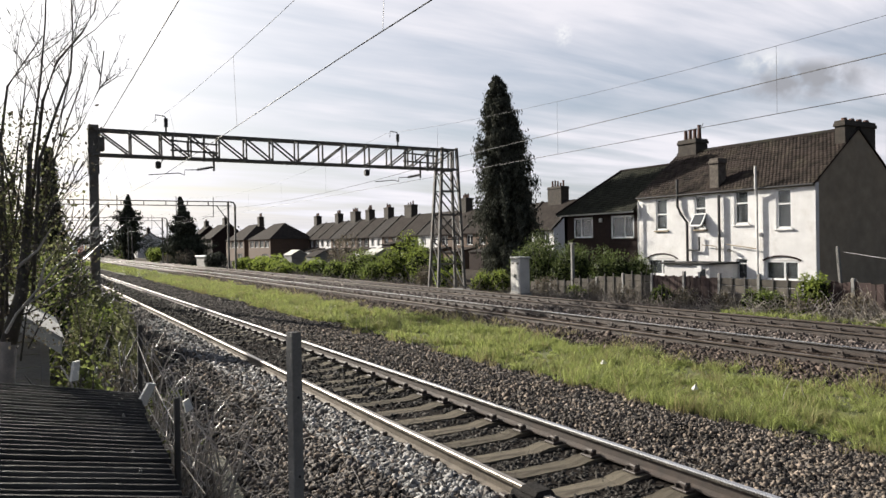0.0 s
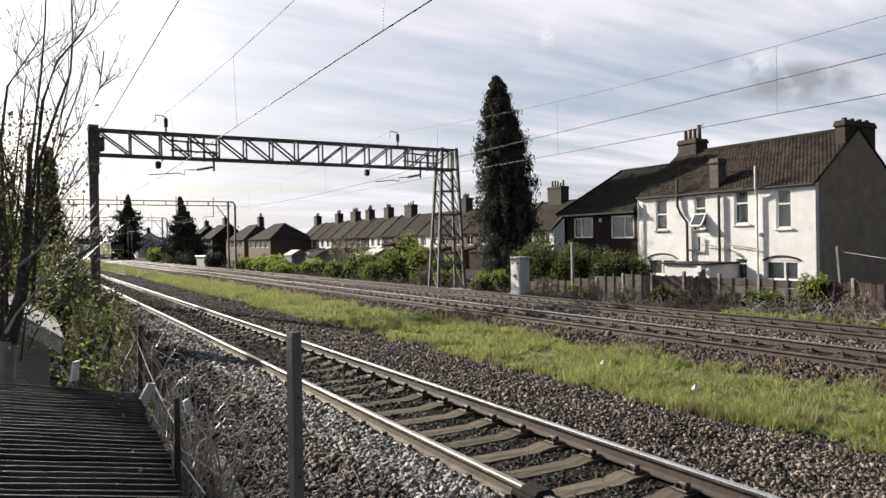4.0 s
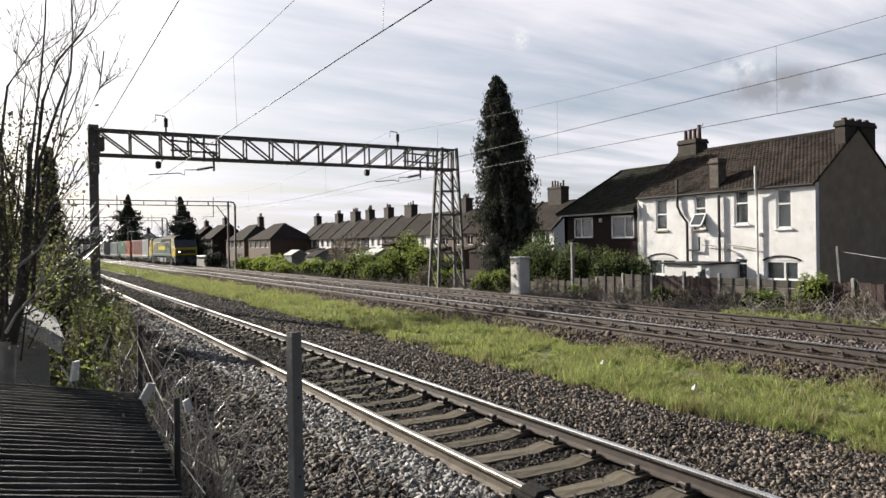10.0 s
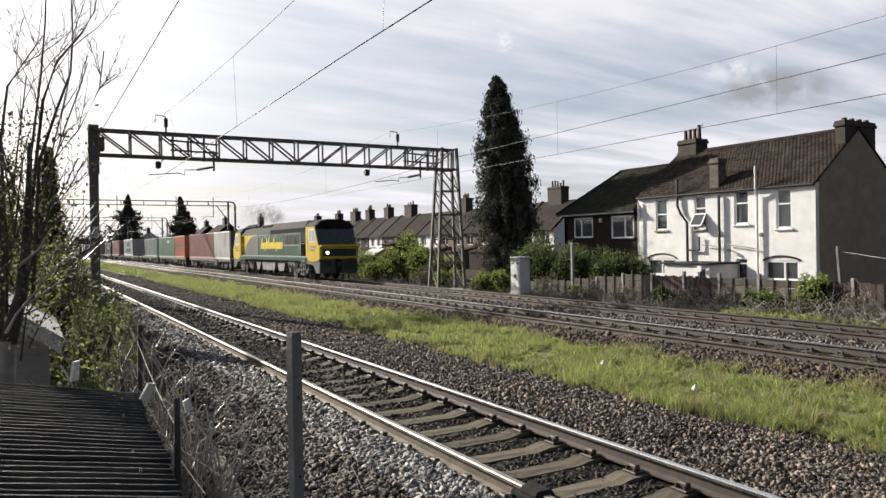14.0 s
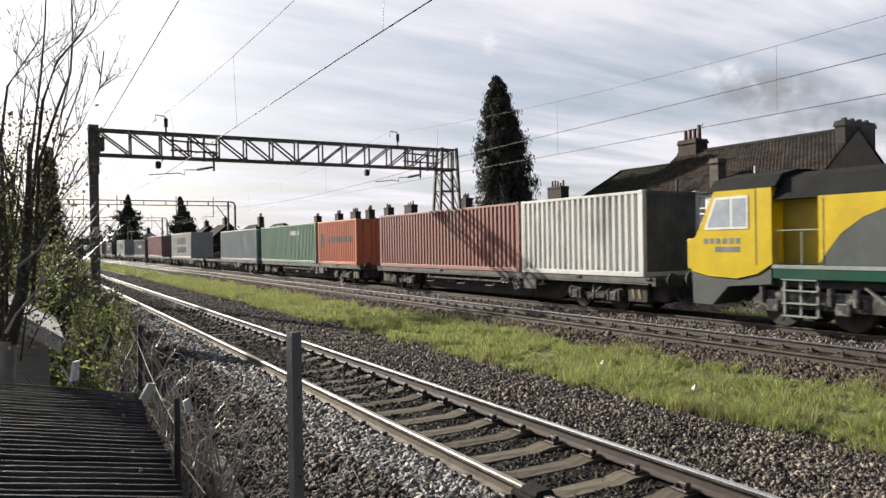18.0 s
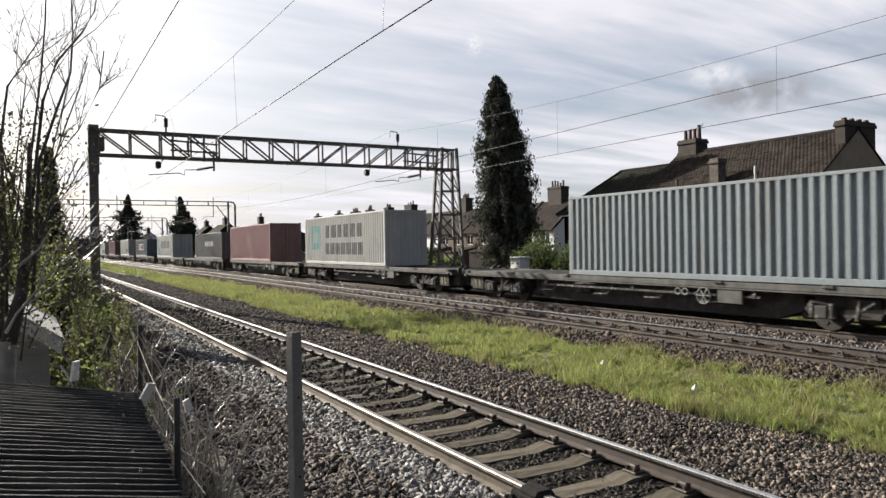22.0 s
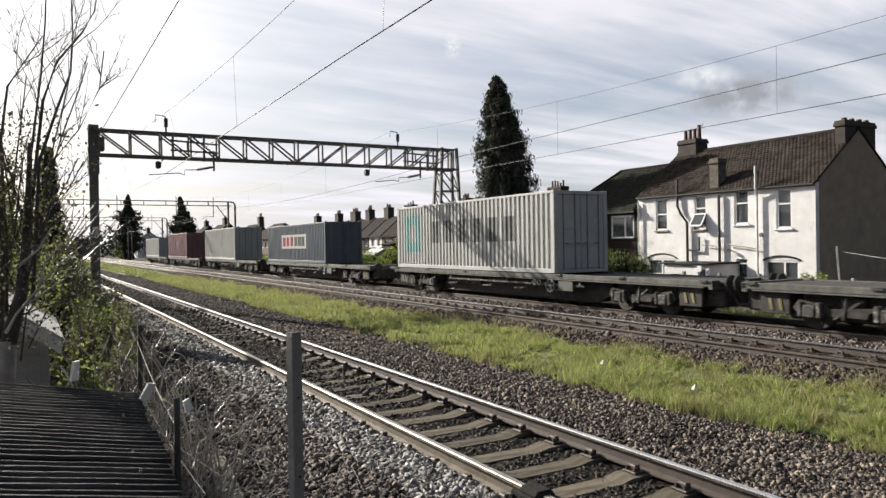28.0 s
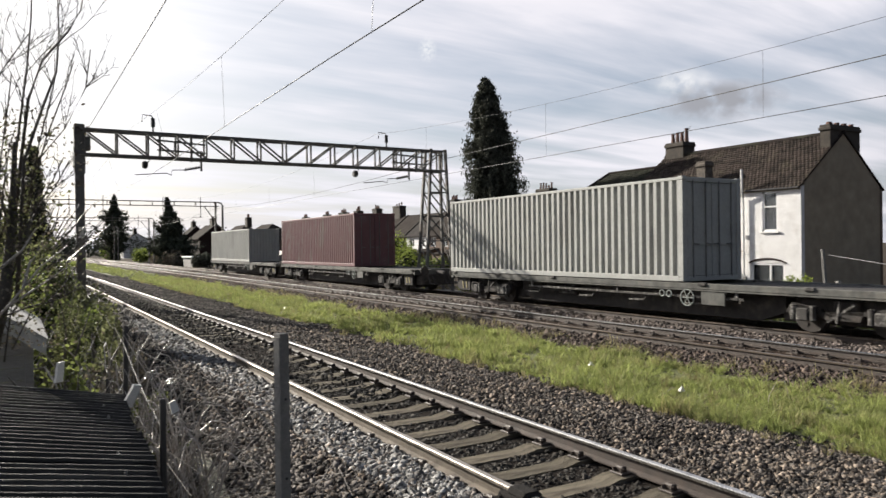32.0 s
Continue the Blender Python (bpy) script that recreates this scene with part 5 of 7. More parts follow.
def build_wagon():
    w = thing("container_flat_wagon", "long low container wagon with a pale weathered frame", "wagon", group="wagons of the train")
    L = 19.2
    for s in (-1, 1):
        part("side_sill", Geo().box(*sorted((s * 1.1, s * 1.2)), -L / 2, L / 2, .9, 1.06, .012), "deck_steel", w)
        part("sill_flange", Geo().box(*sorted((s * 1.0, s * 1.21)), -L / 2 + .3, L / 2 - .3, .86, .895), "deck_steel", w)
        for e in (-1, 1):
            part("buffer", Geo().tube([(s * .87, e * L / 2, 1.0), (s * .87, e * (L / 2 + .3), 1.0)], .1, 10).disc((s * .87, e * (L / 2 + .32), 1.0), .22, .04, "y", 14), "bogie_dark", w)
        for y in (-9.3, -3.2, 3.0, 9.3, -6.2, 6.2):
            part("twist_lock", Geo().box(*sorted((s * 1.06, s * 1.24)), y - .13, y + .13, 1.0, 1.075, .01), "bogie_grey", w)
        part("truss_rod", Geo().box(*sorted((s * 1.1, s * 1.14)), -4.4, 4.4, .66, .72), "bogie_grey", w)
        for y in (-4.2, 0, 4.2):
            part("truss_post", Geo().box(*sorted((s * 1.1, s * 1.15)), y - .05, y + .05, .66, .87), "bogie_grey", w)
        part("label_board", Geo().box(*sorted((s * 1.15, s * 1.19)), -3.9, -3.15, .5, .85, .005), "deck_steel", w, "pale board under the sill")
        hw = part("hand_wheel", Geo().ring((s * 1.2, -2.7, .66), .22, "x", .018), "pale_sill", w, "pale spoked brake wheel")
        for k in range(3):
            t = math.pi * k / 3
            part("spoke", Geo().bar((s * 1.2, -2.7 + .22 * math.cos(t), .66 + .22 * math.sin(t)), (s * 1.2, -2.7 - .22 * math.cos(t), .66 - .22 * math.sin(t)), .02), "pale_sill", hw)
        for y in (-2.05, -1.8):
            part("gauge", Geo().ring((s * 1.18, y, .74), .09, "x", .02, 12), "pale_sill", w)
        part("brake_cylinder", Geo().tube([(s * .8, 2.2, .62), (s * .8, 3.0, .62)], .16, 12), "bogie_grey", w)
    part("centre_sill", Geo().prism([(-L / 2, 1.0), (L / 2, 1.0), (L / 2 - 4, .95), (5, .55), (-5, .55), (-L / 2 + 4, .95)], "x", -.3, .3), "bogie_dark", w)
    # block added to fill the underframe with black, for shadow as well as gear
    part("brake_rigging", Geo().prism([(-5.3, .42), (-4.6, .17), (4.6, .17), (5.3, .42), (5.3, .82), (-5.3, .82)], "x", -.72, .72), "bogie_dark", w, "black block added for gear and shadow under the frame")
    for y in (-3.4, -1.3, .9, 3.6):
        part("air_pipe", Geo().tube([(-1.06, y, .8), (-1.06, y + .3, .5), (-1.06, y + .9, .48)], .03, 6), "bogie_grey", w)
    for y in [-9.5 + k * 1.9 for k in range(11)]:
        part("cross_bearer", Geo().box(-1.1, 1.1, y - .08, y + .08, .82, .99), "bogie_dark", w)
    for e in (-1, 1):
        part("headstock", Geo().box(-1.2, 1.2, *sorted((e * (L / 2 - .15), e * L / 2)), .82, 1.07, .01), "deck_steel", w)
        part("deck_plate", Geo().box(-1.09, 1.09, *sorted((e * (L / 2 - .2), e * (L / 2 - 6.1))), .99, 1.03), "bogie_dark", w, "dark bare steel deck")
        part("coupling", Geo().box(-.12, .12, *sorted((e * L / 2, e * (L / 2 + .75))), .85, 1.0, .03), "bogie_dark", w)
        yc = e * 6.9
        bo = part("bogie", Geo().box(-.95, .95, yc - .3, yc + .3, .45, .8, .04), "bogie_dark", w, "two-axle bogie")
        # two dark boxes added to fill the bogie's gaps where shade sits
        part("bogie_frame", Geo().box(-.8, .8, yc - 1.3, yc + 1.3, .5, .84, .04), "bogie_dark", bo)
        part("brake_beam", Geo().box(-.66, .66, yc - 1.75, yc + 1.75, .2, .5, .05), "bogie_dark", bo)
        # dark block added below the wagon end, for couplings and shade
        part("draw_gear", Geo().box(-.85, .85, *sorted((e * (L / 2 - 1.1), e * (L / 2 + .1))), .34, .84, .05), "bogie_dark", w, "dark block added for coupling gear and shade under the wagon end")
        for x in (-.55, -.3, .3, .55):
            part("brake_hose", Geo().tube([(x, e * (L / 2 + .02), .8), (x, e * (L / 2 + .3), .42), (x * .9, e * (L / 2 + .55), .4)], .045, 6), "bogie_dark", w)
        for d in (-.9, .9):
            wheelset(bo, yc + d, .43)
        for s in (-1, 1):
            part("side_frame", Geo().prism([(yc - 1.35, .5), (yc - 1.2, .72), (yc - .5, .6), (yc - .4, .36), (yc + .4, .36), (yc + .5, .6), (yc + 1.2, .72), (yc + 1.35, .5), (yc + 1.2, .38), (yc + .9, .5), (yc - .9, .5), (yc - 1.2, .38)], "x", *sorted((s * .98, s * 1.1))), "bogie_dark", bo)
            for d in (-.9, .9):
                part("axle_box", Geo().box(*sorted((s * 1.04, s * 1.2)), yc + d - .15, yc + d + .15, .3, .6, .03), "bogie_grey", bo)
                for q in (-.24, .24):
                    part("spring", Geo().tube([(s * 1.12, yc + d + q, .32), (s * 1.12, yc + d + q, .66)], .075, 8), "bogie_grey", bo)
            part("end_bracket", Geo().box(*sorted((s * .95, s * 1.08)), *sorted((yc + e * 1.45, yc + e * 2.25)), .32, .9, .02), "bogie_dark", bo)
            for q in (0, .26):
                y0 = yc + e * 1.82 + q - .2
                part("lift_mark", Geo().prism([(y0, .42), (y0 + .08, .42), (y0 + .14, .7), (y0 + .06, .7)], "x", *sorted((s * 1.08, s * 1.1))), "lift_yellow", bo, "faded yellow lifting mark")
            part("brake_hanger", Geo().bar((s * 1.08, yc - .3, .75), (s * 1.08, yc + .35, .3), .05).bar((s * 1.1, yc + .05, .8), (s * 1.1, yc + .12, .3), .045), "bogie_grey", bo)
    return w


SPEED, T_REF = 12.65, 19.5


def coat(name, c, rust=.45, stain=(.2, .185, .17)):
    M[name] = material(name, c, tuple(v * .82 for v in c), scale=1.1, rough=.55, bump=.08, fine=25, stain=stain, stain_scale=1.3, stain_amount=rust, stretch=(1, 1, .45))
    return name


coat("paint_white", (.66, .66, .63))
coat("paint_red", (.32, .15, .13))
coat("paint_orange", (.54, .175, .095), .2)
coat("paint_green", (.155, .26, .19))
coat("paint_steel", (.235, .27, .29))
coat("paint_grey", (.48, .48, .465), .3)
coat("paint_maroon", (.27, .135, .135))
coat("paint_navy", (.075, .078, .09), .15)
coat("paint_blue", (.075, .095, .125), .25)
coat("paint_cream", (.40, .405, .385), .35)
coat("paint_brown", (.165, .07, .078))

P40 = 11.89 / 42
star = [(-5.1, 1.75, .9, .75, "teal_mark", "painted_mark")]
STOCK = [  # front, length, height, paint, doors, label, marks
    (-3.45, 6.058, 2.591, "paint_white", False, "dirty white twenty-foot shipping container", ()),
    (2.76, 12.192, 2.591, "paint_red", True, "dull red forty-foot corrugated shipping container", ()),
    (18.06, 6.058, 2.591, "paint_orange", True, "bright orange twenty-foot shipping container with a dark mark", word(-2.6, 1.3, 1.45, .36, "dark_mark", 10) + [(2.3, 1.42, .6, .8, "dark_mark", "painted_mark")]),
    (24.6, 12.192, 2.591, "paint_green", False, "pale green forty-foot shipping container with a white mark", word(-2.9, -1.0, 2.0, .3, "white_mark", 7)),
    (38.33, 12.192, 2.591, "paint_steel", True, "faded steel-blue forty-foot shipping container", ()),
    (64.95, 12.192, 2.896, "paint_grey", False, "pale grey tall container with two dark painted lines", word(-3.3, 2.6, 1.95, .75, "dark_mark", 6) + word(-3.3, 2.6, .92, .68, "dark_mark", 7) + [(4.75, 1.62, .42, 1.5, "teal_mark", "painted_mark"), (3.55, 1.62, .42, 1.5, "teal_mark", "painted_mark"), (4.15, 2.15, .8, .42, "teal_mark", "painted_mark"), (4.15, 1.08, .8, .42, "teal_mark", "painted_mark")]),
    (85.15, 12.192, 2.896, "paint_maroon", True, "faded maroon tall shipping container", ()),
    (100.8, 12.192, 2.591, "paint_navy", True, "dark navy shipping container with a pale mark", word(-2.6, 1.4, 1.5, .5, "white_mark", 7)),
    (127.2, 12.192, 2.896, "paint_grey", True, "pale grey tall container with one large dark word mark", word(-3.9, 2.9, 1.62, .95, "dark_mark", 6) + [(5.05, 1.58, .45, 1.7, "teal_mark", "painted_mark"), (3.95, 1.58, .45, 1.7, "teal_mark", "painted_mark"), (4.5, 2.2, .68, .46, "teal_mark", "painted_mark"), (4.5, .96, .68, .46, "teal_mark", "painted_mark")]),
    (149.4, 12.192, 2.591, "paint_blue", True, "blue shipping container with a white panel and red blocks", [(.02, 1.42, 5.2, .95, "white_mark", "painted_panel")]),
    (171.7, 12.192, 2.896, "paint_cream", True, "dirty off-white tall shipping container", ()),
    (193.8, 12.192, 2.896, "paint_brown", True, "dark red-brown tall shipping container", ()),
    (214.0, 12.192, 2.591, "paint_cream", False, "off-white shipping container on the last wagon", ()),
]
WAGONS = [-3.9, 17.65, 38.1, 58.35, 78.55, 100.5, 120.6, 142.8, 164.7, 187.1, 207.4]


def ride(ob, s, z):
    """The whole train keeps one speed along the bend of the line."""
    rows = []
    for k in range(17):
        t = k * 2.0
        y = s + SPEED * (T_REF - t)
        rows.append((t, pose(FAR_X + bend(y), y, FAR_Z + z, 0, 0, bend_turn(y))))
    walk(ob, rows)


MOVERS = []
loco = build_loco()
MOVERS.append((loco, -16.05, 0.0))
wagon = build_wagon()
for k, s in enumerate(WAGONS):
    wg = wagon if k == 0 else copy_thing(wagon, Matrix.Identity(4))
    MOVERS.append((wg, s + 9.6, 0.0))
for s, L, h, mat, doors, lab, marks in STOCK:
    c = build_container(lab, L, h, mat, doors, marks)
    if mat == "paint_blue":
        for k in range(6):
            for sd in (-1, 1):
                painted(c, L, 42, sd, (2.02 - k * .8) * -sd, 1.42, .62, .62, "red_mark" if k < 3 else "dark_mark", "painted_mark", .008)
    MOVERS.append((c, s + L / 2, 1.08))


# ---- plants ----
def ground_z(x):
    return np.interp(x, [p[0] for p in PROFILE], [p[1] for p in PROFILE])


def branch_path(p, d, ln, n, wob, lift, rnd):
    pts, d = [Vector(p)], Vector(d).normalized()
    for _ in range(n):
        d = (d + Vector((rnd.uniform(-wob, wob), rnd.uniform(-wob, wob), rnd.uniform(-wob, wob) + lift))).normalized()
        pts.append(pts[-1] + d * ln / n)
    return pts


def twigs(g, pts, r, depth, rnd, spread=.9, count=5, ratio=.5, lift=.08, wob=.18):
    """Side shoots along a limb, and theirs in turn."""
    if depth == 0:
        return
    total = sum((b - a).length for a, b in zip(pts, pts[1:]))
    for _ in range(count):
        k = rnd.randrange(max(1, len(pts) // 4), len(pts))
        d = (pts[k] - pts[k - 1]).normalized()
        side = Vector((rnd.uniform(-1, 1), rnd.uniform(-1, 1), rnd.uniform(-.3, .8))).normalized()
        q = branch_path(pts[k], d + side * spread, total * ratio * rnd.uniform(.5, 1.1), 5, wob, lift, rnd)
        g.tube(q, r * .55, 4, r * .18, caps=False)
        twigs(g, q, r * .5, depth - 1, rnd, spread, max(2, count - 1), ratio, lift, wob)


def bare_tree():
    tr = thing("bare_tree", "leafless multi-stemmed young tree with pale twigs by the sheds", "tree")
    rnd = random.Random(11)
    y = 7.3
    limbs = [[(-.06, 1.66), (-.04, 1.9), (0, 2.27), (.01, 2.91), (.1, 3.62), (.14, 4.07), (.17, 4.9)],
             [(-.05, 1.9), (.04, 2.77), (.11, 3.37), (.22, 3.71), (.42, 3.98), (.53, 4.2), (.62, 4.8)],
             [(.0, 1.6), (.07, 2.82), (.21, 3.28), (.33, 3.64), (.36, 4.0), (.35, 4.6)],
             [(-.2, 1.5), (-.19, 2.02), (-.22, 3.0), (-.16, 3.5), (-.04, 3.7), (.12, 3.95)],
             [(.05, 2.2), (.19, 2.87), (.39, 3.14), (.56, 3.51), (.6, 3.85)],
             [(-.1, 1.1), (-.05, 1.5), (.19, 1.87), (.42, 2.04)],
             [(-.04, 1.2), (.1, 1.5), (.37, 1.66), (.40, 1.95)],
             [(-.08, 1.5), (-.3, 2.3), (-.5, 3.2), (-.55, 4.3)],
             [(-.04, 1.8), (.1, 2.3), (.3, 2.6), (.42, 2.85)],
             [(-.08, 1.5), (.1, 1.56), (.3, 1.6), (.5, 1.7)]]
    # lighter material on the foot: sunlight on the lower trunk, as colour
    part("trunk_foot", Geo().tube([(-.26, y, -.7), (-.24, y, .4), (-.19, y, 1.27)], .074, 10, .066), "stem_dark", tr, "foot of the trunk, sunlight put into its paler colour", smooth=True)
    part("trunk", Geo().tube([(-.19, y, 1.25), (-.09, y, 1.66), (-.05, y + .02, 2.05), (-.02, y + .02, 2.5), (.0, y, 3.0)], .066, 10, .012), "bark", tr, smooth=True)
    part("second_stem", Geo().tube([(-.3, y + .1, -.7), (-.27, y + .1, 1.2), (-.21, y + .1, 2.1), (-.24, y + .1, 2.6), (-.3, y + .1, 3.3)], .05, 8, .006), "bark", tr, smooth=True)
    for lm in ([(-.2, 1.36), (-.12, 1.52), (.01, 1.68), (.185, 1.92), (.386, 2.09)], [(-.05, 1.6), (.01, 1.635), (.2, 1.77), (.36, 1.89)], [(.05, 1.74), (.1, 1.95), (.22, 2.1)], [(-.12, 1.9), (.05, 2.06), (.15, 2.24)]):
        part("pale_branch", Geo().tube([(q, 7.08, z) for q, z in lm], .013, 6, .005), "stem", tr, "pale broken branch in front of the stems")
    for k in range(12):
        x, z = rnd.uniform(-.35, .1), rnd.uniform(1.6, 2.5)
        e, u = rnd.uniform(-.25, .5), rnd.uniform(.5, 1.6)
        limbs.append([(x, z), (x + e * .4, z + u * .45), (x + e * .8, z + u * .8), (x + e, z + u)])
    for k, lm in enumerate(limbs):
        pts = [Vector((x, y + .12 * math.sin(k * 2 + i * .7), z)) for i, (x, z) in enumerate(lm)]
        r = .017 if k < 4 else .008
        part("limb", Geo().tube(pts, r, 6, .005), "bark", tr, smooth=True)
        g = Geo()
        dense = []
        for a, b in zip(pts, pts[1:]):
            for f in (0, .34, .67):
                dense.append(a.lerp(b, f))
        twigs(g, dense, .0095, 3, rnd, count=8 if k < 10 else 5, ratio=.3, wob=.2)
        part("twig_spray", g, "bark", tr)["kind"] = "stuff"
    # small buds and first leaves on the twigs
    c = np.stack([RNG.normal(.02, .24, 1500), RNG.normal(7.3, .25, 1500), RNG.uniform(1.2, 3.3, 1500)], 1)
    part("budding", soup("budding", leaves(c, .02), 4, "leaf_dry"), None, tr)["kind"] = "stuff"
    c = np.stack([RNG.normal(-.12, .2, 2600), RNG.normal(7.4, .15, 2600), RNG.triangular(1.3, 2.3, 3.3, 2600)], 1)
    part("ivy_growth", soup("ivy_growth", leaves(c, .026, long=1.2), 4, "leaf_thicket"), None, tr, "ivy climbing the stems")["kind"] = "stuff"


bare_tree()


def conifer(x, y, z0, h, shape, boughs, per, size, mat="leaf_dark", label="tall dark drooping conifer", lean=0.0, seed=1, droop=.8, rise=.1, rag=(.7, 1.12), trunk=.22, core=.33):
    """shape(f) gives the half width at the height fraction f. Each bough reaches out and ends in a hanging, pointed tuft of sprays."""
    t = thing("conifer", label, "tree", pose(x, y, z0))
    part("trunk", Geo().tube([(0, 0, 0), (lean * .5, 0, h * .5), (lean, 0, h * .97)], trunk, 8, .03), "bark", t)
    rnd = np.random.default_rng(seed)
    f = 1 - rnd.uniform(.0, 1, boughs) ** 1.25 * .985
    a = rnd.uniform(0, 2 * math.pi, boughs)
    curve = np.array([shape(v / 200) for v in range(201)])
    rad = np.interp(f * 200, range(201), curve) * rnd.uniform(*rag, boughs)
    root = np.stack([lean * f, 0 * f, f * h - rad * rise], 1)
    way = np.stack([np.cos(a), np.sin(a), 0 * a], 1)
    tip = root + way * rad[:, None] + np.array([0, 0, 1.0]) * (rad * rise)[:, None]
    frame_geo = Geo()
    for k in range(0, boughs, 3):
        frame_geo.tube([tuple(root[k]), tuple((root[k] + tip[k]) / 2 + [0, 0, rad[k] * .08]), tuple(tip[k])], .03, 4, .008, caps=False)
    part("bough_frame", frame_geo, "bark", t)
    u = rnd.beta(3.0, .9, (boughs, per))
    drop = rnd.uniform(0, 1, (boughs, per)) ** 1.3
    long = droop * (.35 + .65 * np.clip(rad / (rad.max() * .6), .3, 1.2)) * rnd.uniform(.6, 1.3, boughs)
    c = root[:, None] * (1 - u[..., None]) + tip[:, None] * u[..., None]
    spread = np.minimum(size * 2.2, .03 + .22 * rad)[:, None] * (1 - drop * .88)
    c = c + rnd.normal(0, 1, c.shape) * spread[..., None] * np.array([1, 1, .6])
    c[..., 2] += u * u * rad[:, None] * .06 - drop * long[:, None] * u ** 2
    out = np.broadcast_to(way[:, None] * .5, c.shape).reshape(-1, 3)
    c = c.reshape(-1, 3)
    part("crown", soup("crown", leaves(c, np.full(len(c), size), hang=.9 * min(1, droop / .8), long=3.2, out=out), 4, mat), None, t)
    k2 = int(boughs * per * core)
    fz = 1 - rnd.uniform(.02, 1, k2) ** 1.1
    aa = rnd.uniform(0, 2 * math.pi, k2)
    rr = np.interp(fz * 200, range(201), curve) * np.sqrt(rnd.uniform(.02, .5, k2))
    c = np.stack([lean * fz + np.cos(aa) * rr, np.sin(aa) * rr, fz * h], 1)
    part("inner_foliage", soup("inner_foliage", leaves(c, np.full(k2, size * 2.6), hang=.6, long=2.0), 4, mat), None, t)
    return t


def tall_shape(f):
    return float(np.interp(f, [0, .1, .3, .5, .62, .74, .84, .92, .97, 1], [1.8, 2.15, 2.25, 2.05, 1.85, 1.55, 1.15, .78, .42, .12])) * (1 + .1 * math.sin(f * 61) * math.sin(f * 23))


def far_shape(f):
    return float(np.interp(f, [0, .12, .3, .5, .7, .85, 1], [3.0, 3.6, 3.3, 2.4, 1.25, .55, .08])) * (1 + .25 * math.sin(f * 37) * math.sin(f * 17))


def ragged_shape(f):
    return float(np.interp(f, [0, .15, .3, .5, .65, .8, .9, 1], [.4, 1.3, 3.4, 3.9, 2.7, 1.3, .7, .1])) * (1 + .3 * math.sin(f * 31) * math.sin(f * 13))


conifer(29.9, 42.2, -1.0, 14.75, tall_shape, 520, 120, .066, label="tall dark drooping conifer behind the gardens", lean=-1.3, seed=3, droop=1.25, rag=(.55, 1.22))
conifer(22.9, 125.0, -1.0, 11.4, far_shape, 230, 70, .15, "leaf_far", label="broad dark conifer beside the line", lean=-1.5, seed=4, droop=.4, rise=.7, rag=(.5, 1.3), core=.4)
conifer(20.0, 185.0, -1.0, 15.8, ragged_shape, 150, 50, .2, "leaf_far", label="tall ragged conifer far down the line", seed=5, droop=.5, rise=.7, rag=(.3, 1.35), core=.2)
conifer(.43, 22.0, -.8, 5.6, lambda f: max(.05, .72 * (1 - f) ** .62), 300, 60, .026, "leaf_dark", label="slim dark evergreen behind the shed", seed=6, droop=.3, rise=.5, trunk=.06)


def bush(x, y, z0, rx, ry, h, n, size, mat, label, name="bush", seed=0, stems=7, group="", lumps=7):
    t = thing(name, label, "bush", pose(x, y, z0), group=group)
    rnd = np.random.default_rng(seed + 100)
    g = Geo()
    r2 = random.Random(seed)
    for _ in range(stems):
        pts = branch_path((r2.uniform(-.3, .3) * rx, r2.uniform(-.3, .3) * ry, 0), (r2.uniform(-.6, .6), r2.uniform(-.6, .6), 1), h * .8, 5, .25, .05, r2)
        g.tube(pts, .02 + .012 * h, 4, .006, caps=False)
    part("branchwork", g, "twig", t)["kind"] = "stuff"
    cs = []
    for k in range(lumps):
        a, q = rnd.uniform(0, 6.28), math.sqrt(rnd.uniform(0, 1)) * .62
        cx, cy, cz = math.cos(a) * q * rx, math.sin(a) * q * ry, h * rnd.uniform(.3, .72) * (1 - .35 * q)
        s = rnd.uniform(.34, .52)
        m = n // lumps
        d = rnd.normal(size=(m, 3))
        d /= np.linalg.norm(d, axis=1, keepdims=True)
        rr = rnd.uniform(.45, 1.12, (m, 1)) ** .6
        cs.append(np.array([cx, cy, cz]) + d * rr * np.array([rx * s, ry * s, h * s * .85]))
    c = np.concatenate(cs)
    c[:, 2] = np.abs(c[:, 2]) + .02
    part("crown", soup("crown", leaves(c, np.full(len(c), size)), 4, mat), None, t)
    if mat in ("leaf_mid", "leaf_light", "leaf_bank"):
        # a core of near-black leaves stands in for shade inside the crown
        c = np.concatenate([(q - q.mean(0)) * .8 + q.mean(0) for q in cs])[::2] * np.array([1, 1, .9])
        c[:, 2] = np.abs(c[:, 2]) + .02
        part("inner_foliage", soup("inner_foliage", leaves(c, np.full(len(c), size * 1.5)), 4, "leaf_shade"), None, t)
    return t


def canes(x, y, z0, seed):
    """A sheaf of bare bramble canes that arch over and droop."""
    t = thing("dead_bramble", "pale bare arching bramble canes along the boundary", "bramble", pose(x, y, z0), group="dead brambles on the boundary")
    rnd = random.Random(seed)
    for _ in range(12):
        a, ln = rnd.uniform(0, 6.283), rnd.uniform(.8, 1.7)
        reach, top = ln * rnd.uniform(.3, .75), ln * rnd.uniform(.55, .95)
        p0 = (rnd.uniform(-.12, .12), rnd.uniform(-.12, .12))
        pts = []
        for i in range(8):
            f = i / 7
            wob = .02 * math.sin(9 * f + a)
            pts.append((p0[0] + math.cos(a) * reach * f + wob, p0[1] + math.sin(a) * reach * f - wob, top * math.sin(min(1.0, f * 1.15) * 2.2) - (.0 if f else .03)))
        part("cane", Geo().tube(pts, rnd.uniform(.008, .014), 5, .004, caps=False), "stem", t)
    return t


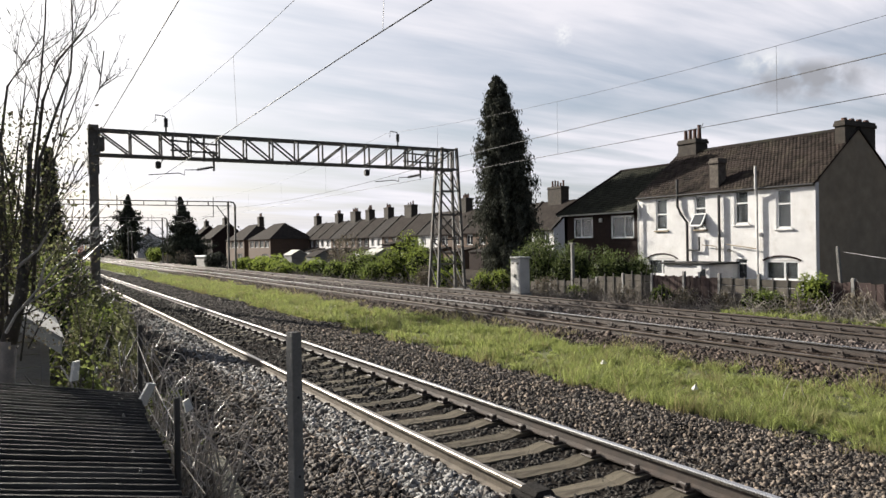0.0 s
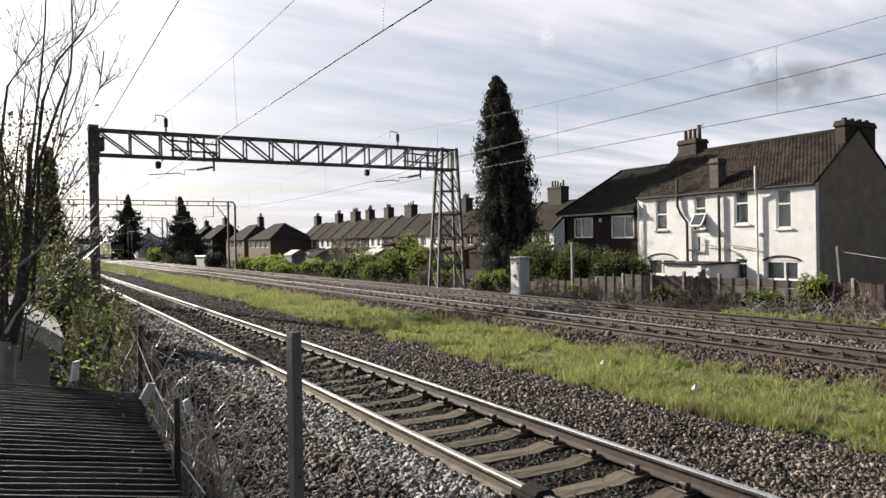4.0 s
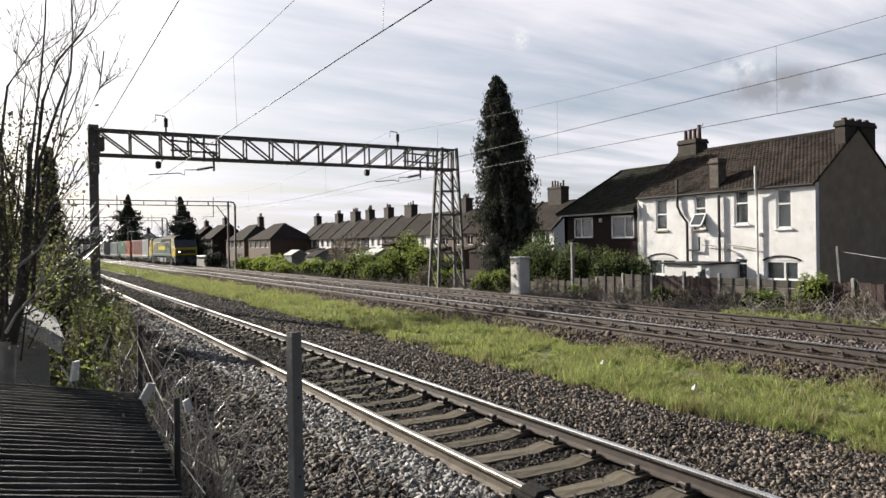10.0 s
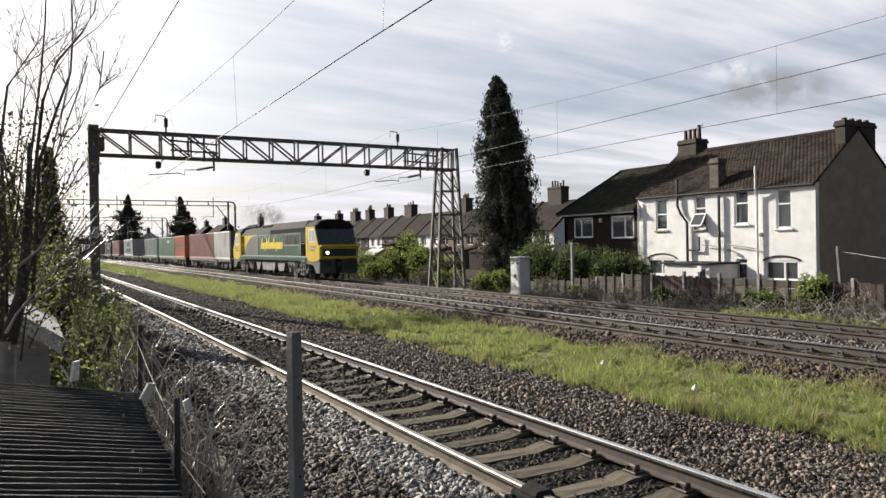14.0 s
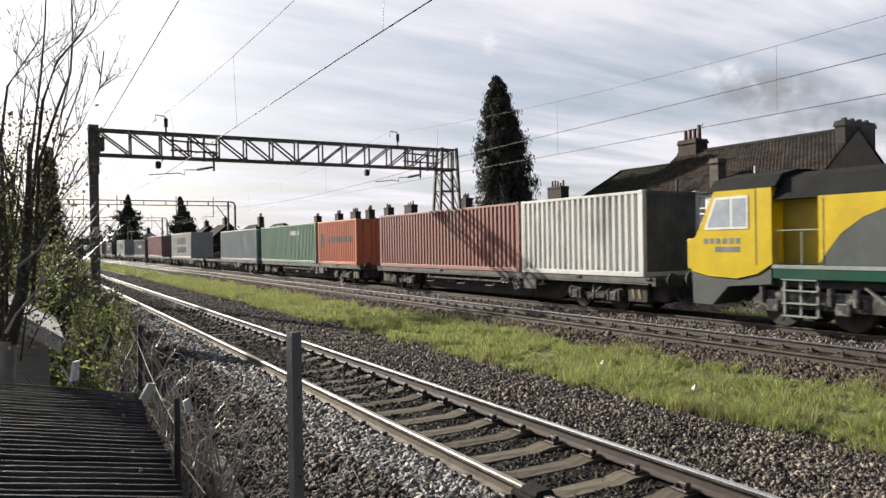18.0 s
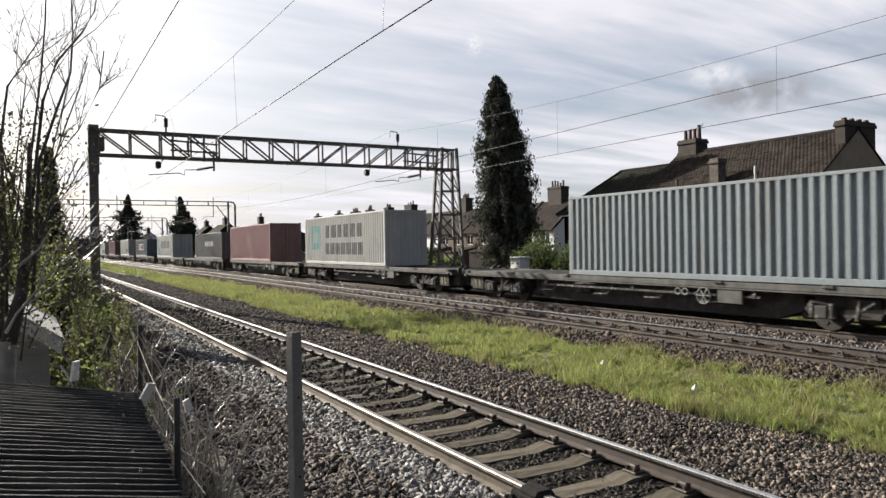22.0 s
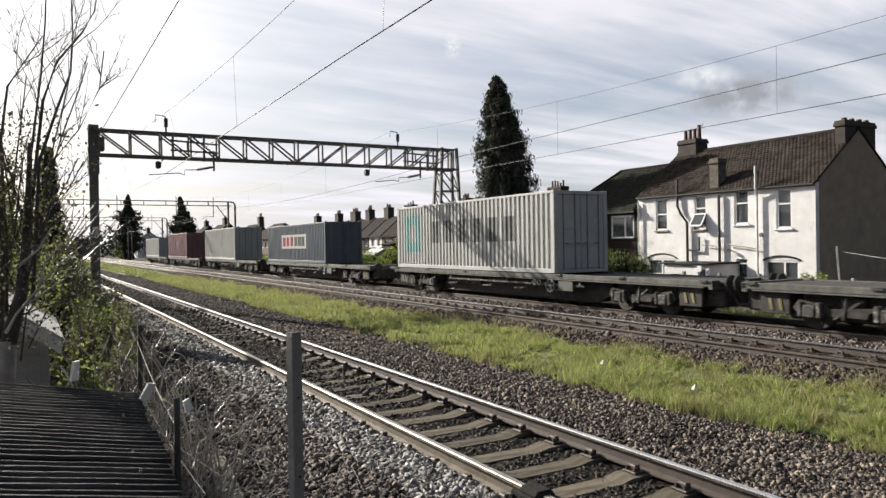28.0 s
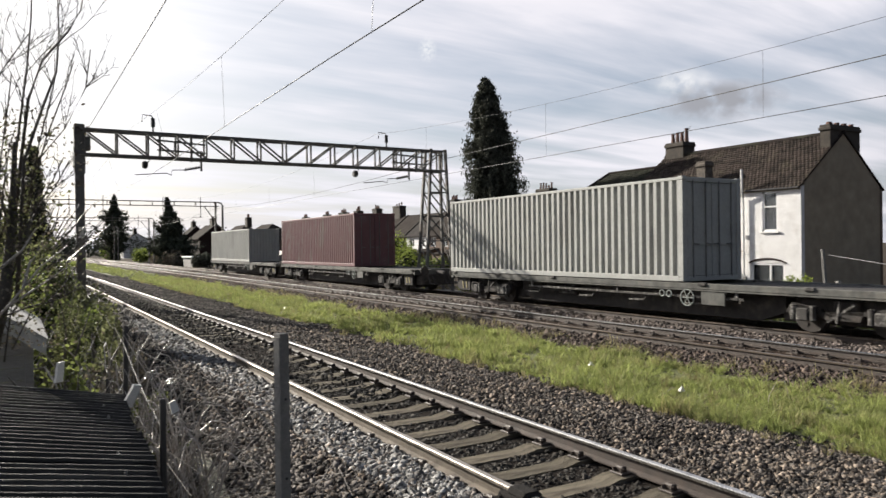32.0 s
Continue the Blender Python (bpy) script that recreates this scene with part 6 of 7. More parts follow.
# left foreground thicket
bush(.42, 7.7, -.4, .26, .35, 1.75, 750, .034, "leaf_ivy", "ivy-clad stump with sunlit yellow-green leaves", "ivy", 1, lumps=6)
bush(.9, 8.3, -.5, .42, .6, .8, 600, .04, "leaf_thicket", "dark ivy and bramble along the boundary", "ivy", 2)
bush(.6, 11.0, -.6, .3, .38, 2.45, 6000, .022, "leaf_thicket", "dense fine-leaved green shrub beside the gantry mast", "shrub", 3, lumps=9)
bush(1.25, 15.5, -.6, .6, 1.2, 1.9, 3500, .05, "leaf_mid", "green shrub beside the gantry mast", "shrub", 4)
bush(.3, 19.5, -.6, .8, 1.6, 3.4, 4000, .07, "leaf_thicket", "dark hedge bush behind the thicket", "bush", 5)
bush(.0, 10.8, -.5, .5, .6, 2.6, 1500, .038, "leaf_ivy", "sunlit green climber behind the bare tree", "climber", 6)
bush(1.0, 9.6, -.5, .45, .9, 1.2, 900, .04, "leaf_dry", "dry bramble tangle along the boundary", "bramble", 8)
for k, (x, y, rx, ry, h, n) in enumerate(((1.25, 11.8, .4, .9, 1.5, 1100), (1.3, 14.5, .45, 1.3, 1.9, 2600), (1.4, 18.0, .5, 1.8, 2.0, 2600), (1.45, 23.0, .5, 2.4, 2.1, 2600), (1.5, 29.0, .5, 2.8, 2.2, 2400))):
    bush(x, y, -.6, rx, ry, h, n, .03 + .0012 * y, "leaf_thicket", "dark bramble thicket along the near boundary", "bramble", 90 + k, group="brambles on the near boundary", stems=16)
for k, (x, y, rx, ry, h, n) in enumerate(((-.6, 24.0, .5, 1.2, 6.4, 3400), (-1.1, 29.0, .7, 1.4, 7.2, 3400), (-.95, 19.5, .45, .9, 5.6, 2600))):
    bush(x, y, -.8, rx, ry, h, n, .05, "leaf_thicket", "tall half-bare ivy-grown tree behind the sheds", "ivy_tree", 190 + k, group="ivy-grown trees behind the sheds", stems=26, lumps=13)
for k, (x, y) in enumerate(((.75, 7.9), (1.1, 8.6), (1.45, 8.0), (.9, 9.8), (1.35, 9.6), (.55, 9.0), (1.5, 7.2))):
    canes(x, y, -.55, 300 + k)
bush(1.55, 10.4, -.5, .3, .7, .6, 420, .045, "leaf_ivy", "low green bramble beside the ballast", "bramble", 9)

for k, (x, y, rx, ry, h, n, sz, mt) in enumerate(((-.6, 12.5, .9, 1.2, 2.4, 2600, .04, "leaf_ivy"), (-1.0, 16.0, 1.2, 1.6, 3.6, 4200, .06, "leaf_dry"), (.0, 17.0, .8, 1.2, 2.9, 3600, .055, "leaf_mid"), (-.5, 24.0, 1.2, 2.0, 4.2, 3600, .08, "leaf_dark"),
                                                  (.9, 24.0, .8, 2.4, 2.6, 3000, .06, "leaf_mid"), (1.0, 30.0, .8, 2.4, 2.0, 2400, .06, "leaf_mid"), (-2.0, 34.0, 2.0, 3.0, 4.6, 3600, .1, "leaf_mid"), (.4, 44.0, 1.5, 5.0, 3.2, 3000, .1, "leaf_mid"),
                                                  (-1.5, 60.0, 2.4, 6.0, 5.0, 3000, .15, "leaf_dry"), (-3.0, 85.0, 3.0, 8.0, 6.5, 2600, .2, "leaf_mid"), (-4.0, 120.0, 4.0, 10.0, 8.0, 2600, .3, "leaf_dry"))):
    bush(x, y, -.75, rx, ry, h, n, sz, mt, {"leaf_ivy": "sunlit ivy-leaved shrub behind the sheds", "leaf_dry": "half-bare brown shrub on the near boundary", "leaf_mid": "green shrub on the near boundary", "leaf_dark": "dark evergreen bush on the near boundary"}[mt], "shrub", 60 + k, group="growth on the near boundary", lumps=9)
bush(.45, 6.75, -.3, .2, .25, 1.4, 420, .034, "leaf_ivy", "sunlit ivy standing against the low shed", "ivy", 80)
bush(1.45, 12.5, -.5, .45, 1.6, 1.1, 2000, .035, "leaf_dry", "dry tangle along the boundary wires", "bramble", 82)

# gardens and bank beyond the line
BANK = [  # x, y, half x, half y, height, leaf, count
    (25.6, 33.6, 2.0, 2.9, 3.9, "leaf_bank", 15000), (25.9, 30.7, 1.6, 1.6, 3.1, "leaf_bank", 7000), (26.2, 28.7, 1.4, 1.4, 2.75, "leaf_bank", 6000), (26.6, 27.0, 1.3, 1.3, 2.75, "leaf_bank", 5500),
    (23.2, 15.4, .75, .75, 1.75, "leaf_light", 3000), (23.0, 17.2, .7, .8, 1.2, "leaf_mid", 1800), (22.4, 15.2, .7, 1.2, .35, "leaf_light", 900),
    (23.6, 34.8, .8, 1.0, 1.55, "leaf_light", 2200), (23.5, 36.3, .8, 1.2, 1.3, "leaf_light", 2000), (23.2, 38.6, .8, 1.2, .9, "leaf_dry", 1000), (23.6, 40.7, .9, 1.4, 1.4, "leaf_light", 2000), (23.2, 43.2, .9, 1.3, 1.45, "leaf_dry", 1300),
    (25.4, 48.6, 1.8, 3.6, 3.9, "leaf_light", 7500), (24.4, 50.6, 1.3, 2.6, 3.0, "leaf_light", 4000), (23.4, 51.8, 1.1, 2.7, 1.65, "leaf_mid", 3000), (24.5, 56.7, 1.4, 4.0, 2.7, "leaf_mid", 3800),
    (25.2, 64.0, 1.8, 5.2, 4.4, "leaf_dry", 1700), (23.8, 62.2, 1.2, 4.2, 1.9, "leaf_mid", 3200), (24.2, 68.4, 1.4, 3.0, 1.9, "leaf_light", 2600),
    (23.6, 73.3, 1.3, 7.0, 1.35, "leaf_light", 3600), (24.6, 80.0, 1.8, 5.0, 2.0, "leaf_light", 3000), (24.8, 87.0, 1.8, 5.0, 2.1, "leaf_light", 3000), (24.2, 93.8, 1.4, 3.6, 1.7, "leaf_light", 2000),
    (23.5, 106.0, 1.8, 2.4, 2.4, "leaf_dark", 2500), (21.9, 121.0, 1.6, 3.0, 2.8, "leaf_dry", 1800), (22.0, 133.0, 1.8, 4.0, 2.6, "leaf_dry", 1500),
    (30.0, 52.0, 2.0, 3.0, 2.4, "leaf_mid", 2500), (33.0, 62.0, 2.5, 4.0, 2.8, "leaf_mid", 2500), (34.0, 48.0, 2.5, 3.0, 2.4, "leaf_dry", 1800), (32.0, 75.0, 2.5, 5.0, 2.2, "leaf_mid", 2000),
    (34.0, 90.0, 3.0, 6.0, 2.4, "leaf_dry", 2000), (23.0, 160.0, 2.2, 6.0, 3.4, "leaf_light", 1800), (21.5, 200.0, 2.4, 8.0, 4.0, "leaf_mid", 1500), (24.0, 215.0, 3.0, 8.0, 7.0, "leaf_dry", 1800),
    (26.0, 180.0, 3.0, 6.0, 6.0, "leaf_dark", 1800), (28.0, 150.0, 3.0, 5.0, 5.0, "leaf_dry", 1500),
]
for k, (x, y, rx, ry, h, mt, n) in enumerate(BANK):
    far = y > 60
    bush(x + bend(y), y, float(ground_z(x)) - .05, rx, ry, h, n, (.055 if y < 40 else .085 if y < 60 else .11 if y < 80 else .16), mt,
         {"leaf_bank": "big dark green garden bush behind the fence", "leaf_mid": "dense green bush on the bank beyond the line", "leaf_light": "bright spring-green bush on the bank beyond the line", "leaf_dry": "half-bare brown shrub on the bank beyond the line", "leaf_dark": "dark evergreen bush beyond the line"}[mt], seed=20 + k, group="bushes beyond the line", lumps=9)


def far_woods():
    cs, sz = [], []
    rnd = np.random.default_rng(9)
    for k in range(60):
        y = rnd.uniform(330, 560)
        x = rnd.uniform(-40, 130) + (y - 330) * .1
        h = rnd.uniform(6, 13)
        m = 260
        d = rnd.normal(size=(m, 3)) * np.array([3.2, 3.0, h * .27]) + np.array([x, y, h * .55 - 2])
        cs.append(d)
    c = np.concatenate(cs)
    c = c[c[:, 2] > -2]
    me = soup("far_woods", leaves(c, np.full(len(c), .95)), 4, "wood_far")
    tagged(new("far_woods", me), "hazy far woodland at the end of the line", "woods", kind="stuff")


far_woods()


# ---- drifting clouds, far beyond everything ----
def cloud(name, label, w, h, tone, dens, seed, rows, lit=False):
    """A thin soft bank of vapour: its cover fades to nothing at an uneven rim."""
    m = bpy.data.materials.new(name)
    m.use_nodes = True
    nt = m.node_tree
    nt.nodes.remove(nt.nodes["Principled BSDF"])
    co = nt.nodes.new("ShaderNodeTexCoord")
    ln = nt.nodes.new("ShaderNodeVectorMath")
    ln.operation = "LENGTH"
    sc = nt.nodes.new("ShaderNodeVectorMath")
    sc.operation = "MULTIPLY"
    sc.inputs[1].default_value = (2 / w, 0, 2 / h)
    nt.links.new(co.outputs["Object"], sc.inputs[0])
    nt.links.new(sc.outputs[0], ln.inputs[0])
    no = nt.nodes.new("ShaderNodeTexNoise")
    no.noise_dimensions = "4D"
    no.inputs["W"].default_value = seed
    no.inputs["Scale"].default_value, no.inputs["Detail"].default_value = 3.5 / w * 2, 7
    nt.links.new(co.outputs["Object"], no.inputs["Vector"])

    def op(kind, a, b, clamp=False):
        n = nt.nodes.new("ShaderNodeMath")
        n.operation, n.use_clamp = kind, clamp
        for i, v in enumerate((a, b)):
            if isinstance(v, float):
                n.inputs[i].default_value = v
            else:
                nt.links.new(v, n.inputs[i])
        return n.outputs[0]
    rim = op("SUBTRACT", 1.0, ln.outputs["Value"], True)
    fac = op("MULTIPLY", op("MULTIPLY", rim, op("MULTIPLY", op("SUBTRACT", no.outputs[0], 0.3), 3.6, True)), dens, True)
    # sky clouds glow at their tone in place of sunlight; smoke is lit
    em = nt.nodes.new("ShaderNodeBsdfDiffuse" if lit else "ShaderNodeEmission")
    em.inputs["Color"].default_value = (*tone, 1)
    tr = nt.nodes.new("ShaderNodeBsdfTransparent")
    mx = nt.nodes.new("ShaderNodeMixShader")
    nt.links.new(fac, mx.inputs[0])
    nt.links.new(tr.outputs[0], mx.inputs[1])
    nt.links.new(em.outputs[0], mx.inputs[2])
    nt.links.new(mx.outputs[0], nt.nodes["Material Output"].inputs["Surface"])
    g = Geo()
    n = 12
    for i in range(n + 1):
        for j in range(n + 1):
            u, v = i / n * 2 - 1, j / n * 2 - 1
            g.v.append((u * w / 2, -.04 * w * (1 - u * u) * (1 - v * v), v * h / 2))
    for i in range(n):
        for j in range(n):
            a = i * (n + 1) + j
            g.f.append((a, a + n + 1, a + n + 2, a + 1))
            g.mi.append(0)
    ob = part(name, g, m)
    tagged(ob, label, "smoke" if lit else "cloud", group="puffs of exhaust" if lit else "drifting clouds")
    DRIFT.append((ob, rows))


DRIFT = []


def up_there(az, el, d=1800.0):
    a, e = radians(az), radians(el)
    return pose(EYE.x + d * math.cos(e) * math.sin(a), EYE.y + d * math.cos(e) * math.cos(a), EYE.z + d * math.sin(e), 0, 0, -az)


cloud("dark_cloud", "small dark grey cloud drifting along", 300.0, 105.0, (.2, .205, .225), 1.9, 2.0, [(0, up_there(56.6, 11.0)), (16, up_there(54.2, 10.6)), (32, up_there(51.8, 10.3))])
cloud("pale_cloud", "bright white rim of a small cloud drifting along", 160.0, 70.0, (.5, .5, .505), .9, 5.0, [(0, up_there(53.9, 12.6)), (16, up_there(51.5, 12.2)), (32, up_there(49.1, 11.9))])
cloud("white_puff", "small bright white puff of cloud", 50.0, 70.0, (.53, .53, .53), .7, 9.0, [(0, up_there(39.4, 15.8)), (16, up_there(34.2, 15.5)), (32, up_there(29.6, 15.2))])


def trail(back, z):
    """Exhaust that hangs behind the locomotive as it goes."""
    rows = []
    for k in range(17):
        y = -16.05 + back + SPEED * (T_REF - 2.0 * k)
        rows.append((2.0 * k, pose(FAR_X + bend(y), y, FAR_Z + z, 0, 0, -72)))
    return rows


for k, (back, z, w, h, dens) in enumerate(((2.2, 4.5, 3.0, 1.5, .8), (4.6, 4.9, 4.2, 1.9, .7), (8.0, 5.0, 5.5, 2.0, .5))):
    cloud("exhaust_smoke", "thin grey puff of diesel exhaust over the train", w, h, (.3, .3, .3), dens, 20.0 + k, trail(back, z), True)


# ---- foreground sheds and boundary ----
def corrugated(y0, y1, x0, x1, z0, slope, pitch=.0985, amp=.017):
    """One corrugated sheet with real thickness, dented and uneven along its ribs."""
    n, m = int(round((y1 - y0) / pitch)) * 6, 36
    g = Geo()
    for lift in (0, -.005):
        for j in range(m + 1):
            x = x0 + (x1 - x0) * j / m
            for i in range(n + 1):
                y = y0 + (y1 - y0) * i / n
                dent = .006 * noise.noise(Vector((x * 2.2, y * 5, 1))) + .0035 * noise.noise(Vector((x * 9, y * 12, 4)))
                g.v.append((x, y, z0 + slope * x + amp * math.sin(2 * math.pi * (y - y0) / pitch) + dent + lift))
    w, o = n + 1, (n + 1) * (m + 1)
    for j in range(m):
        for i in range(n):
            a = j * w + i
            g.f += [(a, a + 1, a + w + 1, a + w), (o + a, o + a + w, o + a + w + 1, o + a + 1)]
    for a, b in [(j * w, (j + 1) * w) for j in range(m)] + [(j * w + n, (j + 1) * w + n) for j in range(m)] + [(i, i + 1) for i in range(n)] + [(m * w + i, m * w + i + 1) for i in range(n)]:
        g.f.append((a, b, o + b, o + a))
    g.mi = [0] * len(g.f)
    return g


def low_shed():
    s = thing("low_shed", "low timber shed under black corrugated sheets", "shed", pose(.02, 0, 0, 0, 0, -2.2))
    z0, sl = .965, -.186
    for k in range(6):
        ya = 2.1 + k * .6895
        sh = part("corrugated_sheet", corrugated(ya, ya + .788, -2.6 + .01 * (k % 3),   .44 + .02 * (k % 2), z0 + .004 * (k % 2), sl), "felt", s, "black corrugated roofing sheet with dull streaks", smooth=True)
        for x in (-1.6, -.86, -.45, .3):
            for d in ((.13,) if k % 2 else (.435,)):
                y = ya + d + .019 - .0
                part("bolt", Geo().disc((x + .03 * math.sin(k * 3 + d * 9), y, z0 + sl * x + .018), .009, .012, "z", 8).disc((x + .03 * math.sin(k * 3 + d * 9), y, z0 + sl * x + .028), .005, .01, "z", 6), "timber_grey", sh)
    for k in range(11):
        z = -.66 + k * .125
        part("board", Geo().box(.33, .355, 2.2, 6.1, z, z + .118), "timber", s)
        part("board", Geo().box(-2.4, .33, 6.08, 6.105, z, z + .118), "timber", s)
    for x, y in ((-2.4, 2.2), (-2.4, 6.0), (.255, 2.2), (.255, 6.0)):
        part("corner_post", Geo().box(x, x + .07, y, y + .07, -.7, .8), "timber", s)
    part("fascia", Geo().box(-2.5, .4, 6.11, 6.135, .78, .86), "timber", s)


low_shed()


def board_shed():
    s = thing("garden_shed", "grey weatherboarded shed with a pale felted gable roof", "shed", pose(0, 8.5, 0))
    xe, ze, xr, zr = .22, 1.15, -1.3, 2.2
    sl = (zr - ze) / (xr - xe)
    for k in range(20):
        z = -.7 + k * .13
        top = xe - .12 if z + .13 < ze else (z + .1 - ze) / sl + xe - .12
        x0 = -2.6 if z < ze else 2 * xr - top
        if top - x0 > .1:
            part("board", Geo().prism([(-.0, z), (-.022, z + .004), (-.01, z + .128), (0, z + .128)], "x", x0, top), "timber_shed", s)
    part("side_wall", Geo().box(xe - .16, xe - .12, 0, 2.2, -.7, ze - .06), "timber_shed", s)
    part("corner_board", Geo().box(xe - .16, xe - .08, -.03, .04, -.7, ze - .02, .006), "timber_shed", s)
    part("roof_slope", Geo().prism([(xe + .02, ze - .05), (xr, zr), (xr, zr + .045), (xe + .05, ze + .0)], "y", -.14, 2.4), "roof_pale", s, "pale worn roofing felt")
    part("roof_slope", Geo().prism([(2 * xr - xe - .02, ze - .05), (xr, zr), (xr, zr + .045), (2 * xr - xe - .05, ze)], "y", -.14, 2.4), "roof_pale", s, "pale worn roofing felt")
    part("barge_board", Geo().prism([(xe + .03, ze - .16), (xr, zr - .1), (xr, zr + .01), (xe + .03, ze - .03)], "y", -.165, -.143), "cabinet_paint", s, "pale barge board")


board_shed()
g = Geo().prism([(-.03, -.03), (.03, -.03), (.034, -.026), (.034, .026), (.03, .03), (-.03, .03), (-.034, .026), (-.034, -.026)], "z", 0, 2.2)
g.prism([(-.028, -.028), (.028, -.028), (.028, .028), (-.028, .028)], "z", 2.2, 2.22)
post = thing("fence_post", "weathered grey concrete post standing alone by the line", "post", pose(1.29, 4.0, -.66, 0, 0, 18))
part("shaft", g, "post_concrete", post)
for z in (.5, .95, 1.4, 1.85):
    part("wire_hole", Geo().disc((0, -.035, z), .008, .004, "y", 8), "black_paint", post)

rnd = random.Random(21)
for x, y, h, lean in ((.80, 7.0, 2.02, 1), (.86, 5.3, 1.66, 0), (.92, 8.6, 1.3, -4), (1.0, 10.4, 1.2, 2), (1.05, 12.4, 1.4, -2)):
    p = thing("timber_post", "dark rotting timber fence post", "post", pose(x, y, -.65, 0, lean, 0), group="old boundary posts")
    part("shaft", Geo().box(-.02, .02, -.02, .02, 0, h, .007), "timber", p)
wf = thing("wire_fence", "sagging rusty wires of an old boundary fence", "fence")
for z, s in ((1.2, .06), (.85, .1), (.5, .05), (.15, .08)):
    for (xa, ya), (xb, yb) in (((1.29, 4.0), (.86, 7.0)), ((.86, 7.0), (.92, 8.6)), ((.92, 8.6), (1.0, 10.4)), ((1.0, 10.4), (1.05, 12.4))):
        part("wire", Geo().tube([(xa + (xb - xa) * f, ya + (yb - ya) * f, z - s * 4 * f * (1 - f)) for f in (0, .2, .4, .6, .8, 1)], .0025, 4), "rust", wf)


for za, (xb, yb, zb) in ((1.3, (1.27, 6.0, .42)), (1.22, (.88, 5.3, .75)), (1.0, (1.2, 6.1, .1)), (.8, (1.1, 5.6, .2)), (1.36, (1.5, 6.6, .1))):
    part("fallen_wire", Geo().tube([(.81 + (xb - .81) * f, 7.0 + (yb - 7.0) * f, za + (zb - za) * f - .05 * math.sin(math.pi * f)) for f in (0, .2, .4, .6, .8, 1)], .0038, 5), "stem", wf, "pale slack wire hanging from the post")


def stems_patch(name, label, n, xr, yr, ln, mat, seed, zoff=0.0, r=(.003, .008), up=.55):
    rnd = random.Random(seed)
    g = Geo()
    for _ in range(n):
        x, y = rnd.uniform(*xr), rnd.uniform(*yr)
        d = Vector((rnd.uniform(-1, 1), rnd.uniform(-1, 1), rnd.uniform(.1, up * 2)))
        pts = branch_path((x, y, float(ground_z(x)) + zoff), d, rnd.uniform(*ln), 6, .16, -.09, rnd)
        pts = [Vector((p.x, p.y, max(p.z, float(ground_z(p.x)) + .01))) for p in pts]
        q = rnd.uniform(*r)
        g.tube(pts, q, 4, q * .4, caps=False)
    return tagged(part(name, g, mat), label, "bramble", kind="stuff")


stems_patch("bramble_canes", "pale dead bramble canes arching over the boundary", 260, (.75, 1.4), (6.4, 13), (.6, 1.6), "stem", 5, r=(.003, .008), up=.8)
stems_patch("bramble_tangle", "dark dead bramble canes over the boundary", 520, (.75, 1.4), (5.4, 13), (.5, 1.3), "stem_dark", 25, r=(.003, .008), up=.7)
stems_patch("ivy_canes", "pale bare canes standing in the ivy", 130, (.3, 1.0), (6.7, 9.2), (.7, 1.7), "stem", 35, r=(.003, .006), up=1.3)
stems_patch("dead_stalks", "dead stalks lying on the ballast shoulder", 90, (1.3, 2.8), (4.8, 11), (.3, 1.0), "stem", 6, r=(.003, .006), up=.12)
stems_patch("dry_weeds", "dry brown weeds in front of the garden fence", 1500, (21.3, 23.5), (10.5, 30.5), (.4, 1.25), "stem_dark", 7, r=(.006, .014))
stems_patch("twig_tangle", "brown dead twigs littered along the boundary", 500, (.9, 1.7), (4.7, 13), (.25, .7), "stem_dark", 15, r=(.003, .006), up=.18)
stems_patch("fence_brambles", "pale dead brambles heaped at the fence corner", 380, (21.6, 23.2), (10.5, 17), (.5, 1.5), "stem", 16, r=(.007, .014))
stems_patch("dry_weeds_bank", "dry stalks along the far bank", 500, (20.6, 24.2), (31, 70), (.4, 1.1), "stem_dark", 8, r=(.008, .018))
stems_patch("weed_stalks", "thin dead stalks standing in the grass strip", 90, (7.3, 11.3), (5, 40), (.15, .5), "stem", 9, up=1.5)

for x, y, z, rx, ry, rz, w, d, h, lab in ((.71, 6.0, .84, 10, 25, 20, .07, .03, .19, "white scrap of card caught in the fence"), (1.07, 6.0, .75, -8, -14, 10, .06, .03, .1, "white plastic scrap caught in the fence"), (.28, 6.6, .98, 0, 8, 30, .06, .03, .17, "pale scrap hanging in the ivy"), (.43, 6.45, .78, 20, -20, 0, .1, .02, .1, "pale scrap lying on the shed edge")):
    o = part("scrap", Geo().prism([(-w / 2, 0), (w / 2, .01), (w / 2 * .8, h), (-w / 2 * .9, h * .93)], "y", -d / 2, d / 2), "paper")
    o.matrix_basis = pose(x, y, z, rx, ry, rz)
    tagged(o, lab, "litter", group="litter on the boundary")
for x, y, z in ((8.76, 7.67, -.24), (9.24, 10.23, -.24), (22.93, 15.7, -.42)):
    o = part("litter", Geo().add([(-.06, -.03, 0), (.07, -.02, 0), (.05, .05, .02), (-.04, .04, .01), (0, 0, .07), (.03, .02, .08)], [(0, 1, 4), (1, 5, 4), (1, 2, 5), (2, 3, 5), (3, 4, 5), (3, 0, 4), (0, 3, 2, 1)]), "paper")
    o.location = (x, y, z)
    tagged(o, "white scrap of litter lying in the grass", "litter", group="litter by the tracks")
k = thing("concrete_edging", "mossy concrete edging slab beside the ballast", "edging", pose(1.78, 7.9, -.56, 0, 0, -6))
part("slab", Geo().box(-.1, .1, -1.0, 1.1, -.1, .12, .015), "edging_stone", k)


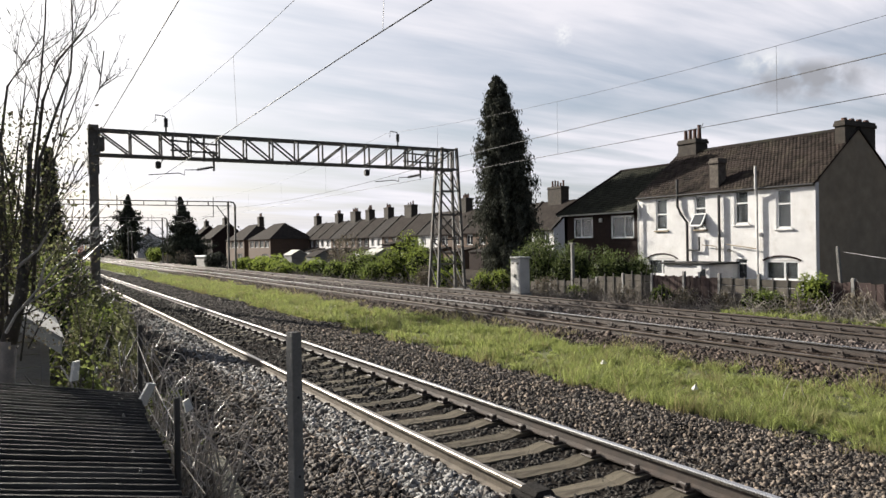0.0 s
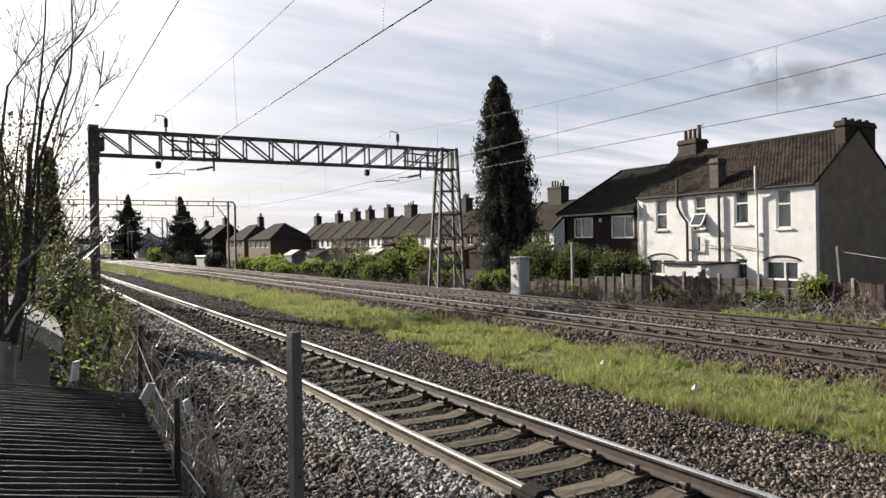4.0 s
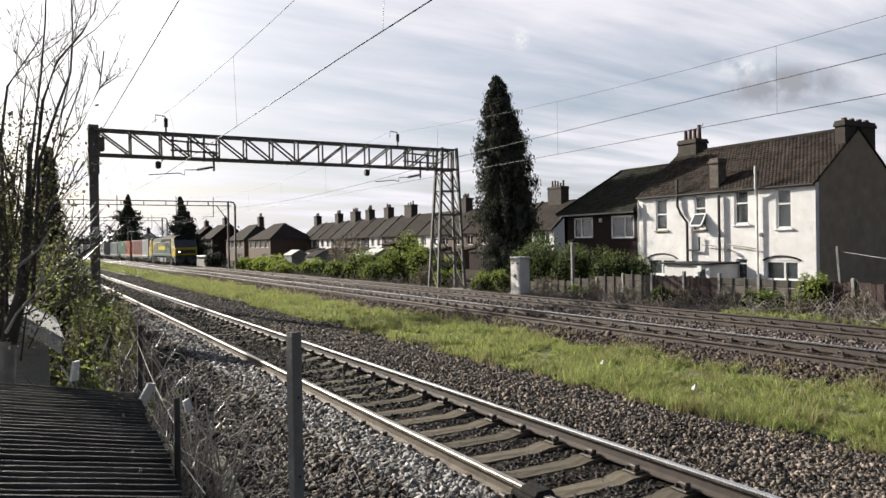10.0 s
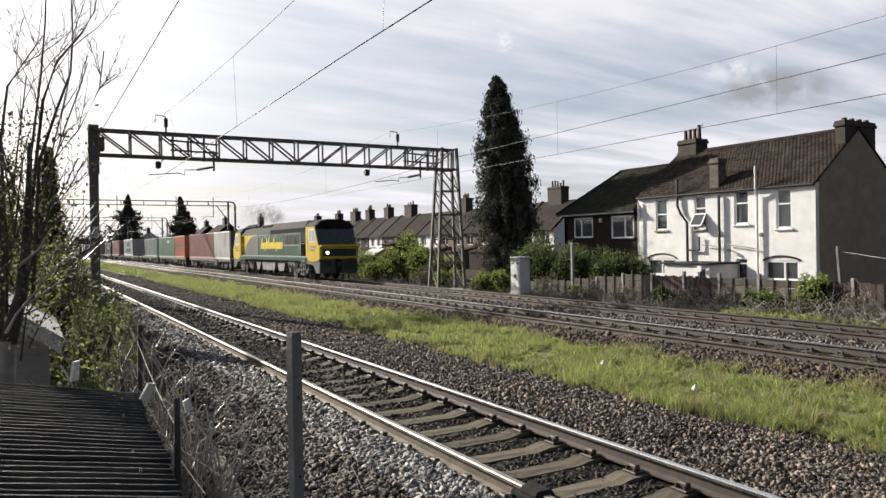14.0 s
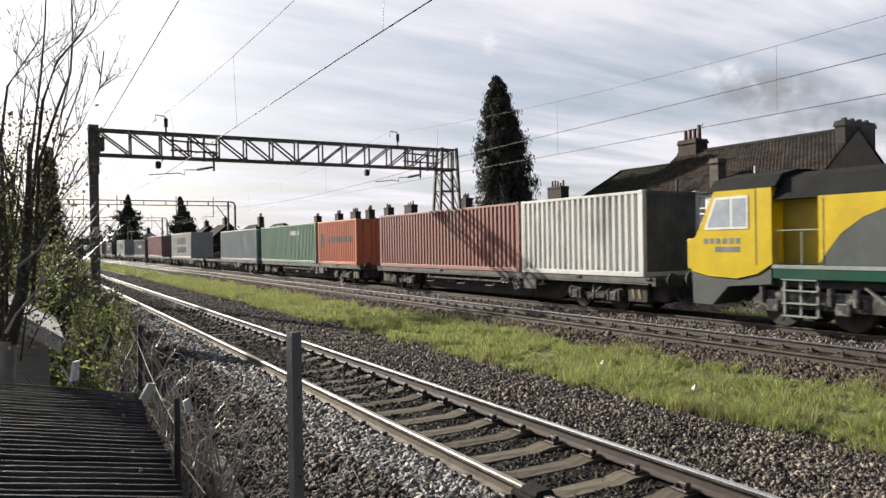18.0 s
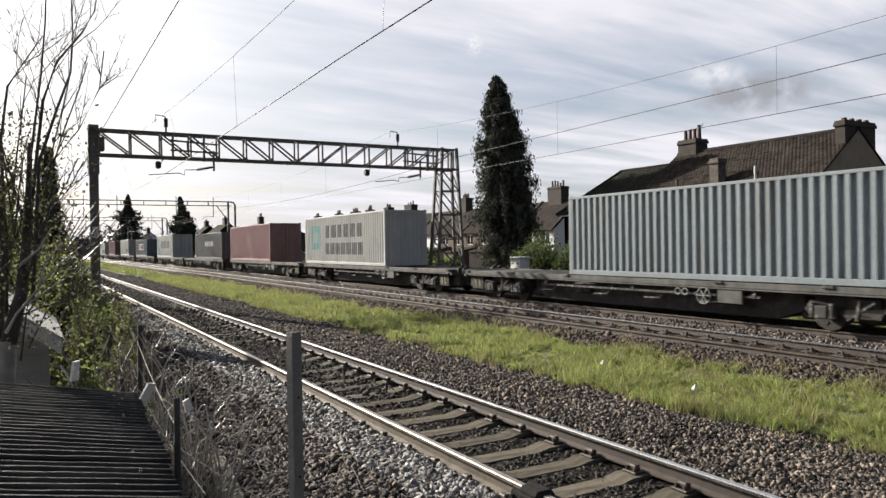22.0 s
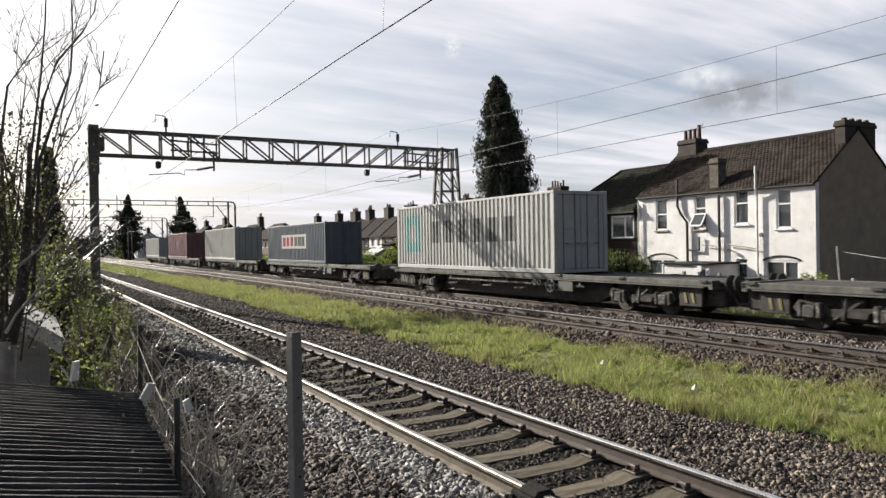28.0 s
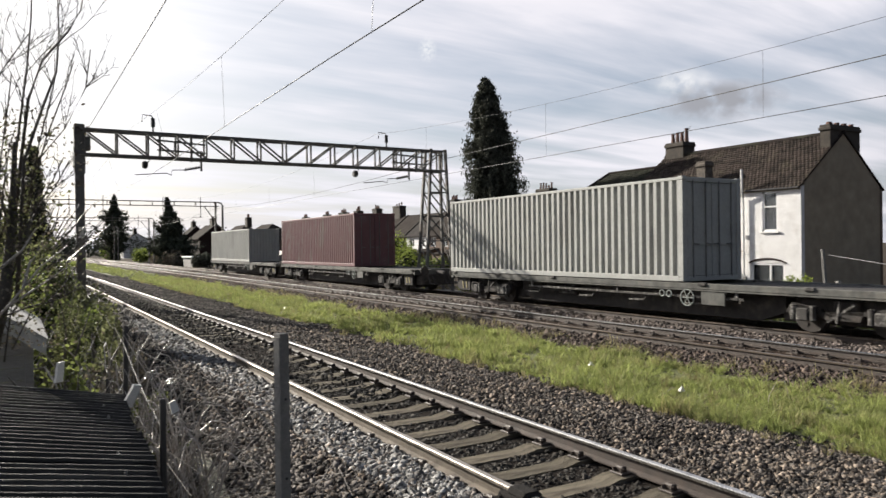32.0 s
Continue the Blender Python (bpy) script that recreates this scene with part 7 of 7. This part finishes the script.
# ---- beyond the line: cabinet, fences, posts ----
c = thing("lineside_cabinet", "tall white metal lineside cabinet on a concrete base", "cabinet", pose(20.75, 28.8, -.45))
part("base", Geo().box(-.34, .34, -.46, .46, -.25, .06, .02), "concrete", c)
part("body", Geo().box(-.28, .28, -.4, .4, .06, 1.72, .02), "cabinet_paint", c)
part("roof", Geo().box(-.32, .32, -.44, .44, 1.72, 1.82, .03), "cabinet_paint", c)
for s in (-1, 1):
    d = part("door", Geo().box(-.3, -.281, *sorted((s * .01, s * .38)), .12, 1.66, .005), "cabinet_paint", c)
    part("door_handle", Geo().box(-.33, -.301, s * .06 - .015, s * .06 + .015, .8, .98, .005), "steel", d)
    part("vent", Geo().box(-.306, -.301, *sorted((s * .1, s * .3)), 1.45, 1.55), "steel", d)

fence = thing("garden_fence", "patched fence of concrete posts, pale panels and dark boards", "fence")
FX = 23.55
rnd = random.Random(8)
y = 12.2
bay = 0
while y < 31.5:
    w = 1.78
    zt, zb = .6 - max(0, (y - 23) * .085), -.86
    hp = zt + rnd.uniform(.02, .16)
    part("post", Geo().box(FX - .06, FX + .06, y - .06, y + .06, zb - .2, hp, .012), "concrete", fence, "concrete fence post")
    kind = "boards" if 19.0 < y < 21.5 or y < 15.5 else ("slabs" if y < 26.5 else "low")
    if kind == "boards":
        for k in range(12):
            yy = y + .09 + k * .138
            part("fence_board", Geo().box(FX - .015 + rnd.uniform(-.01, .01), FX + .01, yy, yy + .13, zb + rnd.uniform(-.02, .05), zt - .04 + rnd.uniform(-.05, .03)), "fence_brown", fence)
        part("fence_rail", Geo().box(FX + .012, FX + .06, y + .06, y + w - .06, .2, .28), "fence_brown", fence)
    else:
        n = 5 if kind == "slabs" else 3
        hh = (zt - zb - .05) / n
        for k in range(n):
            part("fence_slab", Geo().box(FX - .022, FX + .022, y + .062, y + w - .062, zb + k * hh, zb + (k + 1) * hh - .012, .008), "fence_pale", fence)
        for q in (.33, .66):
            part("fence_batten", Geo().box(FX - .06, FX - .023, y + w * q - .03, y + w * q + .03, zb, zt + rnd.uniform(-.02, .1)), "timber", fence)
    y += w
    bay += 1
for (x, y, z0, z1, lean, mt, lab, r) in ((24.0, 28.75, -.9, 1.95, 0, "concrete", "square pale concrete post above the fence", .075), (24.0, 14.6, -.9, 1.75, -4, "timber_grey", "pale leaning timber pole by the gable", .05)):
    p = thing("pole", lab, "post", pose(x, y, z0, lean, 0, 0))
    part("shaft", Geo().box(-r, r, -r, r, 0, z1 - z0, .015), mt, p)
    if r > .06:
        part("cap", Geo().box(-.1, .1, -.16, .16, z1 - z0, z1 - z0 + .06, .01), mt, p)
li = thing("washing_line", "pale washing line strung from the garden pole", "line")
part("cord", Geo().tube([(24.0, 14.55, 1.55), (24.0, 12.6, 1.25), (24.0, 11.0, .9)], .007, 5), "upvc", li)
# hut, sheds in the far gardens
h = thing("lineside_hut", "low pale concrete hut with a flat white roof", "hut", pose(23.2, 112.0, -.8))
part("wall", Geo().box(-1.2, 1.2, -3.2, 3.2, 0, 1.5, .02), "concrete", h)
part("roof", Geo().box(-1.4, 1.4, -3.5, 3.5, 1.5, 1.75, .03), "upvc", h)
for k, (x, y, w, l, hh) in enumerate(((29.0, 56.0, 2.2, 3.0, 2.0), (31.0, 69.0, 2.4, 3.2, 2.1), (30.0, 84.0, 2.2, 3.4, 1.9), (31.5, 98.0, 2.4, 3.4, 2.0))):
    s = thing("garden_shed", "weathered timber garden shed among the far bushes", "shed", pose(x, y, -1.05), group="sheds in the far gardens")
    part("wall", Geo().prism([(0, 0), (w, 0), (w, hh), (w / 2, hh + .6), (0, hh)], "y", 0, l), "timber_grey", s)
    part("roof", Geo().prism([(-.15, hh - .06), (w / 2, hh + .66), (w + .15, hh - .06), (w + .15, hh - .12), (w / 2, hh + .6), (-.15, hh - .12)], "y", -.1, l + .1), "roof_pale" if k % 2 else "roof_far", s)


def leaf_litter():
    n = 9000
    x, y = RNG.uniform(.75, 1.8, n), 4.6 + 10 * RNG.uniform(0, 1, n) ** 1.4
    c = np.stack([x, y, ground_z(x) + RNG.exponential(.03, n) + .015], 1)
    tagged(new("leaf_litter", soup("leaf_litter", leaves(c, np.full(n, .032)), 4, "leaf_dry")), "dead leaves and scraps over the boundary soil", "leaf litter", kind="stuff")


leaf_litter()
for k in range(11):
    yy = 11.5 + k * 1.75
    bush(22.75 + .3 * math.sin(k * 2.3), yy, -.75, .55, .9, .8 + .35 * math.sin(k * 1.7) ** 2, 900, .05, "leaf_dry" if k % 3 else "leaf_mid", "dry tangle of weeds against the garden fence" if k % 3 else "green tangle of weeds against the garden fence", "bramble", 120 + k, group="weeds along the fence", lumps=5)


# ---- loose stone and grass ----
def stones(name, label, n, xs, ys, size, mat, seed, level=0.0, keep=None, power=2.1):
    rnd = np.random.default_rng(seed)
    x = rnd.uniform(*xs, n)
    y = ys[0] + (ys[1] - ys[0]) * rnd.uniform(0, 1, n) ** power
    if keep is not None:
        k = keep(x, y)
        x, y = x[k], y[k]
    n = len(x)
    s = size * rnd.uniform(.55, 1.35, n) * (1 + .02 * y)
    base = np.array([(a, b, c) for a in (-1, 1) for b in (-1, 1) for c in (-1, 1)], float) * .5
    v = base[None] * (1 + rnd.uniform(-.9, .35, (n, 8, 3)))
    v *= (s[:, None] * rnd.uniform(.5, 1.45, (n, 3)))[:, None]
    a = rnd.normal(size=(n, 4))
    a /= np.linalg.norm(a, axis=1, keepdims=True)
    w, i, j, k = a.T
    R = np.stack([1 - 2 * (j * j + k * k), 2 * (i * j - k * w), 2 * (i * k + j * w), 2 * (i * j + k * w), 1 - 2 * (i * i + k * k), 2 * (j * k - i * w), 2 * (i * k - j * w), 2 * (j * k + i * w), 1 - 2 * (i * i + j * j)], 1).reshape(n, 3, 3)
    v = np.einsum("nij,nkj->nki", R, v)
    z = ground_z(x) + level + rnd.uniform(-.25, .35, n) * s
    v += np.stack([x + np.array([bend(q) for q in y]), y, z], 1)[:, None]
    f = np.array([(0, 1, 3, 2), (4, 6, 7, 5), (0, 4, 5, 1), (2, 3, 7, 6), (0, 2, 6, 4), (1, 5, 7, 3)])
    faces = (f[None] + (np.arange(n) * 8)[:, None, None]).reshape(-1, 4)
    return tagged(new(name, soup(name, v.reshape(-1, 3), faces, mat)), label, "ballast", kind="stuff")


def far_bed(x, y):
    return np.abs(np.abs(x - NEAR_X) - .7525) > .09


def clear_of_near_track(x, y):
    on_sleeper = (np.abs(((y - 5.10 + .305) % .61) - .305) < .135) & (x > 3.45) & (x < 5.25)
    rail = (np.abs(np.abs(x - NEAR_X) - .7525) < .09)
    return ~(on_sleeper | rail)


stones("shoulder_tan", "pale stones scattered on the near shoulder", 2600, (1.7, 3.2), (4.3, 22), .04, "stone_tan", 15, .012)
stones("ballast_shoulder", "grey and brown ballast stones on the near shoulder", 56000, (1.55, 3.5), (4.3, 60), .039, "stone", 1, -.005)
stones("ballast_fresh", "paler fresh ballast stones along the near rail", 10000, (2.85, 3.48), (4.3, 24), .042, "stone_pale", 2, .0)
stones("ballast_bed", "dark ballast stones between the sleepers", 38000, (3.5, 5.2), (4.0, 60), .035, "stone_oily", 3, -.022, clear_of_near_track, 1.7)
stones("ballast_strewn", "dark stones strewn over the sleepers down the line", 15000, (3.2, 5.5), (9.5, 70), .04, "stone_oily", 13, .0, far_bed, 1.0)
stones("ballast_grass_side", "ballast stones beside the grass strip", 74000, (5.15, 8.2), (3.2, 70), .032, "stone_dark", 4, .0, None, 2.35)
stones("ballast_tan", "pale tan stones scattered in the ballast", 7000, (5.2, 7.9), (3.2, 20), .035, "stone_tan", 14, .012)
stones("ballast_brown_side", "brown ballast stones along the rusty track", 30000, (10.9, 12.7), (5.5, 70), .055, "stone_brown", 5, .0)
stones("ballast_between", "brown ballast stones under the far tracks", 28000, (12.2, 20.6), (7, 80), .052, "stone_brown", 6, -.03)
stones("ballast_pink", "paler pinkish ballast stones between the far tracks", 10000, (13.95, 16.15), (7, 70), .05, "stone_pink", 7, .0)


def grass(name, label, tufts, per, xs, ys, h, w, seed, mat="grass", edge=.6, power=1.7, thin=.25):
    """Tufts of blades that spread from their roots; thinner towards the edges and in bare patches."""
    rnd = np.random.default_rng(seed)
    x = rnd.uniform(*xs, tufts)
    y = ys[0] + (ys[1] - ys[0]) * rnd.uniform(0, 1, tufts) ** power
    d = np.sin(x * 1.9 + 1.3 * np.sin(y * .8)) * np.sin(y * 1.2 + x * .7) * .6 + np.sin(x * 4.1 + y * 2.9) * .3 + rnd.normal(0, .35, tufts)
    m = np.minimum(x - xs[0], xs[1] - x)
    k = d + np.clip(m / edge, 0, 1) * 1.1 > thin
    x, y, d = x[k], y[k], np.clip(d[k], -.6, 1.2)
    clump = np.sin(x * 5.3 + 2 * np.sin(y * 1.7)) * np.sin(y * 3.1 + x * 2.3)
    big = (.42 + .6 * np.clip(d + .4, 0, 1.4)) * (1 + .35 * clump) * rnd.uniform(.5, 1.4, len(x))
    x, y, big = np.repeat(x, per), np.repeat(y, per), np.repeat(big, per)
    n = len(x)
    b = rnd.uniform(0, 6.28, n)
    out = np.stack([np.cos(b), np.sin(b), np.zeros(n)], 1)
    hh = h * big * rnd.uniform(.45, 1.15, n)
    ww = w * rnd.uniform(.6, 1.4, n) * (1 + .05 * y)
    a = rnd.uniform(0, 6.28, n)
    side = np.stack([np.cos(a), np.sin(a), np.zeros(n)], 1) * ww[:, None] / 2
    lean = out * (hh * rnd.uniform(.15, 1.1, n))[:, None]
    root = np.stack([x + np.array([bend(q) for q in y]), y, ground_z(x) - .01], 1) + out * (rnd.uniform(0, .06, n) * big)[:, None]
    up = np.array([0, 0, 1.0])
    mid = root + lean * .35 + up * (hh * .62)[:, None]
    tip = root + lean + up * hh[:, None]
    v = np.stack([root - side, root + side, mid + side * .75, mid - side * .75, tip], 1)
    q = (np.arange(n) * 5)[:, None]
    faces = np.concatenate([q + [0, 1, 2], q + [0, 2, 3], q + [3, 2, 4]])
    return tagged(new(name, soup(name, v.reshape(-1, 3), faces, mat)), label, "grass", kind="stuff")


grass("grass_strip", "rough sunlit tufted grass strip between the tracks", 9500, 24, (7.65, 11.1), (3.6, 60), .19, .0075, 1, edge=.8, thin=.28)
grass("grass_far", "rough grass strip running on down the line", 2600, 16, (7.7, 11.2), (40, 190), .2, .012, 2, power=1.2)
grass("grass_dry", "dry yellow blades in the grass strip", 3000, 13, (7.4, 11.9), (3.6, 60), .22, .006, 3, "grass_straw", thin=.5)
grass("weeds_fence", "green weeds at the foot of the garden fence", 500, 16, (20.4, 22.8), (11.0, 17.5), .2, .014, 4, thin=.8)
grass("weeds_boundary", "weeds among the brambles", 160, 12, (1.3, 2.0), (9.5, 16), .16, .008, 5, thin=.5)


def roll(ob):
    """A wheelset turns as far as its train goes."""
    y, r = ob.location.y, ob["radius"]
    rows = []
    for k in range(int(SECONDS * FPS) + 1):
        t = k / FPS
        rows.append((t, pose(0, y, r, math.degrees(SPEED * t / r) % 360)))
    walk(ob, rows)


def motions():
    for ob, s, z in MOVERS:
        ride(ob, s, z)
        for part_of in ob.children_recursive:
            if part_of.name.startswith("wheelset"):
                roll(part_of)
    for ob, rows in DRIFT:
        walk(ob, rows)


motions()
